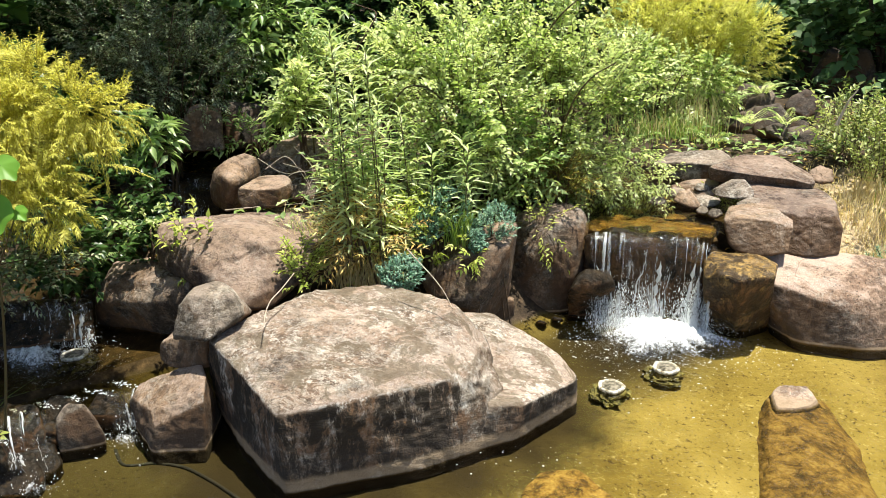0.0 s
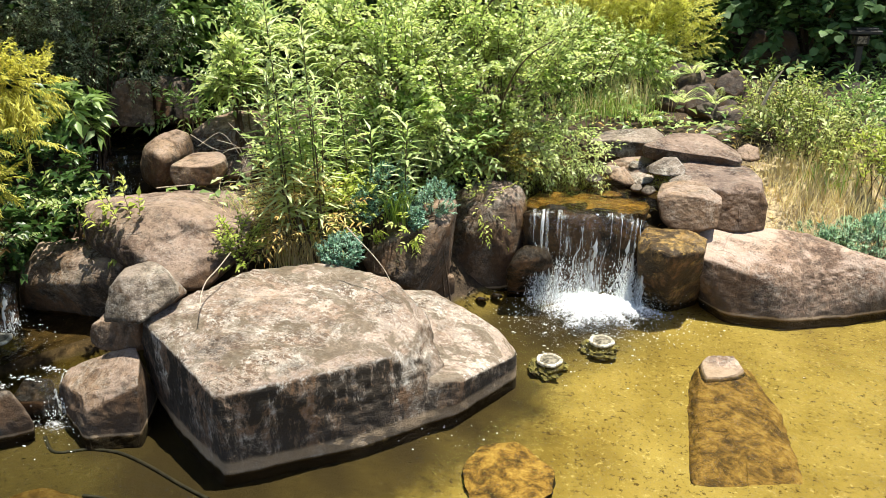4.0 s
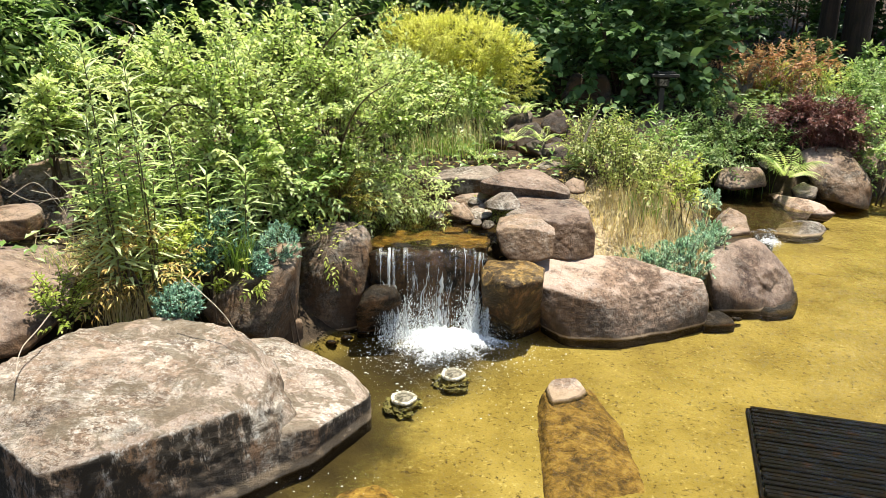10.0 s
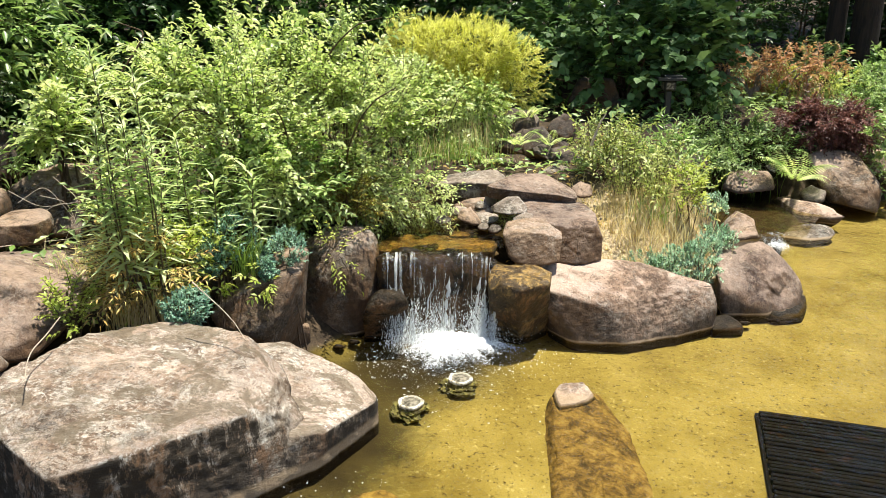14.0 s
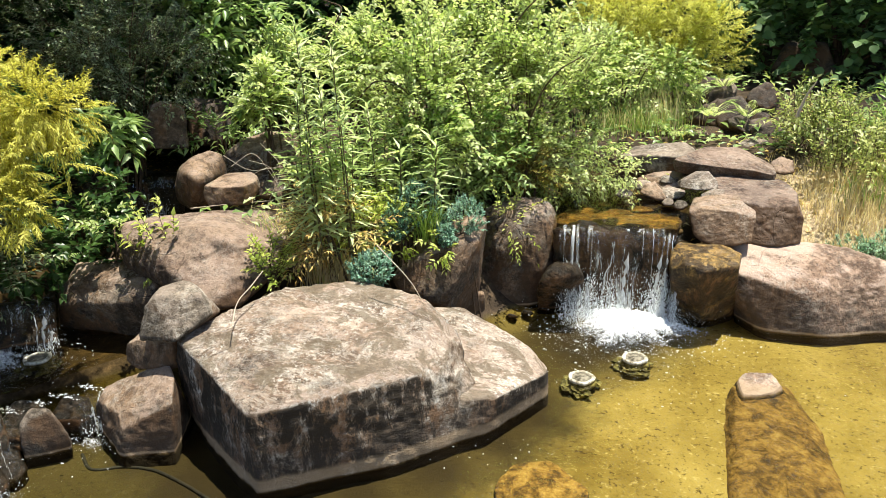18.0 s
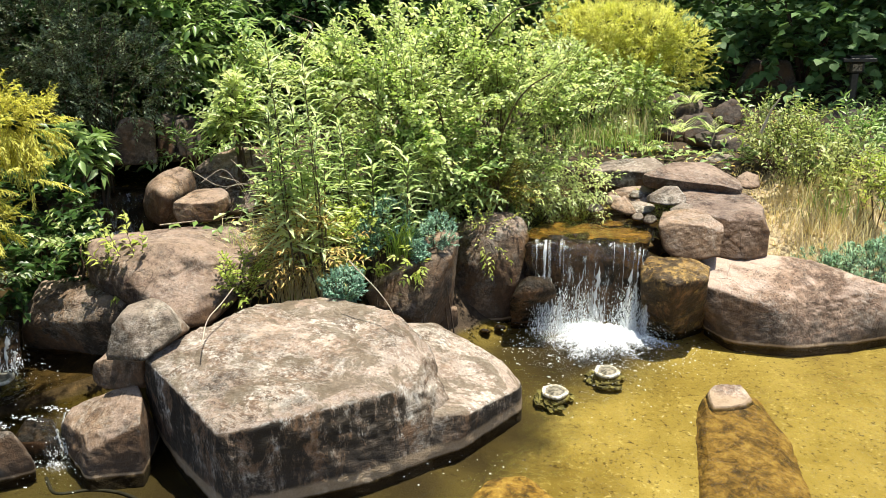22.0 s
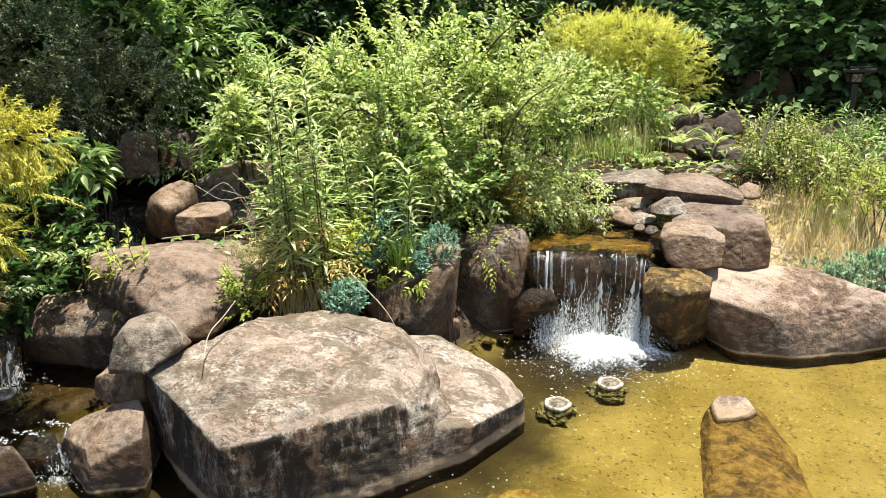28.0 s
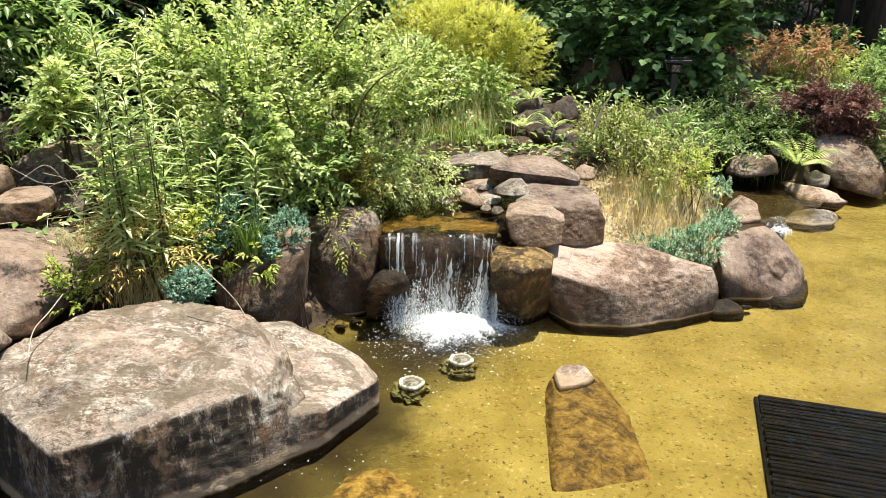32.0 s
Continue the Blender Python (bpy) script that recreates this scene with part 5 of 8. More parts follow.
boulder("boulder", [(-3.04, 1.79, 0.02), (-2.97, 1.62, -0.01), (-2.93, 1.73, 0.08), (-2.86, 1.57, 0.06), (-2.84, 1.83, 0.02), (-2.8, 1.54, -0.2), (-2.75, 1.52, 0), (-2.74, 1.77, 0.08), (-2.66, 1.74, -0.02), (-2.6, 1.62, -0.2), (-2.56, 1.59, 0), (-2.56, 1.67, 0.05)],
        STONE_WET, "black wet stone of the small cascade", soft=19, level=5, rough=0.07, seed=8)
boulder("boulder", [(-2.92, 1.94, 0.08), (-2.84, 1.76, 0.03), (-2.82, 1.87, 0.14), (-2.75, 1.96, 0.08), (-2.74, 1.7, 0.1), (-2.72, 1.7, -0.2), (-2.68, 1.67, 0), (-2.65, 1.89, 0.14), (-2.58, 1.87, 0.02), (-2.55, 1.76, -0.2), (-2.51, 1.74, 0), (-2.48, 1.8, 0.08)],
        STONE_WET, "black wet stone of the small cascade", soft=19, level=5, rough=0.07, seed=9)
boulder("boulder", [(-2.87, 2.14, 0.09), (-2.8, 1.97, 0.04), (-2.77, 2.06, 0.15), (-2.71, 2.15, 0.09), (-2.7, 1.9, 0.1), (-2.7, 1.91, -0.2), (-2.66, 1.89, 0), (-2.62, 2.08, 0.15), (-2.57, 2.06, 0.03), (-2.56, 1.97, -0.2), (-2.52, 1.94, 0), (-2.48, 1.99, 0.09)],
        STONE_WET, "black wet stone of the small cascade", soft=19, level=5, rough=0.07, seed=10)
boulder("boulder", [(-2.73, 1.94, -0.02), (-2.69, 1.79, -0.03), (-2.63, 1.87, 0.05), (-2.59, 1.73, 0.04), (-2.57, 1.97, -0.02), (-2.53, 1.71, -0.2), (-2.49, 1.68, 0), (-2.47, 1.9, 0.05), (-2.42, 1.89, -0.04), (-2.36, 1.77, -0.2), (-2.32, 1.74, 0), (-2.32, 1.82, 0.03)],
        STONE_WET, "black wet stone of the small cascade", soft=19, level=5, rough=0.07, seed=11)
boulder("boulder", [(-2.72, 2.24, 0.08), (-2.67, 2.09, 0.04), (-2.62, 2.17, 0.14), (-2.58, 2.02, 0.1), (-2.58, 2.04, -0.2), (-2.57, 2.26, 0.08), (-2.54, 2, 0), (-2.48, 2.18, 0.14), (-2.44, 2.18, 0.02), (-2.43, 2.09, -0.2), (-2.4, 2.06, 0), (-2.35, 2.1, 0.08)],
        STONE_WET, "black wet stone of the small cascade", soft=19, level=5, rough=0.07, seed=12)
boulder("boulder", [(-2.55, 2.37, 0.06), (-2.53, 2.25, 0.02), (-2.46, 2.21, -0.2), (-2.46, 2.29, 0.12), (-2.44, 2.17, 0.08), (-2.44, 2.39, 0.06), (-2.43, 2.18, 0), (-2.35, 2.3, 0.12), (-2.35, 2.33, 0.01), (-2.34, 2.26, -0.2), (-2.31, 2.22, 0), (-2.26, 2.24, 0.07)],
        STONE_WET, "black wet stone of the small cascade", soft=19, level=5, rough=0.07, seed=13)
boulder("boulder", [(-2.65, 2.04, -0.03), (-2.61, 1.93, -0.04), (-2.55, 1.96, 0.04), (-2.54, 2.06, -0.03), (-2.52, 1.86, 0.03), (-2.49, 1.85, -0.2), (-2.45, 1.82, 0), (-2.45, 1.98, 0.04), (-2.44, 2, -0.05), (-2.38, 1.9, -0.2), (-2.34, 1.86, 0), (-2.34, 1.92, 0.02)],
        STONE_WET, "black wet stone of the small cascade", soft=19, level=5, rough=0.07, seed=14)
boulder("boulder", [(-2.77, 3.95, 0.88), (-2.88, 3.93, 0.8), (-2.92, 3.92, 0.69), (-2.9, 3.9, 0.57), (-2.77, 3.88, 0.52), (-2.67, 3.9, 0.59), (-2.64, 3.92, 0.71), (-2.66, 3.93, 0.84), (-2.71, 3.78, 0.8), (-2.61, 3.76, 0.76), (-2.7, 3.78, 0.64), (-2.77, 4.17, 0.88), (-2.88, 4.15, 0.8), (-2.92, 4.14, 0.69), (-2.9, 4.12, 0.57), (-2.77, 4.1, 0.52), (-2.67, 4.12, 0.59), (-2.64, 4.14, 0.71), (-2.66, 4.15, 0.84), (-2.71, 4.0, 0.8), (-2.61, 3.98, 0.76), (-2.7, 4.0, 0.64)],
        STONE_BROWN, "egg-shaped brown boulder beside the upper fall", soft=9, level=5, chips=2, rough=0.012, seed=15)
boulder("boulder", [(-2.57, 3.74, 0.74), (-2.56, 3.9, 0.76), (-2.4, 3.92, 0.77), (-2.32, 3.86, 0.75), (-2.38, 3.7, 0.75), (-2.27, 3.72, 0.76), (-2.58, 3.72, 0.66), (-2.53, 3.7, 0.62), (-2.37, 3.68, 0.64), (-2.27, 3.72, 0.64), (-2.28, 3.8, 0.7), (-2.57, 3.84, 0.74), (-2.56, 4.0, 0.76), (-2.4, 4.02, 0.77), (-2.32, 3.96, 0.75), (-2.38, 3.8, 0.75), (-2.27, 3.82, 0.76), (-2.58, 3.82, 0.66), (-2.53, 3.8, 0.62), (-2.37, 3.78, 0.64), (-2.27, 3.82, 0.64), (-2.28, 3.9, 0.7)],
        STONE_BROWN, "squat brown stone block with a flat top", soft=30, level=5, chips=3, rough=0.02, seed=16)
boulder("boulder", [(-2.9, 4.35, 0.69), (-2.85, 4.42, 0.79), (-2.76, 4.5, 0.86), (-2.58, 4.5, 0.9), (-2.4, 4.45, 0.88), (-2.32, 4.35, 0.72), (-2.29, 4.2, 0.54), (-2.79, 4.2, 0.51), (-2.9, 4.7, 0.69), (-2.85, 4.77, 0.79), (-2.76, 4.85, 0.86), (-2.58, 4.85, 0.9), (-2.4, 4.8, 0.88), (-2.32, 4.7, 0.72), (-2.29, 4.55, 0.54), (-2.79, 4.55, 0.51)],
        STONE_BROWN, "large dark brown boulder behind dry twigs", soft=14, level=5, rough=0.03, seed=17)
boulder("boulder", [(-3.54, 4.4, 0.81), (-3.46, 4.53, 1.11), (-3.43, 4.61, 1.12), (-3.29, 4.09, 0.88), (-3.28, 4.66, 1.08), (-3.26, 4.61, 0.78), (-3.21, 4.22, 1.16), (-3.2, 4.29, 1.17), (-3.05, 4.33, 1.14), (-3.03, 4.29, 0.86)],
        STONE_BROWN, "upright dark slab of rock behind the upper pool", soft=30, level=5, seed=18)
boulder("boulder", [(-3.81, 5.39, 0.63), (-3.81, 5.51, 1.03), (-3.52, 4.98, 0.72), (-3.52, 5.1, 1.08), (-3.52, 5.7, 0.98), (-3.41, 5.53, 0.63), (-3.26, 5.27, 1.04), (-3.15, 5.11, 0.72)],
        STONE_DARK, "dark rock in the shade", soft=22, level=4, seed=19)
boulder("boulder", [(-3.82, 4.12, 0.59), (-3.82, 4.19, 0.65), (-3.79, 4.01, 0.32), (-3.74, 4.03, 0.62), (-3.74, 4.1, 0.68), (-3.71, 3.93, 0.36), (-3.54, 4.5, 0.62), (-3.46, 4.4, 0.65), (-3.3, 4.55, 0.6), (-3.28, 4.44, 0.28), (-3.23, 4.45, 0.62), (-3.2, 4.35, 0.31)],
        STONE_WET, "black wet sill of the upper fall", soft=44, level=5, seed=20)
boulder("boulder", [(-3.54, 2.48, 0.31), (-3.54, 2.56, 0.32), (-3.45, 2.48, 0.36), (-3.44, 2.36, 0.16), (-3.44, 2.41, 0.35), (-3.34, 2.29, 0.21), (-3.31, 2.77, 0.3), (-3.22, 2.7, 0.34), (-3.05, 2.91, 0.29), (-3, 2.89, 0.24), (-2.97, 2.79, 0.1), (-2.97, 2.83, 0.33), (-2.92, 2.81, 0.28), (-2.88, 2.71, 0.15)],
        STONE_WET, "black wet sill of the middle fall", soft=30, level=5, seed=21)
boulder("boulder", [(-0.93, 4.25, 0.52), (-0.82, 4.3, 0.6), (-0.61, 4.3, 0.62), (-0.48, 4.28, 0.57), (-0.43, 4.2, 0.46), (-0.43, 4.12, 0.23), (-0.48, 4.06, 0.1), (-0.95, 4.1, 0.31), (-0.91, 4.02, 0.15), (-0.84, 4.12, 0.57), (-0.64, 4.08, 0.61), (-0.5, 4.1, 0.53), (-0.77, 3.95, 0.36), (-0.55, 3.96, 0.33), (-0.85, 4.04, 0.0), (-0.73, 3.96, 0.0), (-0.6, 4.0, 0.0), (-0.52, 4.21, 0.0), (-0.85, 4.06, -0.2), (-0.73, 3.98, -0.2), (-0.6, 4.02, -0.2), (-0.52, 4.23, -0.2), (-0.64, 4.43, -0.1), (-0.5, 4.45, -0.1), (-0.77, 4.3, -0.1), (-0.55, 4.31, -0.1)],
        STONE_BROWN, "tall rounded reddish boulder beside the waterfall", soft=12, chips=4, level=6, rough=0.02, seed=22)
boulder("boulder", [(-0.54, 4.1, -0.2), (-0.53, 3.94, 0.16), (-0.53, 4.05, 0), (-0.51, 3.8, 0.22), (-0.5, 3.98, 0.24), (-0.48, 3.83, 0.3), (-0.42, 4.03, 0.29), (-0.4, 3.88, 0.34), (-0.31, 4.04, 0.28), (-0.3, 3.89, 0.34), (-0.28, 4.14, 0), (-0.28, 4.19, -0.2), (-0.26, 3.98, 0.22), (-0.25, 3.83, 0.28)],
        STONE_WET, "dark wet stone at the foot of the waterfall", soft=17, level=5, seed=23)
boulder("boulder", [(-0.802, 3.56, 0.543), (-0.886, 3.52, 0.565), (-1.12, 3.46, 0.462), (-1.257, 3.42, 0.357), (-1.206, 3.4, 0.285), (-1.057, 3.38, 0.269), (-0.936, 3.4, 0.296), (-0.858, 3.48, 0.426), (-0.832, 3.94, 0.573), (-0.916, 3.9, 0.595), (-1.15, 3.84, 0.492), (-1.287, 3.8, 0.387), (-1.16, 3.5, 0.1), (-0.95, 3.46, 0.1), (-0.86, 3.8, 0.1), (-1.15, 3.8, 0.1)],
        STONE_BROWN, "brown leaning boulder under the planting", soft=34, level=5, rough=0.02, chips=3, seed=24)
boulder("boulder", [(-1.07, 3.75, 0.08), (-1.06, 3.78, -0.2), (-1.05, 3.73, 0), (-1.04, 3.86, 0.12), (-1.03, 3.6, 0.15), (-1, 3.72, 0.19), (-0.95, 3.75, -0.2), (-0.93, 3.7, 0), (-0.85, 3.91, 0.1), (-0.83, 3.88, -0.2), (-0.82, 3.76, 0.16), (-0.82, 3.83, 0)],
        STONE_BROWN, "small brown stone at the water edge", soft=26, level=4, seed=25)
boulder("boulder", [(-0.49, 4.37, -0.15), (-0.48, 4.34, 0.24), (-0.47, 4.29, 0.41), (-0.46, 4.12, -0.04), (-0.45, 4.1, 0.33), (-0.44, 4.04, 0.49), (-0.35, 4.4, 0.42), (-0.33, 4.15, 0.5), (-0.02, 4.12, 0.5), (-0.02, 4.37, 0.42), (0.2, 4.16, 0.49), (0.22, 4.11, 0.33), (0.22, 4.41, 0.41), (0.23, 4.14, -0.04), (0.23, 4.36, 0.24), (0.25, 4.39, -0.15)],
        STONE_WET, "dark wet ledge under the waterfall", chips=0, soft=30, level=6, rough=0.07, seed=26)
boulder("boulder", [(0.21, 3.92, 0.42), (0.22, 3.82, 0.39), (0.22, 4.12, 0.35), (0.23, 4.02, 0.32), (0.25, 4.12, 0), (0.26, 4.08, 0.43), (0.26, 4.17, -0.2), (0.28, 4.28, 0.36), (0.38, 3.75, 0.39), (0.4, 3.95, 0.32), (0.42, 4.04, 0), (0.43, 4.09, -0.2), (0.49, 4.08, 0.43), (0.51, 4.28, 0.36), (0.56, 3.85, 0.39), (0.58, 3.97, 0.41), (0.58, 4.05, 0.32), (0.59, 4.18, 0), (0.6, 4.23, -0.2), (0.61, 4.17, 0.34)],
        STONE_GOLD, "square wet golden-brown block beside the waterfall", chips=2, soft=61, level=5, rough=0.03, seed=27)
boulder("stone", [(0.18, 4.35, 0.44), (0.19, 4.45, 0.41), (0.23, 4.29, 0.4), (0.23, 4.39, 0.36), (0.27, 4.39, 0.44), (0.27, 4.49, 0.41), (0.3, 4.34, 0.41), (0.31, 4.44, 0.37)],
        STONE_BROWN, "small stone at the lip of the fall", soft=17, level=3, seed=28)
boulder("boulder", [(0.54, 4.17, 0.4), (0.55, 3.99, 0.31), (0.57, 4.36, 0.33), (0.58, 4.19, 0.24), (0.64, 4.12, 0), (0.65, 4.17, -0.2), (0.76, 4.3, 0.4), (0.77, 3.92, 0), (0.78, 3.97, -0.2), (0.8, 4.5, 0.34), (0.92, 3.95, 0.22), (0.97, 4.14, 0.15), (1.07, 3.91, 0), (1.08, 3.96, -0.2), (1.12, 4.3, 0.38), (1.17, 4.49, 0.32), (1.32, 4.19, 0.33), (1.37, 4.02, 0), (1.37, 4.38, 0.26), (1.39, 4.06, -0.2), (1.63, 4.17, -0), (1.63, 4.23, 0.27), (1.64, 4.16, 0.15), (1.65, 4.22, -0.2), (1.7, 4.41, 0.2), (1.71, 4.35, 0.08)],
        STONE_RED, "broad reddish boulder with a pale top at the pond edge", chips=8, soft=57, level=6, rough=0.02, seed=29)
boulder("boulder", [(1.7, 4.34, 0.2), (1.75, 4.59, 0.35), (1.78, 4.36, 0), (1.79, 4.57, 0.11), (1.8, 4.41, -0.2), (1.83, 4.82, 0.28), (2.1, 4.41, 0), (2.13, 4.45, -0.2), (2.17, 4.85, 0.36), (2.24, 4.78, 0.33), (2.28, 5.08, 0.29), (2.34, 4.52, 0), (2.34, 5.01, 0.26), (2.35, 4.68, 0.2), (2.37, 4.56, -0.2), (2.4, 4.63, 0.08), (2.47, 4.9, 0.12), (2.52, 4.85, -0)],
        STONE_PURPLE, "sloping pinkish-brown boulder at the pond edge", soft=30, level=5, seed=30)
boulder("stone", [(1.64, 4.14, -0), (1.65, 4.27, 0.03), (1.66, 4.19, -0.2), (1.69, 4.36, -0.01), (1.77, 4.29, 0.04), (1.81, 4.38, 0), (1.83, 4.23, 0.02), (1.84, 4.16, 0), (1.86, 4.21, -0.2), (1.87, 4.32, -0.02)],
        STONE_WET, "small dark flat stone in the water", soft=22, level=4, seed=31)
boulder("stone", [(2.08, 4.41, 0.02), (2.1, 4.34, 0), (2.12, 4.39, -0.2), (2.12, 4.5, -0.02), (2.32, 4.42, 0), (2.34, 4.46, -0.2), (2.46, 4.62, 0), (2.48, 4.67, -0.2), (2.48, 4.8, 0.04), (2.53, 4.89, 0.01)],
        STONE_WET, "low dark stone at the waterline", soft=22, level=3, seed=32)
boulder("boulder", [(0.531, 3.32, -0.02), (0.527, 3.014, -0.022), (0.469, 2.598, -0.03), (0.733, 3.277, -0.02), (0.786, 3.078, -0.03), (0.813, 2.802, -0.045), (0.796, 2.618, -0.05), (0.632, 3.115, -0.012), (0.474, 3.256, -0.1), (0.45, 3.174, -0.1), (0.468, 2.941, -0.1), (0.427, 2.61, -0.1), (0.836, 3.519, -0.1), (0.893, 3.21, -0.1), (0.926, 3.031, -0.1), (0.921, 2.862, -0.1), (0.906, 2.707, -0.1), (0.474, 3.256, -0.16), (0.45, 3.174, -0.16), (0.468, 2.941, -0.16), (0.427, 2.61, -0.16), (0.836, 3.519, -0.16), (0.893, 3.21, -0.16), (0.926, 3.031, -0.16), (0.921, 2.862, -0.16), (0.906, 2.707, -0.16), (0.42, 2.45, -0.06), (0.9, 2.45, -0.09), (0.44, 2.45, -0.16), (0.9, 2.45, -0.16)],
        STONE_SUNK, "wedge-shaped stone mostly under water with a pale dry cap", soft=50, level=6, rough=0.022, chips=3, seed=33,
        more=[[(0.543, 3.31, 0.012), (0.576, 3.365, 0.016), (0.694, 3.384, 0.018), (0.725, 3.28, 0.014), (0.692, 3.229, 0.009), (0.615, 3.187, 0.007), (0.551, 3.174, 0.007), (0.539, 3.225, 0.01), (0.516, 3.321, -0.05), (0.561, 3.395, -0.05), (0.72, 3.42, -0.05), (0.762, 3.28, -0.05), (0.717, 3.211, -0.05), (0.613, 3.154, -0.05), (0.527, 3.137, -0.05), (0.511, 3.206, -0.05)]], cap=STONE_RED)
boulder("boulder", [(-0.48, 2.32, -0.04), (-0.47, 2.3, -0.03), (-0.42, 2.46, -0.03), (-0.42, 2.48, -0.04), (-0.38, 2.08, -0.05), (-0.38, 2.1, -0.07), (-0.35, 2.34, -0.02), (-0.35, 2.36, -0.04), (-0.27, 2.51, -0.03), (-0.27, 2.53, -0.04), (-0.1, 2.24, -0.05), (-0.1, 2.26, -0.07), (-0.1, 2.39, -0.04), (-0.1, 2.41, -0.06)],
        STONE_PALE, "rounded ochre stone under the water", soft=22, level=5, seed=34)
boulder("boulder", [(-2.15, 1.5, -0.05), (-2.13, 1.48, -0.04), (-2.13, 1.72, -0.03), (-2.11, 1.7, -0.02), (-2.02, 1.83, -0.03), (-2.01, 1.82, -0.02), (-1.97, 1.67, -0.03), (-1.95, 1.66, -0.02), (-1.89, 1.46, -0.06), (-1.87, 1.45, -0.04), (-1.79, 1.83, -0.05), (-1.78, 1.82, -0.04), (-1.71, 1.69, -0.06), (-1.7, 1.68, -0.04)],
        STONE_WET, "dark stone lying under the water", soft=17, level=5, seed=35)
boulder("boulder", [(0.31, 5.1, 0.72), (0.46, 5.15, 0.78), (0.65, 5.15, 0.78), (0.81, 5.1, 0.71), (0.87, 5.05, 0.68), (0.24, 4.85, 0.75), (0.29, 4.82, 0.74), (0.5, 4.8, 0.72), (0.77, 4.8, 0.69), (0.89, 4.82, 0.66), (0.25, 4.88, 0.66), (0.43, 4.86, 0.63), (0.74, 4.86, 0.59), (0.9, 4.86, 0.58), (0.25, 5.13, 0.66), (0.43, 5.11, 0.63), (0.74, 5.11, 0.59), (0.9, 5.11, 0.58)],
        STONE_PURPLE, "flat-topped purple-brown boulder on the rockery", chips=5, soft=40, level=6, rough=0.02, seed=36)
boulder("boulder", [(0.45, 4.9, 0.66), (0.91, 4.9, 0.63), (0.5, 4.55, 0.62), (0.94, 4.55, 0.63), (0.52, 4.45, 0.62), (0.65, 4.3, 0.62), (0.75, 4.28, 0.61), (0.89, 4.3, 0.62), (0.94, 4.3, 0.54), (0.64, 4.22, 0.4), (0.77, 4.2, 0.4), (0.94, 4.24, 0.4), (0.64, 4.72, 0.4), (0.77, 4.7, 0.4), (0.94, 4.74, 0.4)],
        STONE_PURPLE, "split reddish boulder with a sloping top", chips=4, soft=40, level=6, rough=0.018, seed=37)
boulder("boulder", [(0.35, 4.42, 0.61), (0.47, 4.45, 0.63), (0.61, 4.43, 0.63), (0.69, 4.36, 0.6), (0.3, 4.2, 0.57), (0.38, 4.2, 0.61), (0.56, 4.16, 0.61), (0.67, 4.2, 0.57), (0.32, 4.14, 0.48), (0.39, 4.1, 0.43), (0.53, 4.08, 0.42), (0.65, 4.12, 0.44), (0.32, 4.39, 0.48), (0.39, 4.35, 0.43), (0.53, 4.33, 0.42), (0.65, 4.37, 0.44)],
        STONE_BROWN, "rounded brown boulder beside the upper pool", chips=6, soft=30, level=6, rough=0.02, seed=38)
boulder("boulder", [(0.26, 4.62, 0.66), (0.36, 4.72, 0.7), (0.45, 4.72, 0.7), (0.5, 4.62, 0.66), (0.26, 4.58, 0.63), (0.36, 4.54, 0.62), (0.49, 4.56, 0.63), (0.26, 4.73, 0.63), (0.36, 4.69, 0.62), (0.49, 4.71, 0.63)],
        STONE_GREY, "pale rounded stone on the cascade edge", soft=20, level=5, rough=0.02, seed=39)
boulder("boulder", [(0.01, 4.95, 0.59), (0.12, 5.1, 0.6), (0.25, 5.1, 0.62), (0.32, 5.0, 0.62), (0.23, 4.85, 0.6), (0.03, 4.88, 0.56), (0.17, 4.8, 0.55), (0.3, 4.82, 0.57), (0.03, 5.08, 0.56), (0.17, 5.0, 0.55), (0.3, 5.02, 0.57)],
        STONE_BROWN, "flat stepped stone beside the upper pool", soft=50, level=5, rough=0.03, seed=40)
boulder("boulder", [(0.16, 4.75, 0.57), (0.23, 4.8, 0.58), (0.31, 4.75, 0.57), (0.16, 4.68, 0.53), (0.24, 4.64, 0.53), (0.31, 4.66, 0.55), (0.16, 4.8, 0.53), (0.24, 4.76, 0.53), (0.31, 4.78, 0.55)],
        STONE_GREY, "small grey-brown stone at the pool edge", soft=40, level=4, seed=41)
boulder("boulder", [(0.39, 4.5, 0.61), (0.46, 4.56, 0.64), (0.54, 4.54, 0.63), (0.57, 4.48, 0.61), (0.4, 4.44, 0.59), (0.48, 4.42, 0.59), (0.56, 4.42, 0.6), (0.4, 4.56, 0.59), (0.48, 4.54, 0.59), (0.56, 4.54, 0.6)],
        STONE_GREY, "broken pale stone in a crack", soft=45, level=4, seed=42)
boulder("boulder", [(-0.16, 5.55, 0.64), (-0.01, 5.65, 0.67), (0.34, 5.7, 0.7), (0.41, 5.6, 0.67), (-0.13, 5.4, 0.63), (0.03, 5.4, 0.66), (0.3, 5.38, 0.65), (0.41, 5.45, 0.67), (-0.12, 5.42, 0.54), (0.08, 5.4, 0.53), (0.32, 5.42, 0.54), (-0.12, 5.67, 0.54), (0.08, 5.65, 0.53), (0.32, 5.67, 0.54)],
        STONE_GREY, "flat pale slab at the back of the pool", chips=3, soft=60, level=5, rough=0.015, seed=43)
boulder("boulder", [(0.05, 4.72, 0.61), (0.12, 4.76, 0.62), (0.03, 4.66, 0.56), (0.14, 4.6, 0.53), (0.2, 4.62, 0.53), (0.03, 4.78, 0.56), (0.14, 4.72, 0.53), (0.2, 4.74, 0.53)],
        STONE_BROWN, "small dark stone sloping into the pool", soft=40, level=4, seed=92)
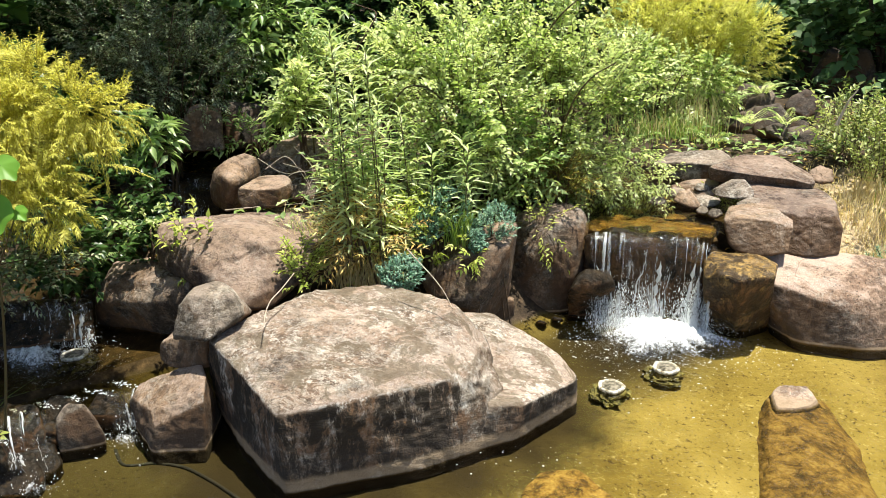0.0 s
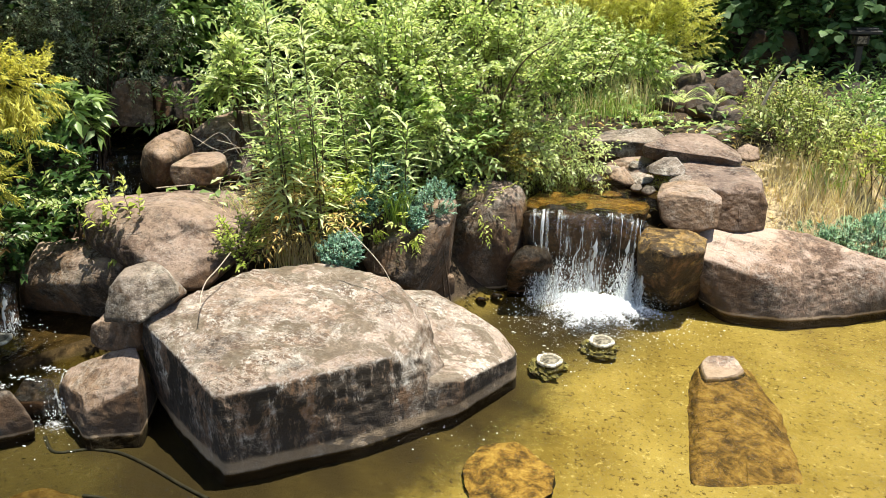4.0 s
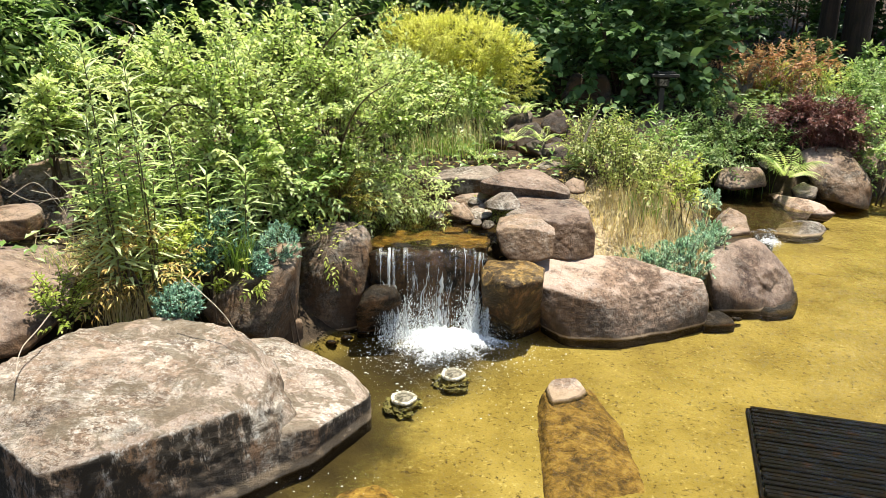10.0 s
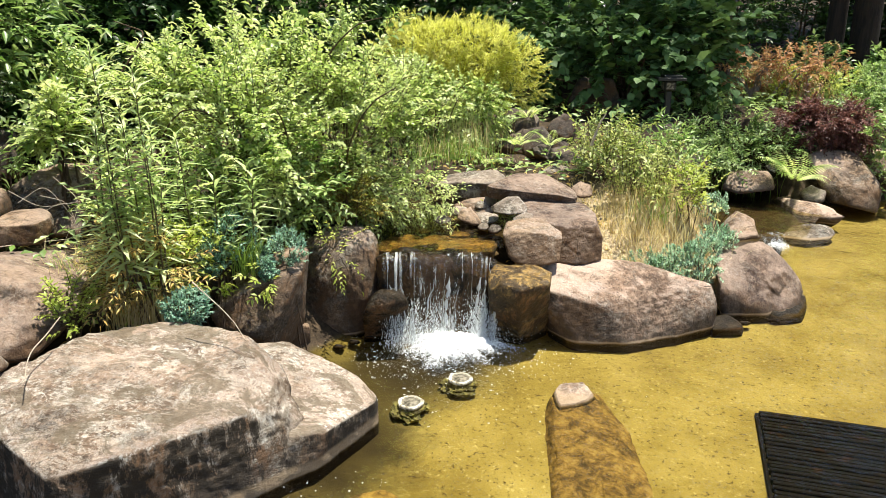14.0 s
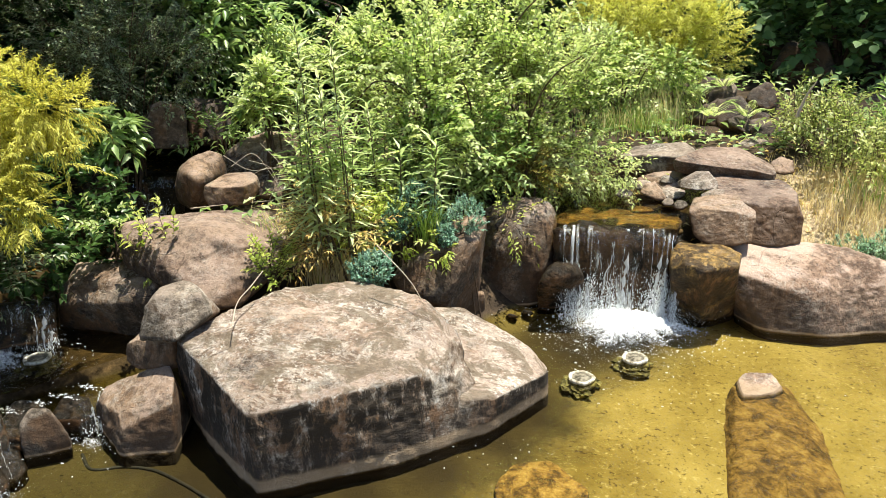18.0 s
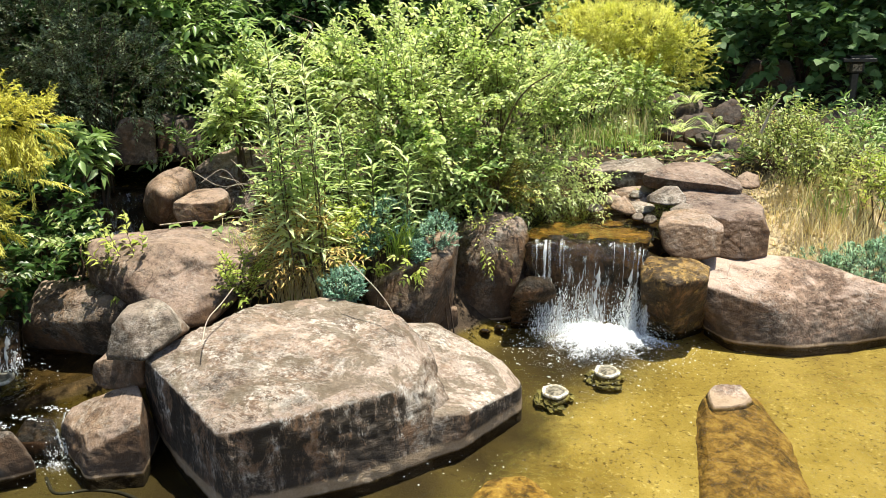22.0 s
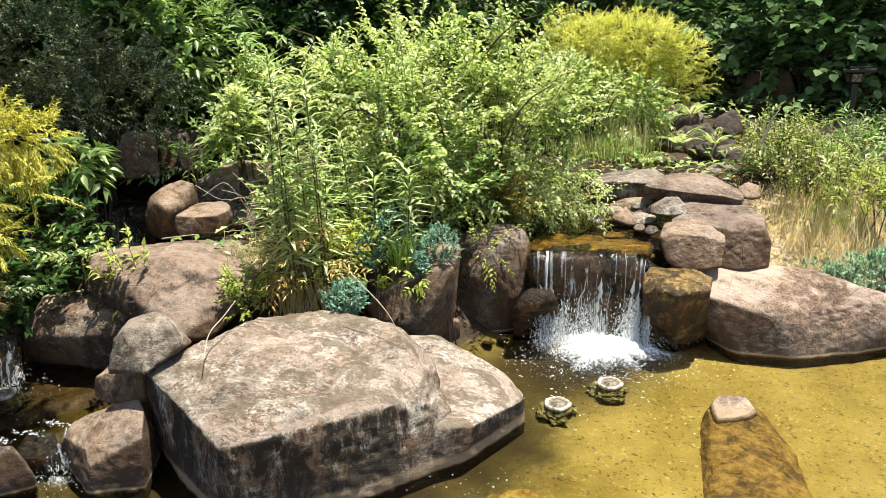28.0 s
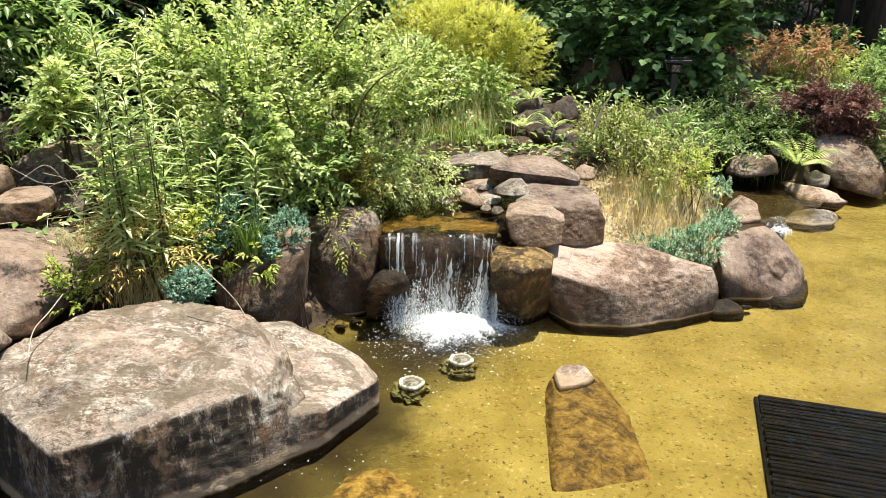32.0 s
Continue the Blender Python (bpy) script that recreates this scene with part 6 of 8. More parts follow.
boulder("boulder", [(0.88, 5.2, 0.67), (0.96, 5.3, 0.7), (1.03, 5.25, 0.68), (0.88, 5.15, 0.61), (0.96, 5.12, 0.6), (1.03, 5.15, 0.61), (0.88, 5.3, 0.61), (0.96, 5.27, 0.6), (1.03, 5.3, 0.61)],
        STONE_BROWN, "small brown stone behind the flat boulder", soft=30, level=4, seed=93)
boulder("boulder", [(0.72, 5.95, 0.64), (0.82, 6.05, 0.65), (0.91, 6.0, 0.64), (0.72, 5.92, 0.6), (0.82, 5.9, 0.59), (0.91, 5.92, 0.61), (0.72, 6.12, 0.6), (0.82, 6.1, 0.59), (0.91, 6.12, 0.61)],
        STONE_GREY, "pale flat stone below the trickle", soft=40, level=4, seed=94)
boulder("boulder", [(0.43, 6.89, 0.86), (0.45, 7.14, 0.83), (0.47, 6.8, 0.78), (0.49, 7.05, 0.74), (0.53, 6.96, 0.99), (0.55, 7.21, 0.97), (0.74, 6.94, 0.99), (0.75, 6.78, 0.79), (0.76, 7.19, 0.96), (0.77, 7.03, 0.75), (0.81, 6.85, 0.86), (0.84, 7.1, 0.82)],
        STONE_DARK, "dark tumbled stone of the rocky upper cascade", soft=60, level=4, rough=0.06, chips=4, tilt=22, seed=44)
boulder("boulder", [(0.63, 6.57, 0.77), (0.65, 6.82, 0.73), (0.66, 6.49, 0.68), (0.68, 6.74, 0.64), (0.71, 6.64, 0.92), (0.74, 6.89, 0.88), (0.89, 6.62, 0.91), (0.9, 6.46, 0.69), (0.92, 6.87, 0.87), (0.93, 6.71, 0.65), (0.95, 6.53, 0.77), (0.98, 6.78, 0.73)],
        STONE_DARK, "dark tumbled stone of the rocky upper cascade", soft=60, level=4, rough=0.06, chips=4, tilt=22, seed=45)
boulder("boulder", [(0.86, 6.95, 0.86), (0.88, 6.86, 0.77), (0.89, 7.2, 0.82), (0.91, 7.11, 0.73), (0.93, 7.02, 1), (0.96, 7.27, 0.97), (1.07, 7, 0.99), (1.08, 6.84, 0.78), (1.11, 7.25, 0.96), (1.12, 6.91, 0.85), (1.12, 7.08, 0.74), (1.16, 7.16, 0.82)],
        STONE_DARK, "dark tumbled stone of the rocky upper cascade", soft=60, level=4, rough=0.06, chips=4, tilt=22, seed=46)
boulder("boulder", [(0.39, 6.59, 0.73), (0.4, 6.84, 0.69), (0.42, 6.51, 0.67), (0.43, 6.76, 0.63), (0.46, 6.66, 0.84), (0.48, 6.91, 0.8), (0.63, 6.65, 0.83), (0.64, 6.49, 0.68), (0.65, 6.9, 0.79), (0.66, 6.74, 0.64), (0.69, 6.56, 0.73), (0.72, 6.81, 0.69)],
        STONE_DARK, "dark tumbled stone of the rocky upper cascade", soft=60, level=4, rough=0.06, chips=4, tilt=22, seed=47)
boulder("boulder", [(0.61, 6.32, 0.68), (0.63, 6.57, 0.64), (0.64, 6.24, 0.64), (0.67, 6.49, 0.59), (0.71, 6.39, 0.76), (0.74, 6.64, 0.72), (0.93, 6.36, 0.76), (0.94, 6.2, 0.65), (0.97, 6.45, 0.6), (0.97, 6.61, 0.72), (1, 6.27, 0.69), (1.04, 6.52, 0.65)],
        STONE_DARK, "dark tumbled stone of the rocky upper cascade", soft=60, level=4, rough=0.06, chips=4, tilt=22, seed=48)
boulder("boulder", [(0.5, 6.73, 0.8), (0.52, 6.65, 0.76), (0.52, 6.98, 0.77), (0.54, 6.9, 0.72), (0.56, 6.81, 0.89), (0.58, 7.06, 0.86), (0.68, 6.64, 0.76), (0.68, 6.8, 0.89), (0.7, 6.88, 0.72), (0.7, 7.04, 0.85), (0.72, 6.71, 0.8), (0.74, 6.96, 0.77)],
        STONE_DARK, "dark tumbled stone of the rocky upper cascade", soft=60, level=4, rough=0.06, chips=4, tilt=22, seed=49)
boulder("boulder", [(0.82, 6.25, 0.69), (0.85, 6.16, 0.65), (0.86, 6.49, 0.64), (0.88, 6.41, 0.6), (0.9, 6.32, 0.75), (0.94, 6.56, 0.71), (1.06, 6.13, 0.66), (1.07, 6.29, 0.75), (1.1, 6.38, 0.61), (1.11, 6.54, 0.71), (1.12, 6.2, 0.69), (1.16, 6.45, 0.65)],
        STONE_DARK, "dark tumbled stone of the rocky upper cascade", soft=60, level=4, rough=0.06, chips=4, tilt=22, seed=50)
boulder("boulder", [(0.66, 7.07, 0.91), (0.68, 6.99, 0.85), (0.69, 7.32, 0.88), (0.7, 7.24, 0.81), (0.72, 7.14, 1.01), (0.74, 7.39, 0.99), (0.82, 6.97, 0.85), (0.82, 7.13, 1.01), (0.85, 7.22, 0.82), (0.85, 7.38, 0.98), (0.86, 7.05, 0.91), (0.89, 7.3, 0.87)],
        STONE_GREY, "dark tumbled stone of the rocky upper cascade", soft=60, level=4, rough=0.06, chips=4, tilt=22, seed=51)
boulder("boulder", [(0.32, 6.19, 0.6), (0.33, 6.44, 0.55), (0.35, 6.11, 0.54), (0.36, 6.36, 0.49), (0.39, 6.27, 0.69), (0.4, 6.52, 0.65), (0.53, 6.26, 0.69), (0.54, 6.1, 0.55), (0.55, 6.51, 0.64), (0.56, 6.35, 0.5), (0.58, 6.17, 0.6), (0.6, 6.42, 0.55)],
        STONE_BROWN, "small grey-brown stone in the rockery", soft=26, level=4, rough=0.05, tilt=12, seed=52)
boulder("boulder", [(0.9, 5.63, 0.53), (0.92, 5.54, 0.48), (0.94, 5.87, 0.47), (0.96, 5.79, 0.42), (0.97, 5.7, 0.61), (1.01, 5.95, 0.56), (1.08, 5.52, 0.49), (1.09, 5.68, 0.61), (1.12, 5.59, 0.53), (1.13, 5.76, 0.43), (1.14, 5.92, 0.56), (1.17, 5.83, 0.48)],
        STONE_BROWN, "small grey-brown stone in the rockery", soft=26, level=4, rough=0.05, tilt=12, seed=53)
boulder("boulder", [(0.67, 5.96, 0.62), (0.69, 5.88, 0.61), (0.7, 6.21, 0.57), (0.72, 6.13, 0.56), (0.75, 6.03, 0.66), (0.78, 6.28, 0.61), (0.9, 5.85, 0.62), (0.91, 6.01, 0.66), (0.94, 6.1, 0.57), (0.95, 5.92, 0.63), (0.95, 6.26, 0.61), (0.99, 6.17, 0.58)],
        STONE_GREY, "small grey-brown stone in the rockery", soft=26, level=4, rough=0.05, tilt=12, seed=54)
boulder("boulder", [(0.95, 6.83, 0.72), (0.96, 6.75, 0.66), (0.98, 7.08, 0.68), (1, 7, 0.62), (1.01, 6.91, 0.8), (1.04, 7.15, 0.77), (1.12, 6.73, 0.67), (1.12, 6.89, 0.8), (1.16, 6.8, 0.72), (1.16, 6.97, 0.63), (1.17, 7.14, 0.76), (1.2, 7.05, 0.68)],
        STONE_DARK, "small grey-brown stone in the rockery", soft=26, level=4, rough=0.05, tilt=12, seed=55)
boulder("boulder", [(1.93, 4.88, 0.41), (1.95, 4.98, 0.46), (1.99, 4.8, 0.39), (2.02, 5.11, 0.34), (2.04, 5.22, 0.4), (2.07, 5.09, 0.53), (2.09, 5.03, 0.32), (2.15, 4.85, 0.4), (2.17, 5.33, 0.47), (2.19, 5.05, 0.48), (2.25, 5.07, 0.33), (2.29, 5.28, 0.42)],
        STONE_BROWN, "brown block beside the side cascade", soft=26, level=4, seed=56)
boulder("boulder", [(2.98, 6.25, 0.0), (3.11, 6.36, 0.07), (3.28, 6.38, 0.1), (3.44, 6.36, 0.09), (3.53, 6.37, 0.02), (3.18, 6.14, -0.01), (3.4, 6.22, -0.01), (2.98, 6.37, -0.1), (3.11, 6.48, -0.03), (3.28, 6.5, 0.0), (3.44, 6.48, -0.010000000000000009), (3.53, 6.49, -0.08), (3.18, 6.26, -0.11), (3.4, 6.34, -0.11)],
        STONE_GREY, "low wet stone of the side cascade", soft=34, level=4, chips=3, rough=0.02, seed=57)
boulder("boulder", [(2.65, 5.96, 0), (2.67, 6.01, -0.2), (2.69, 6.02, 0.06), (2.73, 6.11, 0.03), (2.83, 5.89, 0), (2.85, 5.94, -0.2), (2.91, 6.07, 0.06), (2.95, 6.16, 0.03)],
        STONE_WET, "wet stone sill of the side cascade", soft=22, level=3, seed=58)
boulder("boulder", [(3.44, 7.46, 0.1), (3.49, 7.1, 0.15), (3.67, 6.88, 0.16), (3.74, 6.63, 0.1), (3.68, 6.65, 0.06), (3.38, 6.83, 0.06), (3.42, 7.18, 0.06), (3.44, 7.58, 0.0), (3.49, 7.22, 0.04999999999999999), (3.67, 7.0, 0.06), (3.74, 6.75, 0.0), (3.68, 6.77, -0.04000000000000001), (3.38, 6.95, -0.04000000000000001), (3.42, 7.3, -0.04000000000000001)],
        STONE_RED, "flat pinkish stone in the side pool", soft=34, level=4, chips=3, rough=0.02, seed=59)
boulder("boulder", [(3.42, 7.4, 0.1), (3.51, 7.59, 0.06), (3.57, 7.4, 0.14), (3.61, 7.28, 0.06), (3.65, 7.58, 0.1), (3.7, 7.46, 0.02), (3.71, 7.37, 0.1), (3.8, 7.55, 0.06)],
        STONE_BROWN, "small flat stone in the side pool", soft=30, level=3, seed=60)
boulder("boulder", [(2.82, 7.38, 0.19), (2.95, 7.54, 0.36), (2.96, 7.75, 0.11), (2.98, 7.21, 0.19), (3.1, 7.92, 0.28), (3.13, 7.58, 0.1), (3.29, 7.4, 0.37), (3.3, 7.18, 0.24), (3.46, 7.77, 0.3), (3.47, 7.54, 0.16)],
        STONE_BROWN, "long low brown boulder on the far bank", soft=22, level=4, seed=61)
boulder("boulder", [(3.79, 7.38, 0.32), (3.79, 7.72, 0.52), (3.87, 7.23, 0.12), (3.98, 7.74, 0.57), (4.01, 8.17, 0.45), (4.02, 7.83, 0.24), (4.11, 7.67, 0.02), (4.21, 8.18, 0.5), (4.24, 7.02, 0.05), (4.25, 7.59, 0.55), (4.28, 7.34, 0.43), (4.3, 7.1, 0.25), (4.49, 8.03, 0.48), (4.5, 7.45, -0.05), (4.54, 7.77, 0.35), (4.56, 7.53, 0.15)],
        STONE_BROWN, "large grey-brown rounded boulder on the far shore", soft=22, level=5, seed=62)
boulder("boulder", [(4.51, 8.02, 0.48), (4.61, 7.73, 0.17), (4.74, 7.65, 0.19), (4.76, 8.45, 0.41), (4.77, 7.98, 0.55), (4.82, 7.84, 0.44), (4.87, 8.16, 0.08), (5, 8.08, 0.1), (5.03, 8.41, 0.49), (5.08, 8.27, 0.36)],
        STONE_BROWN, "brown upright boulder on the far shore", soft=26, level=4, seed=63)
boulder("stone", [(3.58, 7.16, 0.1), (3.58, 7.26, 0.2), (3.67, 7.33, 0.06), (3.67, 7.44, 0.16), (3.71, 7.31, 0.26), (3.74, 7.07, 0.14), (3.79, 7.16, 0.22), (3.8, 7.49, 0.22), (3.83, 7.25, 0.09), (3.88, 7.33, 0.19)],
        STONE_GREY, "small grey stone at the far shore", soft=22, level=3, seed=64)
boulder("stone", [(3.37, 7.69, 0.38), (3.4, 7.57, 0.32), (3.41, 7.79, 0.36), (3.44, 7.66, 0.3), (3.44, 7.66, 0.43), (3.48, 7.76, 0.42), (3.54, 7.62, 0.36), (3.58, 7.71, 0.35)],
        STONE_PALE, "small white stone among ferns", soft=17, level=3, seed=65)
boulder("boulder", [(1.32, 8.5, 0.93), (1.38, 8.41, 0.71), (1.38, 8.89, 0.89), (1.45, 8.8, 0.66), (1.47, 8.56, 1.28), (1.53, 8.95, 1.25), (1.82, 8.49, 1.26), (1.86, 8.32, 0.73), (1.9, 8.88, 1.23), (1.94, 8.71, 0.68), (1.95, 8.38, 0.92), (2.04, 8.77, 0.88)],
        STONE_DARK, "boulder in the shade of shrubs, coloured dark", soft=22, level=4, seed=66)
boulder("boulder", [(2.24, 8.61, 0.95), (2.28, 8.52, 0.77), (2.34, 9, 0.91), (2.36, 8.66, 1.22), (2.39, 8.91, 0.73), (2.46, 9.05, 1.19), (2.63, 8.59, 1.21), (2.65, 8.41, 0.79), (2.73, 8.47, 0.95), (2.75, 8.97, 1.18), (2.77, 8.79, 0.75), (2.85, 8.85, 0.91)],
        STONE_DARK, "boulder in the shade of shrubs, coloured dark", soft=22, level=4, seed=67)
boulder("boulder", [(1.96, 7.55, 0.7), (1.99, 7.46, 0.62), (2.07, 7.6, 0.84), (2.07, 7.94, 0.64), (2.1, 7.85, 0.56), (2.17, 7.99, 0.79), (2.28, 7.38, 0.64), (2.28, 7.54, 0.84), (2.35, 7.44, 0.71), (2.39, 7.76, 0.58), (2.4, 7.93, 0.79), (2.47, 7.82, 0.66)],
        STONE_DARK, "boulder in the shade of shrubs, coloured dark", soft=22, level=4, seed=68)
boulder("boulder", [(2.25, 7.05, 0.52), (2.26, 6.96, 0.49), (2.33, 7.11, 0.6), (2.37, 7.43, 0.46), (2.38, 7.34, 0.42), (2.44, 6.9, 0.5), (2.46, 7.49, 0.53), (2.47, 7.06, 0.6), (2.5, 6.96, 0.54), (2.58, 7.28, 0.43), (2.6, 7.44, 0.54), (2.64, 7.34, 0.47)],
        STONE_DARK, "boulder in the shade of shrubs, coloured dark", soft=22, level=4, seed=69)
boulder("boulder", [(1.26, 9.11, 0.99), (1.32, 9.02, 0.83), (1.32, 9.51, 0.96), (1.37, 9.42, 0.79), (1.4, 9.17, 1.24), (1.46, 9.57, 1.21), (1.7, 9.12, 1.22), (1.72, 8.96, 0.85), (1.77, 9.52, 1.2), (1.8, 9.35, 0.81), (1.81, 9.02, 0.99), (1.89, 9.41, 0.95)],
        STONE_DARK, "boulder in the shade of shrubs, coloured dark", soft=22, level=4, seed=70)
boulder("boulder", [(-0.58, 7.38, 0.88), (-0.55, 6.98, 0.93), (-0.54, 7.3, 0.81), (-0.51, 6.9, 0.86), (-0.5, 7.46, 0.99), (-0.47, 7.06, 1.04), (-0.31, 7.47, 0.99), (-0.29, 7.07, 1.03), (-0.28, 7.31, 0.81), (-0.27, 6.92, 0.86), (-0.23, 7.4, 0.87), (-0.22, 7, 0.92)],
        STONE_DARK, "boulder in the shade of shrubs, coloured dark", soft=22, level=4, seed=71)
boulder("slab", [(-0.44, 4.17, 0.486), (0.24, 4.17, 0.486), (-0.46, 4.3, 0.49), (0.28, 4.3, 0.49), (-0.4, 4.56, 0.46), (0.26, 4.52, 0.46), (-0.44, 4.17, 0.4), (0.24, 4.17, 0.4), (-0.4, 4.6, 0.38), (0.26, 4.56, 0.38)],
        STONE_GOLD, "flat wet golden-brown slab under the shallow pool", soft=60, rough=0.008, chips=0, seed=70)
boulder("pebble", [(-0.399, 4.265, 0.478), (-0.399, 4.346, 0.458), (-0.369, 4.319, 0.448), (-0.354, 4.238, 0.468), (-0.354, 4.346, 0.488), (-0.354, 4.427, 0.468), (-0.279, 4.332, 0.448), (-0.264, 4.251, 0.468), (-0.264, 4.332, 0.488), (-0.264, 4.413, 0.468), (-0.219, 4.265, 0.478), (-0.219, 4.346, 0.458)],
        STONE_GOLD, "flat golden pebble in the shallow upper pool", soft=13, level=3, seed=72)
boulder("pebble", [(-0.265, 4.202, 0.478), (-0.265, 4.284, 0.458), (-0.22, 4.176, 0.468), (-0.22, 4.256, 0.448), (-0.205, 4.311, 0.488), (-0.205, 4.392, 0.468), (-0.115, 4.189, 0.468), (-0.115, 4.27, 0.448), (-0.1, 4.284, 0.488), (-0.1, 4.364, 0.468), (-0.055, 4.297, 0.458), (-0.04, 4.216, 0.478)],
        STONE_GOLD, "flat golden pebble in the shallow upper pool", soft=13, level=3, seed=73)
boulder("pebble", [(-0.116, 4.263, 0.478), (-0.116, 4.343, 0.458), (-0.071, 4.249, 0.468), (-0.071, 4.33, 0.448), (-0.056, 4.357, 0.488), (-0.056, 4.438, 0.468), (0.034, 4.249, 0.468), (0.034, 4.33, 0.448), (0.064, 4.343, 0.488), (0.064, 4.425, 0.468), (0.094, 4.276, 0.478), (0.094, 4.357, 0.458)],
        STONE_GOLD, "flat golden pebble in the shallow upper pool", soft=13, level=3, seed=74)
boulder("pebble", [(0.03, 4.374, 0.478), (0.045, 4.455, 0.458), (0.075, 4.361, 0.468), (0.075, 4.442, 0.448), (0.09, 4.455, 0.488), (0.09, 4.536, 0.468), (0.15, 4.361, 0.468), (0.15, 4.442, 0.448), (0.165, 4.442, 0.488), (0.18, 4.523, 0.468), (0.195, 4.374, 0.478), (0.21, 4.455, 0.458)],
        STONE_GOLD, "flat golden pebble in the shallow upper pool", soft=13, level=3, seed=75)
boulder("pebble", [(-0.205, 4.433, 0.478), (-0.205, 4.513, 0.458), (-0.16, 4.433, 0.468), (-0.16, 4.513, 0.448), (-0.145, 4.513, 0.488), (-0.145, 4.595, 0.468), (-0.055, 4.433, 0.468), (-0.055, 4.513, 0.448), (-0.04, 4.5, 0.488), (-0.04, 4.581, 0.468), (0.005, 4.446, 0.478), (0.005, 4.527, 0.458)],
        STONE_GOLD, "flat golden pebble in the shallow upper pool", soft=13, level=3, seed=76)
boulder("pebble", [(-0.355, 4.453, 0.478), (-0.355, 4.534, 0.458), (-0.325, 4.453, 0.468), (-0.325, 4.534, 0.448), (-0.31, 4.521, 0.488), (-0.31, 4.602, 0.468), (-0.25, 4.467, 0.468), (-0.25, 4.548, 0.448), (-0.235, 4.507, 0.488), (-0.235, 4.588, 0.468), (-0.205, 4.467, 0.478), (-0.205, 4.548, 0.458)],
        STONE_GOLD, "flat golden pebble in the shallow upper pool", soft=13, level=3, seed=77)
boulder("pebble", [(-0.025, 4.522, 0.478), (-0.025, 4.603, 0.458), (0.005, 4.522, 0.468), (0.005, 4.603, 0.448), (0.02, 4.603, 0.488), (0.02, 4.684, 0.468), (0.08, 4.535, 0.468), (0.08, 4.616, 0.448), (0.095, 4.589, 0.488), (0.095, 4.67, 0.468), (0.125, 4.535, 0.478), (0.125, 4.616, 0.458)],
        STONE_GOLD, "flat golden pebble in the shallow upper pool", soft=13, level=3, seed=78)
boulder("pebble", [(0.11, 4.194, 0.488), (0.11, 4.275, 0.468), (0.125, 4.194, 0.478), (0.14, 4.261, 0.498), (0.14, 4.275, 0.458), (0.14, 4.342, 0.478), (0.185, 4.194, 0.478), (0.2, 4.248, 0.498), (0.2, 4.275, 0.458), (0.215, 4.329, 0.478), (0.23, 4.207, 0.488), (0.23, 4.288, 0.468)],
        STONE_GOLD, "flat golden pebble in the shallow upper pool", soft=13, level=3, seed=79)
boulder("pebble", [(-0.295, 4.593, 0.478), (-0.295, 4.673, 0.458), (-0.265, 4.606, 0.468), (-0.265, 4.687, 0.448), (-0.25, 4.66, 0.488), (-0.25, 4.741, 0.468), (-0.19, 4.606, 0.468), (-0.19, 4.687, 0.448), (-0.175, 4.647, 0.488), (-0.175, 4.728, 0.468), (-0.145, 4.606, 0.478), (-0.145, 4.687, 0.458)],
        STONE_GOLD, "flat golden pebble in the shallow upper pool", soft=13, level=3, seed=80)
boulder("stone", [(-0.02, 4.75, 0.58), (-0.02, 4.85, 0.56), (0, 4.72, 0.57), (0.01, 4.82, 0.54), (0.02, 4.78, 0.62), (0.02, 4.88, 0.59), (0.08, 4.72, 0.57), (0.08, 4.82, 0.54), (0.09, 4.78, 0.61), (0.09, 4.88, 0.59), (0.12, 4.75, 0.59), (0.12, 4.85, 0.56)],
        STONE_GREY, "small grey stone at the edge of the upper pool", soft=22, level=3, seed=81)
boulder("stone", [(-0.13, 4.7, 0.54), (-0.12, 4.6, 0.56), (-0.1, 4.57, 0.55), (-0.1, 4.67, 0.53), (-0.09, 4.63, 0.59), (-0.09, 4.73, 0.57), (-0.04, 4.57, 0.55), (-0.04, 4.67, 0.53), (-0.03, 4.63, 0.59), (-0.03, 4.73, 0.56), (-0.01, 4.6, 0.57), (-0.01, 4.7, 0.54)],
        STONE_GREY, "small grey stone at the edge of the upper pool", soft=22, level=3, seed=82)
boulder("stone", [(0.15, 4.85, 0.6), (0.15, 4.95, 0.58), (0.17, 4.82, 0.59), (0.17, 4.92, 0.57), (0.18, 4.88, 0.63), (0.18, 4.98, 0.61), (0.22, 4.82, 0.59), (0.22, 4.91, 0.57), (0.23, 4.88, 0.63), (0.23, 4.97, 0.61), (0.25, 4.84, 0.61), (0.25, 4.94, 0.58)],
        STONE_GREY, "small grey stone at the edge of the upper pool", soft=22, level=3, seed=83)
boulder("stone", [(0.23, 4.49, 0.53), (0.24, 4.59, 0.5), (0.25, 4.46, 0.52), (0.25, 4.56, 0.49), (0.26, 4.52, 0.56), (0.26, 4.62, 0.54), (0.29, 4.46, 0.52), (0.3, 4.52, 0.56), (0.3, 4.56, 0.49), (0.31, 4.62, 0.53), (0.32, 4.49, 0.54), (0.33, 4.59, 0.51)],
        STONE_GREY, "small grey stone at the edge of the upper pool", soft=22, level=3, seed=84)
boulder("stone", [(0.16, 4.5, 0.55), (0.17, 4.6, 0.52), (0.18, 4.47, 0.54), (0.18, 4.57, 0.51), (0.19, 4.53, 0.57), (0.19, 4.63, 0.54), (0.22, 4.46, 0.54), (0.22, 4.52, 0.57), (0.22, 4.56, 0.51), (0.23, 4.62, 0.54), (0.24, 4.49, 0.55), (0.24, 4.59, 0.52)],
        STONE_GREY, "small grey stone at the edge of the upper pool", soft=22, level=3, seed=85)
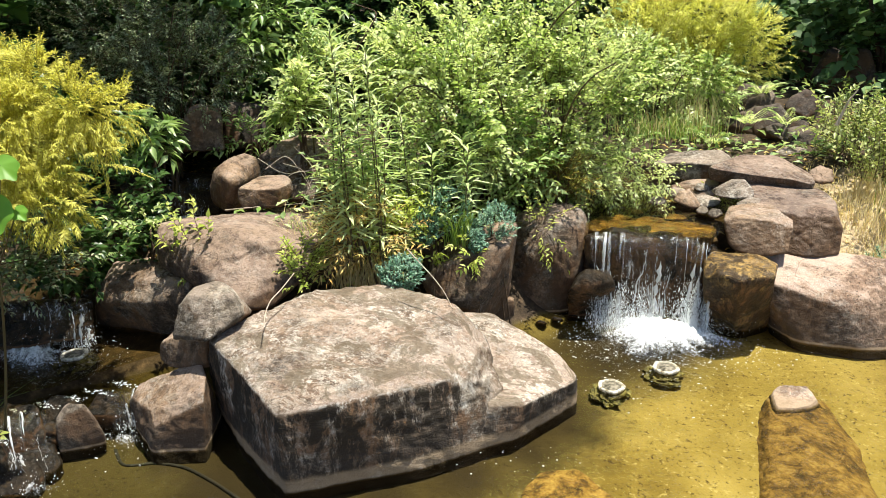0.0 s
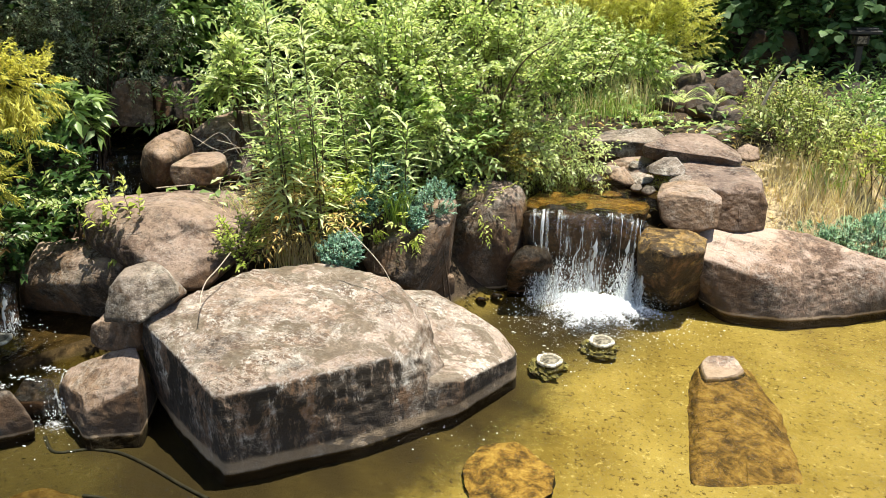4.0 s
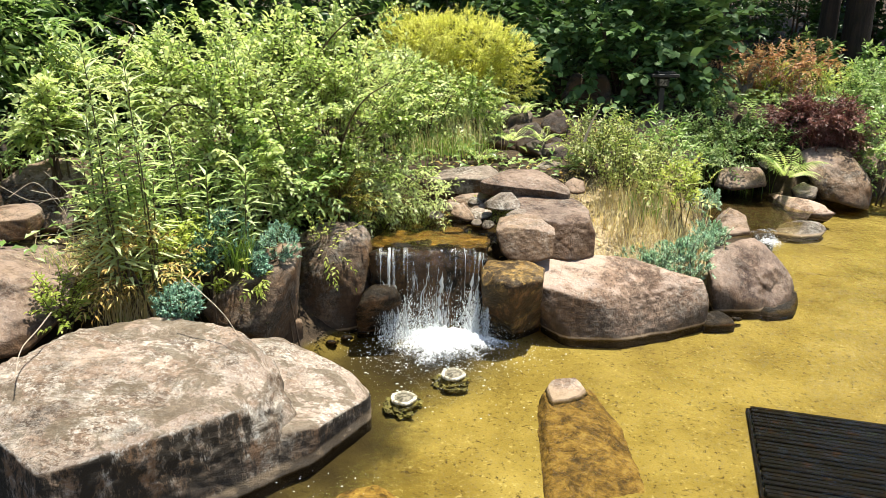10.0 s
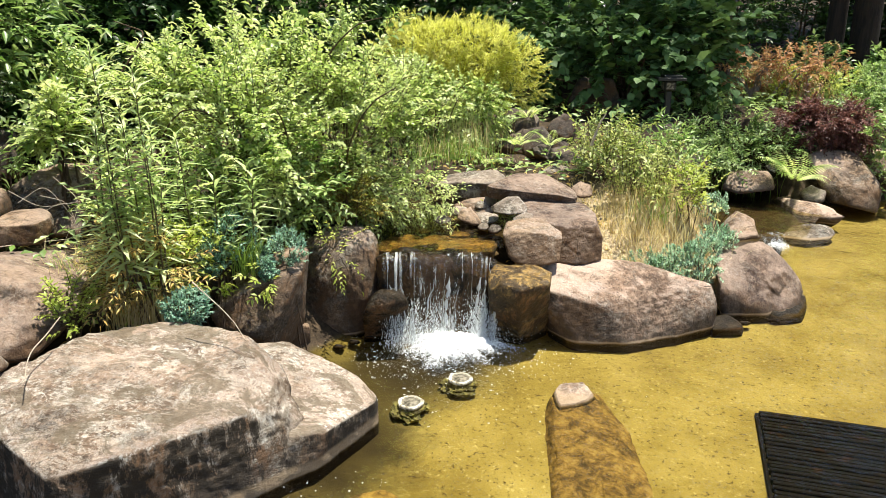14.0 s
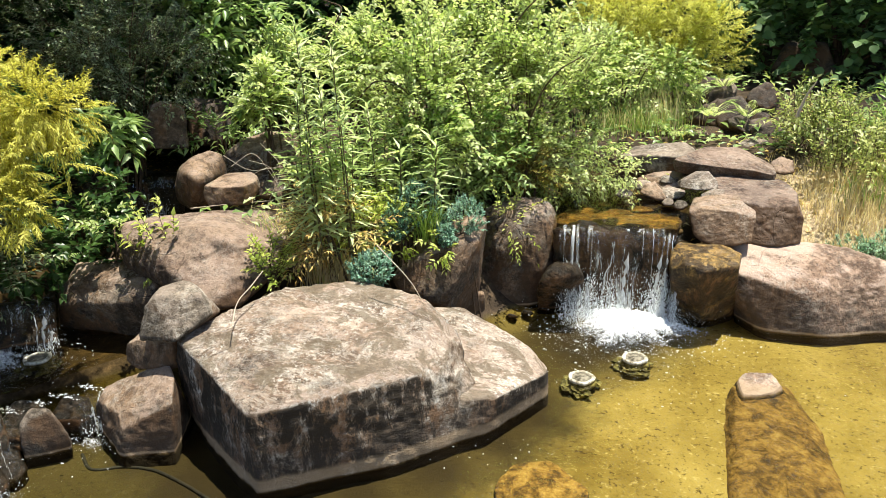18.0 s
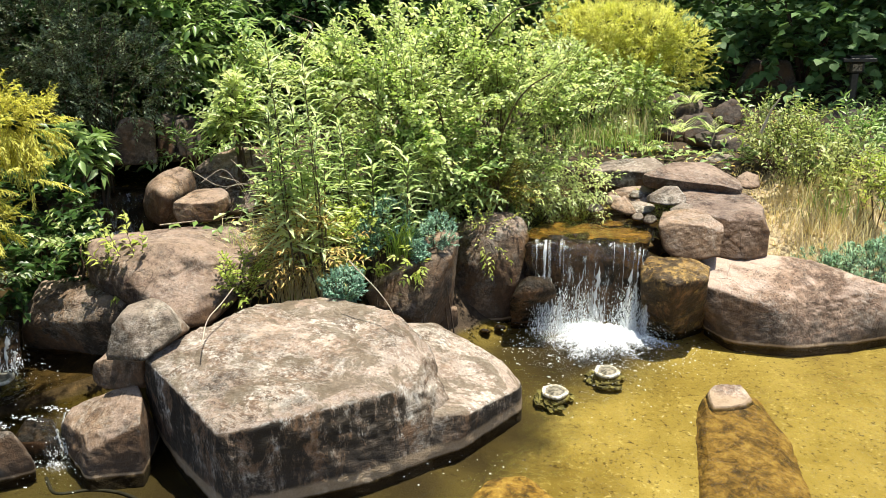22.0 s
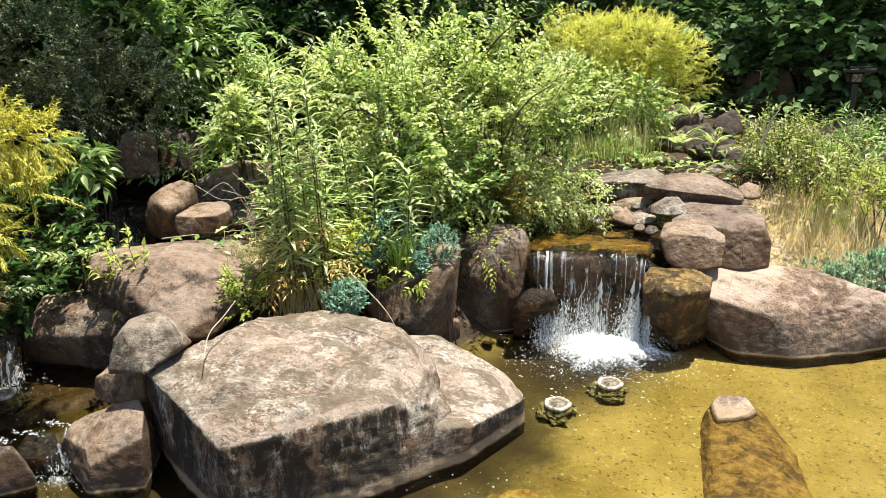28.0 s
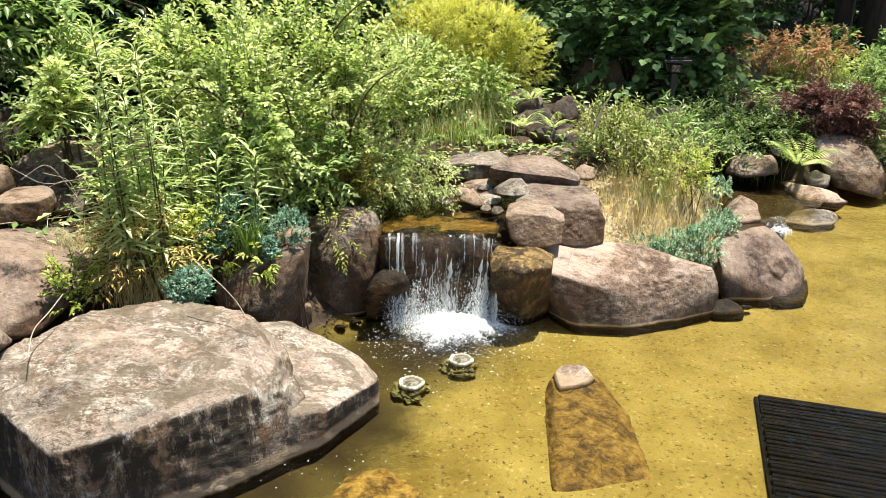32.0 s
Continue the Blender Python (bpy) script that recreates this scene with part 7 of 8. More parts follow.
boulder("stone", [(0.15, 3.94, -0.01), (0.15, 3.99, -0.03), (0.17, 3.93, -0.02), (0.17, 3.98, -0.04), (0.18, 3.95, 0.01), (0.18, 4, -0.01), (0.22, 3.93, -0.02), (0.22, 3.94, 0.01), (0.22, 3.98, -0.04), (0.23, 3.99, -0.01), (0.24, 3.94, -0.01), (0.25, 3.99, -0.03)],
        STONE_WET, "small dark wet stone at the waterline", soft=17, level=3, seed=86)
boulder("stone", [(0.27, 3.98, -0.01), (0.27, 4.03, -0.03), (0.28, 3.97, -0.02), (0.28, 4.02, -0.04), (0.29, 3.98, 0.01), (0.29, 4.03, -0.01), (0.32, 3.97, -0.02), (0.32, 3.97, 0.01), (0.32, 4.02, -0.04), (0.33, 4.02, -0.01), (0.34, 3.98, -0.01), (0.34, 4.03, -0.03)],
        STONE_WET, "small dark wet stone at the waterline", soft=17, level=3, seed=87)
boulder("stone", [(-0.63, 3.94, -0.03), (-0.62, 3.9, -0.01), (-0.61, 3.94, -0.04), (-0.61, 3.95, -0.01), (-0.6, 3.89, -0.02), (-0.6, 3.9, 0.01), (-0.57, 3.94, -0.04), (-0.56, 3.89, -0.02), (-0.56, 3.89, 0.01), (-0.56, 3.94, -0.01), (-0.55, 3.95, -0.03), (-0.54, 3.9, -0.01)],
        STONE_WET, "small dark wet stone at the waterline", soft=17, level=3, seed=88)
boulder("stone", [(-0.54, 4.01, -0.03), (-0.53, 3.96, -0.01), (-0.52, 3.96, -0.02), (-0.52, 4.01, -0.04), (-0.51, 3.96, 0.01), (-0.51, 4.01, -0.01), (-0.49, 4.01, -0.04), (-0.48, 3.96, -0.02), (-0.48, 4, -0.01), (-0.47, 3.95, 0.01), (-0.47, 4.02, -0.03), (-0.46, 3.97, -0.01)],
        STONE_WET, "small dark wet stone at the waterline", soft=17, level=3, seed=89)
boulder("stone", [(-0.71, 3.88, -0.03), (-0.7, 3.83, -0.01), (-0.69, 3.87, -0.04), (-0.68, 3.82, -0.02), (-0.68, 3.83, 0.01), (-0.68, 3.88, -0.01), (-0.66, 3.87, -0.04), (-0.65, 3.82, -0.02), (-0.65, 3.87, -0.01), (-0.64, 3.82, 0.01), (-0.63, 3.83, -0.01), (-0.63, 3.88, -0.03)],
        STONE_WET, "small dark wet stone at the waterline", soft=17, level=3, seed=90)
boulder("stone", [(1.84, 4.27, -0.01), (1.86, 4.26, -0.02), (1.86, 4.27, 0.01), (1.86, 4.31, -0.03), (1.88, 4.31, -0.04), (1.88, 4.32, -0.01), (1.9, 4.26, -0.02), (1.9, 4.26, 0.01), (1.92, 4.31, -0.04), (1.92, 4.31, -0.01), (1.93, 4.27, -0.01), (1.95, 4.32, -0.03)],
        STONE_WET, "small dark wet stone at the waterline", soft=17, level=3, seed=91)

# ---- wood behind the garden ----
def tree(x, y, height, radius, seed, crown_at=0.6, spread=2.4, lean=0.0, mat=None, sprigs=60):
    """A tall tree: a bent tapered trunk, limbs and a loose crown of leafy twigs."""
    rng = np.random.default_rng(seed)
    z = on_ground(x, y) - 0.1
    top = thing("tree", (x, y, z), "tall dark-barked tree in the shady wood", "tree", "trees of the wood")
    t = np.linspace(0, 1, 12)
    q = np.stack([lean * t + 0.15 * (np.sin(t * 5 + seed) - np.sin(seed)), 0.12 * (np.cos(t * 4 + seed) - np.cos(seed)), height * t], 1)
    part("trunk", stem_mesh("trunk", q, radius, radius * 0.25, 12), BARK_DARK, top)
    pos, ax, ups = [], [], []
    for i in range(9):
        s = crown_at + (0.97 - crown_at) * i / 9
        a = rng.random() * 6.28
        p0 = np.array([np.interp(s, t, q[:, k]) for k in range(3)])
        L = spread * (1.15 - 0.7 * (s - crown_at) / (1 - crown_at)) * (0.8 + 0.4 * rng.random())
        d = np.array([math.cos(a), math.sin(a), 0.25])
        line = p0 + d * (L * np.linspace(0, 1, 6))[:, None] + np.array([0, 0, 0.35]) * (np.linspace(0, 1, 6) ** 2)[:, None] * L * 0.4
        part("limb", stem_mesh("limb", line, radius * 0.3, 0.02, 6), BARK_DARK, top)
        n = sprigs
        c = line[rng.integers(1, 6, n)] + rng.normal(size=(n, 3)) * [0.7, 0.7, 0.4]
        pos.append(c)
        ax.append(rng.normal(size=(n, 3)) + [0, 0, -0.3])
    P, A = np.concatenate(pos), np.concatenate(ax)
    lp, la, lu, ln, wd, _, _ = sprays(rng, P, A, 8, 0.5, 0.17, 0.09)
    part("crown", leaf_mesh("crown", lp, la, lu, ln, wd), mat or LEAF_DARK, top)
    return top


rng0 = np.random.default_rng(5)
# hidden far trees, added to block low sky and darken the pond's reflections
for i, (yaw, r) in enumerate([(-50, 19), (-39, 18), (-28, 19.5), (-17, 18), (-6, 18.5), (6, 17.5), (18, 18), (30, 17), (43, 17.5)]):
    tree(-math.sin(radians(yaw)) * r, math.cos(radians(yaw)) * r, 14.0 + 3 * rng0.random(), 0.22, 60 + i, crown_at=0.25, spread=3.2, sprigs=110)
tree(5.76, 10.53, 20.0, 0.19, 40, crown_at=0.92, spread=0.5, sprigs=10)
tree(3.71, 10.14, 8.0, 0.11, 41, crown_at=0.72, spread=0.5, sprigs=10)
tree(5.43, 10.70, 20.0, 0.13, 42, crown_at=0.92, spread=0.5, sprigs=10)
tree(-3.34, 8.36, 10.0, 0.30, 43)
tree(-5.50, 8.50, 11.0, 0.20, 44)
tree(1.50, 15.00, 11.0, 0.20, 45)
tree(4.60, 16.00, 11.0, 0.20, 46)
tree(-1.50, 15.50, 11.0, 0.20, 47)
tree(9.00, 13.00, 11.0, 0.20, 48)
tree(11.00, 11.00, 11.0, 0.20, 49)
tree(-8.00, 7.50, 11.0, 0.20, 50)
for i, (yaw, r) in enumerate([(-47, 14.0), (-42, 14.5), (-36, 15), (-29, 15.2), (-24, 14.5), (-18, 13.2), (-12, 11.6), (-6, 10.8), (0, 10.6), (5, 10.2), (10, 9.6), (16, 9.0), (22, 8.6), (28, 8.2), (34, 7.8), (40, 7.4), (46, 7.0), (52, 6.6), (58, 6.2),
                            (-33, 17), (-20, 16.5), (-5, 13), (8, 12), (20, 11), (32, 10), (44, 9)]):
    a = radians(yaw)
    x, y = -math.sin(a) * r, math.cos(a) * r
    g = on_ground(x, y)
    h = 1.0 + 0.5 * rng0.random()
    shrub("shrub", [((x, y, g + h * 0.8), (1.0, 0.8, h)), ((x + 0.6, y + 0.4, g + h * 0.6), (0.8, 0.7, h * 0.7))], "dense dark green shrub at the edge of the wood",
          n=420, count=9, twig=0.32, leaf_size=(0.11, 0.055) if i % 3 else (0.14, 0.10), mat=LEAF_DARK, stems=5, stem_r=0.02, seed=300 + i, round_leaf=i % 3 == 0, group="shrubs at the edge of the wood")


def added_shade_tree(x, y, reach, seed):
    """An unseen tree on the bank behind the viewer, added so its limbs reach over the stream and shade it."""
    rng = np.random.default_rng(seed)
    z = on_ground(x, y) - 0.1
    top = thing("tree", (x, y, z), "unseen tree added to shade the stream with its limbs", "tree", "trees of the wood")
    t = np.linspace(0, 1, 10)
    q = np.stack([0.2 * np.sin(t * 3), 0.3 * t, 6.5 * t], 1)
    part("trunk", stem_mesh("trunk", q, 0.16, 0.05, 10), BARK_DARK, top)
    P, A = [], []
    for i, ((cx, cy, cz), (rx, ry, rz), n) in enumerate(reach):
        s = 0.55 + 0.4 * i / len(reach)
        p0 = np.array([np.interp(s, t, q[:, k]) for k in range(3)])
        goal = np.array([cx - x, cy - y, cz - z])
        u = np.linspace(0, 1, 8)[:, None]
        line = p0 + (goal - p0) * u + np.array([0, 0, 0.4]) * np.sin(u * math.pi)
        part("limb", stem_mesh("limb", line, 0.05, 0.012, 6), BARK_DARK, top)
        P.append(goal + unit(rng.normal(size=(n, 3))) * (rng.random((n, 1)) ** 0.4) * [rx, ry, rz])
        A.append(rng.normal(size=(n, 3)) + [0, 0, -0.4])
    lp, la, lu, ln, wd, _, _ = sprays(rng, np.concatenate(P), np.concatenate(A), 8, 0.35, 0.11, 0.06)
    part("crown", leaf_mesh("crown", lp, la, lu, ln, wd), LEAF_MID, top)
    return top


# unseen tree, its two crowns set where their shade falls on the left stream
added_shade_tree(-1.6, -1.9, [((-0.85, 1.75, 5.3), (0.6, 0.4, 0.25), 60), ((-2.7, 4.9, 6.3), (0.9, 0.7, 0.3), 180)], 3)

# ---- undergrowth and litter on the ground ----
rng = np.random.default_rng(77)
n = 60000
gx, gy = rng.uniform(-8, 9, n), rng.uniform(3.0, 13.0, n)
gz = ground_at(gx, gy)
wetness = np.min([np.hypot(gx - (ax + bx) / 2, gy - (ay + by) / 2) - w - 0.5 * math.hypot(bx - ax, by - ay) for (ax, ay), (bx, by), w, _ in REACHES], axis=0)
keep = (gz > 0.3) & (wetness > -0.1) & ~((np.hypot(gx - 1.45, gy - 5.0) < 0.75)) & (rng.random(n) < np.where(gy < 9, 0.55, 0.9)) & (np.hypot(gx, gy) > 3.4)
gx, gy, gz = gx[keep], gy[keep], gz[keep]
m = len(gx)
pos = np.stack([gx, gy, gz + 0.02 + 0.14 * rng.random(m) ** 1.5], 1)
a = rng.random(m) * 6.28
along = np.stack([np.cos(a), np.sin(a), 0.3 + 0.5 * rng.random(m)], 1)
ln = 0.045 + 0.05 * rng.random(m)
part("ground_cover", leaf_mesh("ground_cover", pos, along, np.tile([0, 0, 1.0], (m, 1)) + 0.4 * rng.normal(size=(m, 3)), ln, ln * 0.45), LEAF_MID, None,
     "low green undergrowth covering the earth", "undergrowth", kind="stuff")
n = 5000
gx, gy = rng.uniform(-4.5, 3.5, n), rng.uniform(2.2, 8.0, n)
gz = ground_at(gx, gy)
keep = gz > 0.2
gx, gy, gz = gx[keep], gy[keep], gz[keep]
m = len(gx)
a = rng.random(m) * 6.28
part("leaf_litter", leaf_mesh("leaf_litter", np.stack([gx, gy, gz + 0.006], 1), np.stack([np.cos(a), np.sin(a), 0.1 * rng.normal(size=m)], 1), np.tile([0, 0, 1.0], (m, 1)) + 0.3 * rng.normal(size=(m, 3)), 0.045, 0.02), LEAF_STRAW, None,
     "brown fallen leaves on the earth", "leaf litter", kind="stuff")
n = 2600
gx, gy = 1.45 + rng.normal(size=n) * 0.4, 5.0 + rng.normal(size=n) * 0.32
gz = ground_at(gx, gy)
keep = gz > 0.15
gx, gy, gz = gx[keep], gy[keep], gz[keep]
part("dry_grass", fast_mesh("dry_grass", *blades(rng, np.stack([gx, gy, gz], 1), 0.10, 0.004, 0.9)), STRAW, None, "short straw-coloured dry grass on the bank", "grass", kind="stuff")

# ---- falling water, foam and small things of the pond ----
def ribbon_tube(name, q, widths, thick):
    """A flat-oval tube along points q: a strand of water."""
    q = np.asarray(q, float)
    side = np.array([1.0, 0.12, 0])
    tan = unit(np.gradient(q, axis=0))
    nrm = unit(np.cross(tan, side))
    w = np.asarray(widths)[:, None]
    ring = [q + side * w * math.cos(a) + nrm * w * thick * math.sin(a) for a in np.arange(6) * math.pi / 3]
    v = np.stack(ring, 1).reshape(-1, 3)
    i, k = np.arange(len(q) - 1)[:, None] * 6, np.arange(6)[None]
    return fast_mesh(name, v, np.stack([i + k, i + (k + 1) % 6, i + 6 + (k + 1) % 6, i + 6 + k], -1).reshape(-1, 4))


def drops_mesh(name, centres, radii):
    """Many round drops as low-poly balls (octahedra cut once)."""
    bm = bmesh.new()
    bmesh.ops.create_icosphere(bm, subdivisions=1, radius=1)
    bm.verts.index_update()
    v = np.array([tuple(x.co) for x in bm.verts])
    f = np.array([[x.index for x in p.verts] for p in bm.faces])
    bm.free()
    n = len(centres)
    vv = centres[:, None] + v[None] * np.reshape(radii, (n, 1, -1))
    return fast_mesh(name, vv.reshape(-1, 3), (f[None] + len(v) * np.arange(n)[:, None, None]).reshape(-1, 3))


def curtain_of(drop, body):
    """Water falling by drop metres: clear with bright streaks at the lip, breaking into white below."""
    k = Net("streaked falling water")
    p = k.where()
    wide, thin = k.node("Mapping"), k.node("Mapping")
    wide.inputs["Scale"].default_value, thin.inputs["Scale"].default_value = (22, 22, 1.1 / drop), (95, 95, 12)
    k.join(p, wide.inputs["Vector"])
    k.join(p, thin.inputs["Vector"])
    n = k.math("ADD", k.noise(1.0, 4, 0.62, wide.outputs[0], 0.25), k.math("MULTIPLY", k.math("SUBTRACT", k.noise(1.0, 5, 0.75, thin.outputs[0], 0.5), 0.5), 0.75))
    n = k.math("ADD", n, k.ramp(k.math("DIVIDE", k.axis(p, "Z"), drop), (0.05, 0.13), (0.5, 0.0)))
    alpha = k.ramp(n, (0.57, 0.0), (0.66, 0.25 * body), (0.78, 0.95 * body))
    white = k.surface((0.92, 0.95, 0.96), 0.12, k.bump(n, 0.9, 0.02), spec=0.7)
    glow, clear, m, m2 = k.node("BsdfTranslucent"), k.node("BsdfTransparent"), k.node("MixShader"), k.node("MixShader")
    glow.inputs["Color"].default_value = (0.92, 0.95, 0.96, 1)
    m.inputs[0].default_value = 0.65
    k.join(white, m.inputs[1])
    k.join(glow.outputs[0], m.inputs[2])
    k.join(alpha, m2.inputs[0])
    k.join(clear.outputs[0], m2.inputs[1])
    k.join(m.outputs[0], m2.inputs[2])
    return k.done(m2.outputs[0])


def waterfall(a, b, z_low, throw, strands, label, seed, foam=(0.3, 0.22, 0.07), foam_shift=(0, 0), drops=500, wide=0.010, body=1.0):
    """Water over a sill from a to b (x, y, z of the lip), in strands that part and break below, with foam at the foot."""
    rng = np.random.default_rng(seed)
    a, b = np.array(a, float), np.array(b, float)
    m = (a + b) / 2
    top = thing("waterfall", (m[0], m[1], z_low), label, "waterfall")
    o = np.array([m[0], m[1], z_low])
    fwd = unit(np.array([b[1] - a[1], a[0] - b[0], 0]))
    drop = m[2] - z_low
    knots = rng.random(max(3, strands // 5))
    for i in range(strands):
        s = rng.choice(knots) + rng.normal() * 0.025 if rng.random() < 0.7 else rng.random()
        p = a + (b - a) * min(max(s, 0.01), 0.99)
        n = 16
        low = rng.random() < 0.66
        start, reach = (0.40 + 0.35 * rng.random(), 1.0) if low else (0.0, rng.choice([0.95, 0.7, 0.55, 0.45, 0.35]))
        t = np.linspace(start, reach, n)
        fall = t**1.6 * drop
        q = p - o + fwd * (-0.06 + 0.06 * np.minimum(t * 6, 1) + throw * t**0.8 * (0.7 + 0.6 * rng.random()))[:, None] - np.array([0, 0, 1.0]) * np.maximum(fall - 0.012, -0.004)[:, None]
        q[:, 0] += np.cumsum(rng.normal(size=n)) * (0.0045 if low else 0.0015)
        if low:
            q[:, 0] += (0.45 - s) * 0.12 * abs(b[0] - a[0]) * np.linspace(0, 1, n)
        ragged = 1 + 0.7 * rng.normal(size=n).clip(-1.2, 1.6) if low else 1 + 0.3 * np.sin(t * 14 + rng.random() * 6)
        w = wide * (1.1 if low else 1.0) * (0.12 + 0.95 * rng.random() ** 3) * ragged * np.interp(np.linspace(0, 1, n), [0, 0.12, 0.7, 1], [0.2 if low else 1.2, 1.0, 0.7, 0.15])
        part("strand", ribbon_tube("strand", q, np.maximum(w, 0.0004), 0.4), VEIL_WHITE if low or rng.random() < 0.2 else VEIL, top)
    # the thin sheet that bends over the lip
    u = np.linspace(0, 1, 40)
    rows = []
    for k, (f, d) in enumerate(((-0.16, -0.004), (-0.06, -0.003), (0.0, 0.006), (0.022, 0.04), (0.03, 0.075))):
        rows.append(a + (b - a) * u[:, None] - o + fwd * f - np.array([0, 0, 1.0]) * (d + (0.02 * np.abs(np.sin(u * 41 + seed)) * (k > 3)))[:, None])
    v = np.concatenate(rows)
    i = (np.arange(4)[:, None] * 40 + np.arange(39)[None]).ravel()
    part("sheet", fast_mesh("sheet", v, np.stack([i, i + 1, i + 41, i + 40], 1)), SHEET, top)
    veil = curtain_of(drop, body)
    # curtains of streaked water, one behind the other
    for layer, reach in enumerate((0.7, 1.15)):
        u, t = np.meshgrid(np.linspace(0.0, 1, 60), np.linspace(0, 1, 22))
        ripple = 0.012 * np.sin(u * 37 + layer * 2 + seed) + 0.006 * np.sin(u * 83 + seed + t * 3)
        ahead = -0.05 + 0.05 * np.minimum(t * 6, 1) + throw * reach * t**0.7 + ripple * t
        v = (a + (b - a) * u[..., None]) - o + fwd * ahead[..., None] - np.array([0, 0, 1.0]) * np.maximum(t**1.5 * drop - 0.010, -0.006)[..., None]
        v[..., 0] += (0.5 - u) * 0.10 * abs(b[0] - a[0]) * t
        i = (np.arange(21)[:, None] * 60 + np.arange(59)[None]).ravel()
        part("curtain", fast_mesh("curtain", v.reshape(-1, 3), np.stack([i, i + 1, i + 61, i + 60], 1)), veil, top)
    # broken water low down
    k = rng.random(drops) ** 0.45
    s = rng.random(drops)
    s = np.where(rng.random(drops) < 0.75, rng.choice(knots, drops) + rng.normal(size=drops) * 0.05, s).clip(0, 1)
    c = a + (b - a) * s[:, None] - o + fwd * (throw * (0.8 + 1.0 * rng.random(drops)) * k)[:, None] - np.array([0, 0, 1.0]) * (drop * (0.42 + 0.58 * k))[:, None] + rng.normal(size=(drops, 3)) * [0.010, 0.016, 0.015]
    part("spray", drops_mesh("spray", c, (0.0008 + 0.0022 * rng.random(drops) ** 3)[:, None] * np.stack([0.6 + 0.8 * rng.random(drops), np.ones(drops), 1 + 3.5 * rng.random(drops) ** 2], 1)), FOAM, top, kind="stuff")
    # foam heap, ragged at its rim
    fx, fy, fz = foam
    gx, gy = np.meshgrid(np.linspace(-1.4, 1.4, 110), np.linspace(-1.4, 1.4, 90))
    ang = np.arctan2(gy, gx)
    rr = np.hypot(gx, gy) / (1 + 0.16 * np.sin(ang * 3 + seed) + 0.12 * np.sin(ang * 7 + 2) + 0.08 * np.sin(ang * 13 + seed))
    h = fz * np.exp(-(rr**2) * 1.5)
    rough = np.array([noise.noise(Vector((x * 9, y * 9, seed))) + 0.6 * noise.noise(Vector((x * 22, y * 22, seed))) + 0.4 * noise.noise(Vector((x * 45, y * 45, seed))) for x, y in zip(gx.ravel() * fx / 0.3, gy.ravel() * fy / 0.3)]).reshape(gx.shape)
    h = h + rough * 0.011 * (0.6 + 1.5 * np.exp(-(rr**2))) - 0.020 * smooth_step(0.35, 1.3, rr)
    c0 = fwd * (throw + 0.03) + np.array([foam_shift[0], foam_shift[1], 0])
    v = np.stack([gx * fx + c0[0], gy * fy + c0[1], h], -1).reshape(-1, 3)
    i = (np.arange(89)[:, None] * 110 + np.arange(109)[None]).ravel()
    i = i[h.ravel()[i] > -0.002]
    part("foam", fast_mesh("foam", v, np.stack([i, i + 1, i + 111, i + 110], 1)), FROTH, top)
    n = min(drops // 2, 900)
    d = rng.normal(size=(n, 2)) * [fx * 0.85, fy * 0.8]
    c = np.stack([d[:, 0] + c0[0], d[:, 1] + c0[1], fz * np.exp(-((d[:, 0] / fx) ** 2 + (d[:, 1] / fy) ** 2)) + 0.10 * rng.random(n) ** 3], 1)
    part("splash", drops_mesh("splash", c, (0.0009 + 0.0024 * rng.random(n) ** 3)[:, None] * np.ones(3)), FOAM, top, kind="stuff")
    return top


k = Net("bent water")
_p = k.where(False)
_c, _g, _m = k.node("BsdfTransparent"), k.node("BsdfGlossy"), k.node("MixShader")
_g.inputs["Roughness"].default_value = 0.08
k.join(k.bump(k.noise(40, 3, at=_p), 0.8, 0.02), _g.inputs["Normal"])
_c.inputs["Color"].default_value = (0.9, 0.86, 0.7, 1)
_m.inputs[0].default_value = 0.04
k.join(_c.outputs[0], _m.inputs[1])
k.join(_g.outputs[0], _m.inputs[2])
SHEET = k.done(_m.outputs[0])
waterfall((-0.411, 3.963, 0.515), (0.184, 3.994, 0.515), 0.0, 0.11, 26, "clear waterfall breaking into strands over a stone ledge", 1, foam=(0.33, 0.22, 0.085), foam_shift=(0.11, -0.03), drops=8000, wide=0.0085)
waterfall((0.172, 4.017, 0.490), (0.273, 4.006, 0.460), 0.0, 0.10, 8, "side runnel of white water beside the waterfall", 2, foam=(0.1, 0.1, 0.03), drops=2600, wide=0.014)
waterfall((-3.689, 4.167, 0.640), (-3.209, 4.336, 0.640), 0.36, 0.08, 8, "thin shaded upper waterfall over a black sill", 3, foam=(0.12, 0.08, 0.03), foam_shift=(0.1, 0), drops=260, wide=0.007, body=0.7)
waterfall((-3.456, 2.492, 0.360), (-2.902, 2.764, 0.360), 0.12, 0.10, 10, "low middle waterfall of the shaded stream", 4, foam=(0.22, 0.12, 0.05), foam_shift=(0.05, -0.03), drops=500, wide=0.009)
waterfall((-2.359, 2.251, 0.130), (-2.268, 2.312, 0.130), 0.0, 0.07, 8, "small cascade between stones", 5, foam=(0.09, 0.05, 0.012), foam_shift=(0.03, -0.05), drops=160, wide=0.007, body=0.35)
waterfall((-2.682, 1.882, 0.140), (-2.537, 2.056, 0.140), 0.0, 0.2, 12, "small cascade over a dark ledge", 6, foam=(0.09, 0.05, 0.012), foam_shift=(0.1, -0.05), drops=180, wide=0.006, body=0.3)
waterfall((2.643, 5.970, 0.085), (2.880, 6.054, 0.085), 0.0, 0.08, 10, "low white cascade from the side pool", 7, foam=(0.12, 0.1, 0.04), drops=260, wide=0.012)
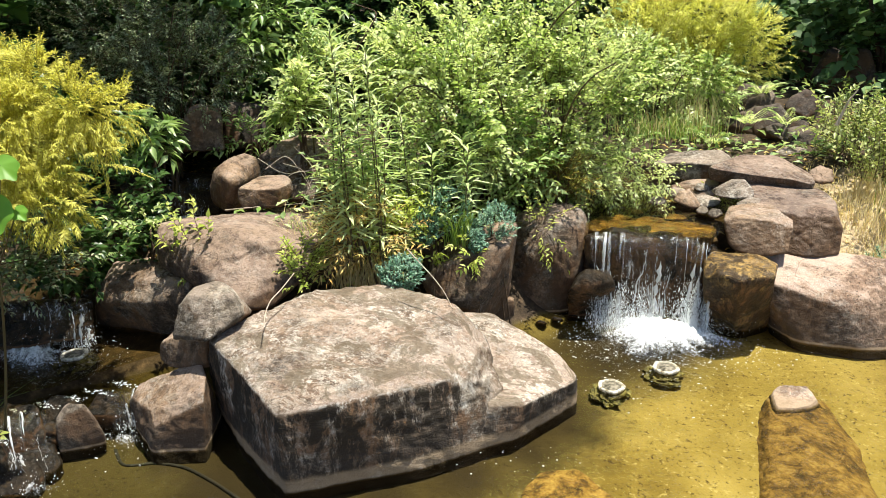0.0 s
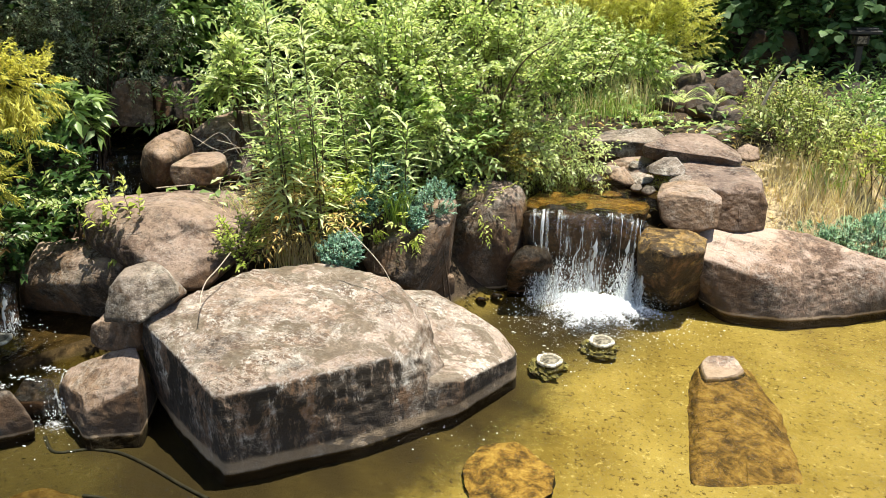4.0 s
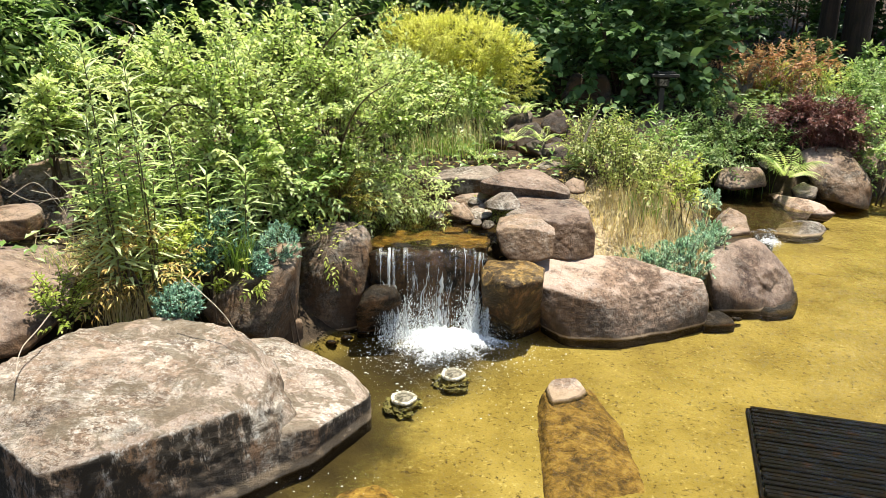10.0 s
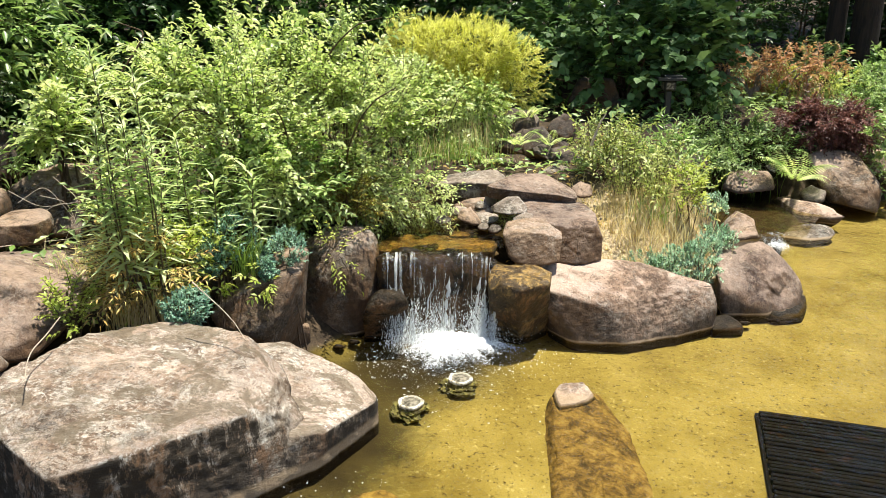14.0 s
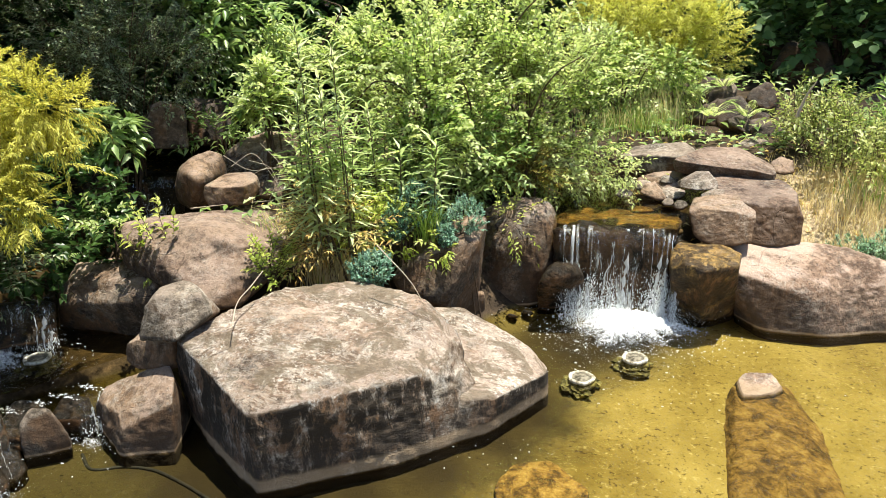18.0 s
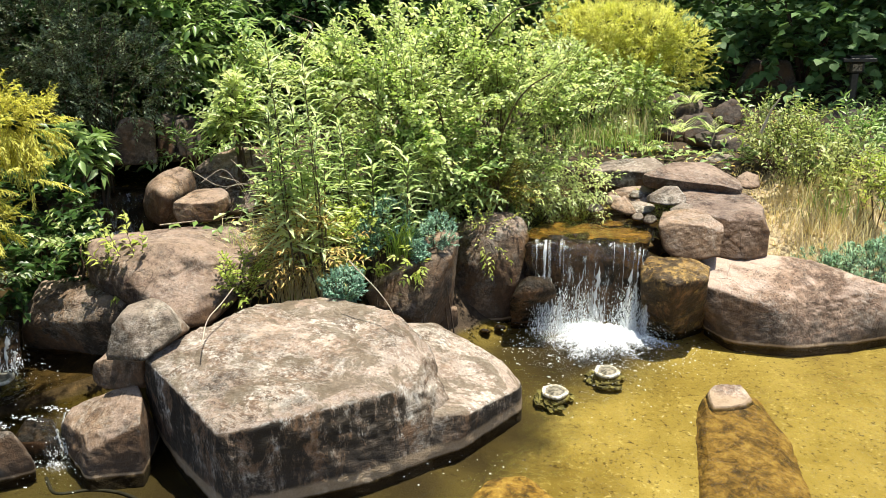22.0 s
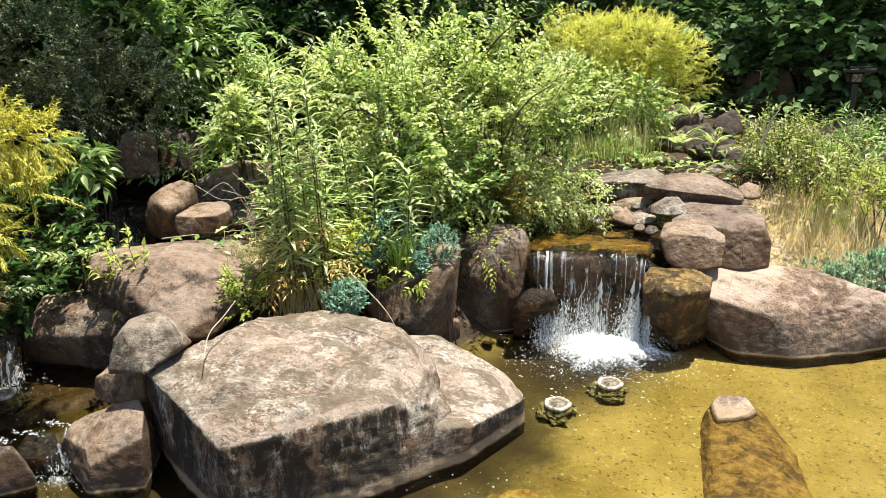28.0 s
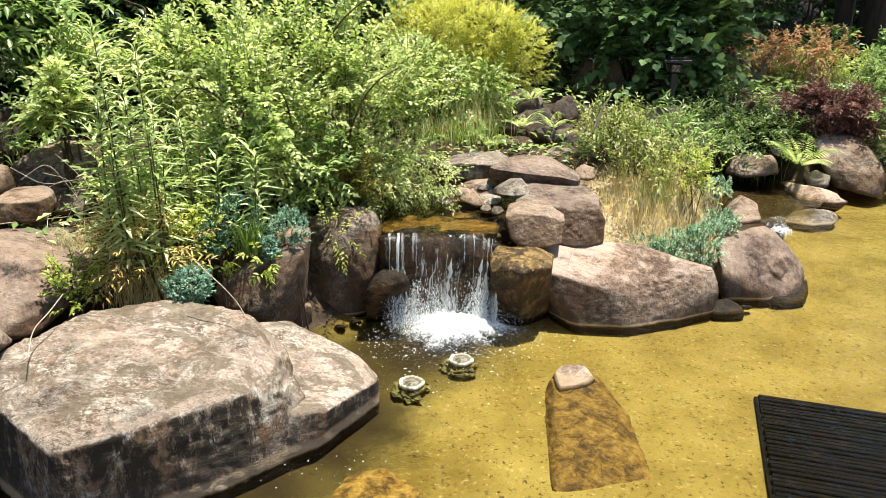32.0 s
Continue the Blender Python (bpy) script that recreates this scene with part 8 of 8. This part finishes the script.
waterfall((0.740, 6.357, 0.627), (0.889, 6.338, 0.633), 0.50, 0.05, 7, "thin trickle between dark stones", 8, foam=(0.06, 0.05, 0.01), drops=60, wide=0.007)


def bubbles(label, spots, n, seed, z):
    """Small foam bubbles that drift on the water."""
    rng = np.random.default_rng(seed)
    c = np.concatenate([np.stack([x + rng.normal(size=n) * sx, y + rng.normal(size=n) * sy, np.full(n, z)], 1) for x, y, sx, sy in spots])
    r = (0.0012 + 0.0042 * rng.random(len(c)) ** 3)[:, None] * np.stack([0.7 + 1.6 * rng.random(len(c)) ** 2, 0.7 + 0.5 * rng.random(len(c)), np.full(len(c), 0.4)], 1)
    return part("bubbles", drops_mesh("bubbles", c, r), FOAM, None, label, "bubbles", kind="stuff")


bubbles("white bubbles drifting below the waterfall", [(-0.05, 3.56, 0.24, 0.05), (0.05, 3.50, 0.22, 0.05), (0.22, 3.62, 0.14, 0.08), (-0.05, 3.62, 0.28, 0.12), (-0.15, 3.4, 0.22, 0.12), (-0.4, 3.7, 0.18, 0.08), (0.35, 3.7, 0.2, 0.08), (0.0, 3.25, 0.3, 0.2)], 80, 4, 0.002)
bubbles("white bubbles on the dark stream pool", [(-2.95, 2.7, 0.2, 0.1), (-3.1, 2.55, 0.2, 0.1)], 60, 5, 0.122)
bubbles("white bubbles below the small cascade", [(-2.35, 2.2, 0.16, 0.1), (-2.5, 2.0, 0.2, 0.1), (-0.6, 2.5, 0.2, 0.08)], 50, 6, 0.002)

bubbles("white froth along the crest of the small cascade", [(-2.65, 2.04, 0.04, 0.012), (-2.58, 2.11, 0.04, 0.012), (-2.52, 2.19, 0.04, 0.012), (-2.45, 2.27, 0.04, 0.012), (-2.38, 2.36, 0.04, 0.012), (-2.62, 1.58, 0.04, 0.012), (-2.58, 1.7, 0.04, 0.012), (-2.55, 1.83, 0.04, 0.012)], 60, 7, 0.142)
_k = Net("black rubber")
BLACK = _k.done(_k.surface(_k.ramp(_k.noise(30, 4), (0.3, (0.008, 0.008, 0.007)), (0.7, (0.03, 0.028, 0.022))), 0.55))
_k = Net("blackened wet wood")
SLAT = _k.done(_k.surface(_k.ramp(_k.noise(14, 5), (0.3, (0.002, 0.002, 0.0015)), (0.6, (0.006, 0.004, 0.0025)), (0.74, (0.045, 0.02, 0.008))), 0.8, spec=0.1))
_k = Net("pale limed metal")
LIMED = _k.done(_k.surface(_k.ramp(_k.noise(40, 5), (0.38, (0.16, 0.13, 0.07)), (0.6, (0.62, 0.59, 0.50))), 0.6, _k.bump(_k.noise(60, 4), 0.5, 0.01)))
_k = Net("algae-green casing")
ALGAE = _k.done(_k.surface(_k.ramp(_k.noise(18, 5), (0.38, (0.04, 0.034, 0.010)), (0.64, (0.26, 0.235, 0.09))), 0.8, _k.bump(_k.noise(30, 4), 0.6, 0.02)))


_k = Net("lime-crusted glass")
CRUST = _k.done(_k.surface(_k.ramp(_k.noise(55, 5), (0.38, (0.03, 0.024, 0.012)), (0.62, (0.26, 0.23, 0.17))), 0.5))

_k = Net("tarnished bronze")
BRONZE = _k.done(_k.surface(_k.ramp(_k.noise(20, 4), (0.3, (0.10, 0.06, 0.025)), (0.7, (0.30, 0.19, 0.09))), 0.35, metal=0.7))


def lathe(profile, n=24, wobble=0.0, seed=0):
    bm = bmesh.new()
    rows = []
    for r, z in profile:
        rows.append([bm.verts.new(((r + wobble * math.sin(5 * a + seed) * r) * math.cos(a), (r + wobble * math.sin(4 * a + seed) * r) * math.sin(a), z)) for a in (2 * math.pi * i / n for i in range(n))])
    for lo, hi in zip(rows, rows[1:]):
        for i in range(n):
            f = bm.faces.new((lo[i], lo[(i + 1) % n], hi[(i + 1) % n], hi[i]))
            f.smooth = True
    return bm


def pond_light(x, y, z, seed, bare=False):
    top = thing("pond_light", (x, y, z), "round underwater lamp with a bronze dome" if bare else "round underwater lamp crusted with lime and algae", "pond lamp", "underwater lamps")
    ring = part("ring", lathe([(0.046, 0.000), (0.050, 0.005), (0.060, 0.006), (0.066, 0.002), (0.064, -0.01), (0.048, -0.012), (0.046, 0.000)], 40, 0.05, seed), LIMED, top, "white limed ring")
    if bare:
        part("lens", lathe([(0.001, 0.032), (0.02, 0.028), (0.036, 0.016), (0.046, 0.002)], 24), BRONZE, ring, "bronze-coloured dome")
    else:
        part("lens", lathe([(0.001, 0.006), (0.02, 0.005), (0.046, 0.003)], 24, 0.05, seed), CRUST, ring, "lime-crusted glass lens")
    casing = part("casing", lathe([(0.055, -0.008), (0.066, -0.02), (0.074, -0.035), (0.06, -0.045)], 20, 0.08, seed), ALGAE, top)
    for i in range(4):
        a = seed * 2 + i * 1.6 + 0.6 * math.sin(i * 2.3 + seed)
        bm = bmesh.new()
        bmesh.ops.create_icosphere(bm, subdivisions=3, radius=1)
        for v in bm.verts:
            v.co = Vector((v.co.x * 0.030, v.co.y * 0.046, v.co.z * 0.020)) * (1 + 0.9 * noise.noise(v.co * 1.6 + Vector((i * 3.1, seed, 0))) + 0.6 * noise.noise(v.co * 4 + Vector((i, seed, 0))))
        bmesh.ops.rotate(bm, verts=bm.verts, matrix=Matrix.Rotation(a, 3, "Z"))
        bmesh.ops.translate(bm, verts=bm.verts, vec=(0.070 * math.cos(a), 0.070 * math.sin(a), -0.046))
        part("foot", bm, ALGAE, casing)
    return top


def wire(name, pts, r0, r1, mat, label, category, sides=7):
    """A bent round rod through points, smoothed."""
    pts = np.array(pts, float)
    t = np.linspace(0, len(pts) - 1, len(pts) * 6)
    q = np.stack([np.interp(t, np.arange(len(pts)), pts[:, i]) for i in range(3)], 1)
    for _ in range(6):
        q[1:-1] = (q[:-2] + 2 * q[1:-1] + q[2:]) / 4
    at = q[0].copy()
    ob = part(name, stem_mesh(name, q - at, r0, r1, sides), mat, None, label, category)
    ob.location = at
    return ob


def big_leaves(spots):
    """A young tree shoot with a few large lobed leaves."""
    base = np.array((-2.72, 1.95, on_ground(-2.72, 1.95)))
    top = thing("sapling", base, "sapling shoot with a few large flat green leaves", "plant")
    t = np.linspace(0, 1, 10)[:, None]
    crown = np.mean([p for p, _ in spots], axis=0) - base + np.array([-0.06, 0.03, 0.0])
    q = t * crown + np.array([0.05, 0, 0]) * np.sin(t * 3)
    part("stem", stem_mesh("stem", q, 0.007, 0.003), STALK, top)
    for i, (p, w) in enumerate(spots):
        rng = np.random.default_rng(i)
        bm = bmesh.new()
        rim = []
        for j in range(36):
            a = 2 * math.pi * j / 36
            tip = math.exp(-((min(a, 2 * math.pi - a) / 0.28) ** 2))
            lobe = sum(math.exp(-(((a - c) / 0.22) ** 2)) for c in (0.95, 2 * math.pi - 0.95))
            r = w * 0.40 * (1 - 0.45 * math.exp(-(((a - math.pi) / 0.25) ** 2)) + 0.34 * tip + 0.14 * lobe)
            rim.append(bm.verts.new((r * math.cos(a), r * math.sin(a), 0.14 * abs(math.sin(a)) * r - 0.10 * w * tip + 0.02 * w * math.sin(5 * a + i))))
        mid = bm.verts.new((-0.12 * w, 0, 0.0))
        for j in range(36):
            bm.faces.new((mid, rim[j], rim[(j + 1) % 36])).smooth = True
        p = np.array(p) - base
        face = Vector((0.45 + 0.2 * rng.normal(), -0.55 + 0.15 * rng.normal(), 0.75)).normalized()
        ahead = Vector((0.55 - 0.5 * (i % 2), 0.1, -0.75))
        ahead = (ahead - face * ahead.dot(face)).normalized()
        across = face.cross(ahead)
        m = Matrix(((ahead.x, across.x, face.x, p[0]), (ahead.y, across.y, face.y, p[1]), (ahead.z, across.z, face.z, p[2]), (0, 0, 0, 1)))
        bmesh.ops.transform(bm, matrix=m, verts=bm.verts)
        part("leaf", bm, LEAF_BROAD, top)
        start = q[7] * 0.6 + q[6] * 0.4
        line = start + np.linspace(0, 1, 6)[:, None] * (p - 0.1 * w * np.array(ahead) - start)
        part("stalk", stem_mesh("stalk", line, 0.003, 0.002), STALK, top)


DRY = bark("bleached dry twig", (0.50, 0.40, 0.30), (0.78, 0.66, 0.52), 30)
pond_light(-0.20, 3.17, 0.008, 1)
pond_light(0.05, 3.43, 0.008, 2)
pond_light(-2.87, 2.56, 0.132, 3)
pond_light(-2.27, 1.31, -0.030, 4, True)
wire("cable", [(-2.28, 2.14, -0.057), (-2.16, 2.04, -0.057), (-2.04, 2.11, -0.057), (-1.89, 2.12, -0.057), (-1.70, 2.06, -0.057), (-1.53, 1.99, -0.057), (-1.38, 1.94, -0.057)], 0.0075, 0.0075, BLACK, "black cable lying on the pond bed", "cable")
wire("cable", [(-1.86, 1.85, -0.057), (-1.76, 1.86, -0.057), (-1.62, 1.79, -0.057), (-1.49, 1.71, -0.057), (-1.41, 1.64, -0.057)], 0.0075, 0.0075, BLACK, "black looped cable on the pond bed", "cable")
wire("cable", [(-1.71, 1.69, -0.057), (-1.67, 1.75, -0.057), (-1.69, 1.81, -0.057), (-1.75, 1.80, -0.057)], 0.0065, 0.0065, BLACK, "short black cable on the pond bed", "cable")
wire("twig", [(-1.619, 2.707, 0.642), (-1.632, 2.606, 0.6), (-1.637, 2.517, 0.584), (-1.623, 2.451, 0.562), (-1.593, 2.381, 0.54), (-1.577, 2.349, 0.533), (-1.6, 2.33, 0.527), (-1.647, 2.294, 0.521)], 0.0028, 0.0016, DRY, "pale dry vine lying across the flat boulder", "twig", 5)
wire("twig", [(-1.116, 2.864, 0.746), (-1.051, 2.837, 0.698), (-0.981, 2.817, 0.642), (-0.923, 2.792, 0.589), (-0.874, 2.75, 0.537)], 0.003, 0.0015, DRY, "pale dry stem hanging over the boulder", "twig", 5)
wire("twig", [(-2.54, 3.53, 0.657), (-2.40, 3.69, 0.643), (-2.16, 3.83, 0.640)], 0.004, 0.002, DRY, "thin dry stick on the flat boulder", "twig", 5)
wire("twig", [(-2.54, 4.02, 0.799), (-2.38, 4.05, 0.910), (-2.23, 4.08, 0.646)], 0.0022, 0.0012, DRY, "thin dry twig in front of a brown boulder", "twig", 5)
wire("twig", [(-2.44, 4.08, 0.828), (-2.29, 4.10, 0.790), (-2.22, 4.08, 0.530)], 0.0022, 0.0012, DRY, "thin dry twig in front of a brown boulder", "twig", 5)
wire("twig", [(-2.37, 4.12, 0.935), (-2.23, 4.14, 0.785), (-2.32, 4.03, 0.539)], 0.0022, 0.0012, DRY, "thin dry twig in front of a brown boulder", "twig", 5)
wire("twig", [(-2.57, 3.99, 0.878), (-2.42, 4.03, 0.764), (-2.21, 4.09, 0.796)], 0.0022, 0.0012, DRY, "thin dry twig in front of a brown boulder", "twig", 5)
wire("twig", [(-2.52, 4.03, 0.682), (-2.32, 4.08, 0.793), (-2.18, 4.11, 0.756)], 0.0022, 0.0012, DRY, "thin dry twig in front of a brown boulder", "twig", 5)
wire("trunk", [(3.83, 9.45, 0.460), (3.80, 9.46, 0.716), (3.75, 9.49, 0.894), (3.81, 9.46, 0.984), (3.90, 9.42, 1.082), (3.87, 9.44, 1.222), (3.98, 9.39, 1.317)], 0.07, 0.03, BARK_PALE, "twisted pale grey trunk of the small maple", "tree trunk", 9)
wire("branch", [(3.81, 9.46, 0.984), (3.75, 9.49, 1.146), (3.61, 9.54, 1.211), (3.53, 9.57, 1.100)], 0.03, 0.012, BARK_PALE, "bent pale branch of the small maple", "branch", 7)
big_leaves([((-2.32, 1.82, 1.33), 0.11), ((-2.34, 1.79, 1.25), 0.155), ((-2.26, 1.89, 1.29), 0.125), ((-2.30, 1.84, 1.14), 0.165), ((-2.25, 1.90, 1.12), 0.08)])
grate = thing("grating", (1.523, 3.226, -0.035), "black slatted timber grating lying in the pond", "grating")
gu, gv = Vector((0.966, -0.259, 0)), Vector((-0.297, -0.955, 0)).normalized()
gm = Matrix(((gu.x, -gv.x, 0, 0), (gu.y, -gv.y, 0, 0), (0, 0, 1, 0), (0, 0, 0, 1)))


def bar(name, x, y, z, sx, sy, sz, mat, parent, m):
    bm = bmesh.new()
    bmesh.ops.create_cube(bm, size=1)
    bmesh.ops.scale(bm, verts=bm.verts, vec=(sx, sy, sz))
    bmesh.ops.bevel(bm, geom=bm.edges[:], offset=min(sx, sy, sz) * 0.15, segments=1, affect="EDGES")
    bmesh.ops.translate(bm, verts=bm.verts, vec=(x, y, z))
    bmesh.ops.transform(bm, matrix=m, verts=bm.verts)
    return part(name, bm, mat, parent)


for i in range(38):
    bar("slat", 0.78 + 0.004 * math.sin(i * 3.1), -0.04 - i * 0.032, 0.003 * math.sin(i * 1.7), 1.5, 0.024, 0.03, SLAT, grate, gm)
bar("side_rail", 0.022, -0.64, -0.022, 0.016, 1.25, 0.03, SLAT, grate, gm)
bar("end_rail", 0.78, -0.016, -0.022, 1.5, 0.016, 0.03, SLAT, grate, gm)
bar("bearer", 0.75, -0.64, -0.05, 0.05, 1.2, 0.04, SLAT, grate, gm)


def garden_lantern(x, y, z, height):
    """A low dark lantern: a slim post under a light box with a flat overhanging cap."""
    top = thing("garden_lantern", (x, y, z), "low dark iron garden lantern with a flat cap under shrubs", "lantern")
    still = Matrix.Identity(4)
    bar("base", 0, 0, 0.02, 0.16, 0.16, 0.04, BLACK, top, still)
    bar("post", 0, 0, height * 0.36, 0.07, 0.07, height * 0.66, BLACK, top, still)
    box = bar("light_box", 0, 0, height * 0.80, 0.13, 0.13, height * 0.22, BLACK, top, still)
    for dx, dy, sx, sy in ((0, -0.067, 0.08, 0.004), (0.067, 0, 0.004, 0.08), (-0.067, 0, 0.004, 0.08)):
        bar("pane", dx, dy, height * 0.80, sx, sy, height * 0.15, CRUST, box, still)
    bar("cap", 0, 0, height * 0.95, 0.30, 0.26, 0.035, BLACK, top, still)
    bar("cap_plate", 0.02, 0, height * 0.95 + 0.03, 0.20, 0.18, 0.022, BLACK, top, still)
    return top


garden_lantern(2.34, 8.00, on_ground(2.34, 8.00), 0.48)
wire("snag", [(1.06, 5.50, 0.932), (1.09, 5.50, 1.037), (1.11, 5.48, 1.109), (1.15, 5.46, 1.184)], 0.012, 0.004, DRY, "pale broken dead branch standing in the bank shrubs", "branch", 6)
wire("snag", [(1.73, 5.90, 0.696), (1.74, 5.90, 0.838), (1.72, 5.90, 0.932), (1.68, 5.88, 0.999)], 0.009, 0.004, DRY, "pale bent dead stem among the bank shrubs", "branch", 6)
wire("branch", [(-1.93, 4.40, 0.832), (-1.71, 4.20, 1.200), (-1.52, 4.00, 1.351), (-1.36, 3.95, 1.346), (-1.26, 3.95, 1.248)], 0.007, 0.003, TWIG, "arching dark branch within the light green shrub", "branch", 5)
wire("branch", [(-0.70, 4.50, 0.825), (-0.66, 4.40, 1.061), (-0.56, 4.25, 1.272), (-0.46, 4.20, 1.393), (-0.34, 4.20, 1.458)], 0.007, 0.003, TWIG, "slanting dark branch within the light green shrub", "branch", 5)
wire("branch", [(-1.04, 4.40, 0.842), (-0.99, 4.30, 1.074), (-0.99, 4.15, 1.279), (-1.04, 4.10, 1.380)], 0.007, 0.003, TWIG, "slender dark branch within the light green shrub", "branch", 5)
wire("branch", [(-2.01, 4.40, 1.525), (-1.87, 4.50, 1.754), (-1.99, 4.50, 1.792), (-2.07, 4.50, 1.817)], 0.007, 0.003, TWIG, "bare twiggy branch above the tall stalks", "branch", 5)
wire("branch", [(-0.91, 5.00, 1.539), (-0.78, 5.00, 1.706), (-0.65, 5.00, 1.817), (-0.49, 5.00, 1.854)], 0.007, 0.003, TWIG, "pale arching shoot tip of the tall shrub", "branch", 5)
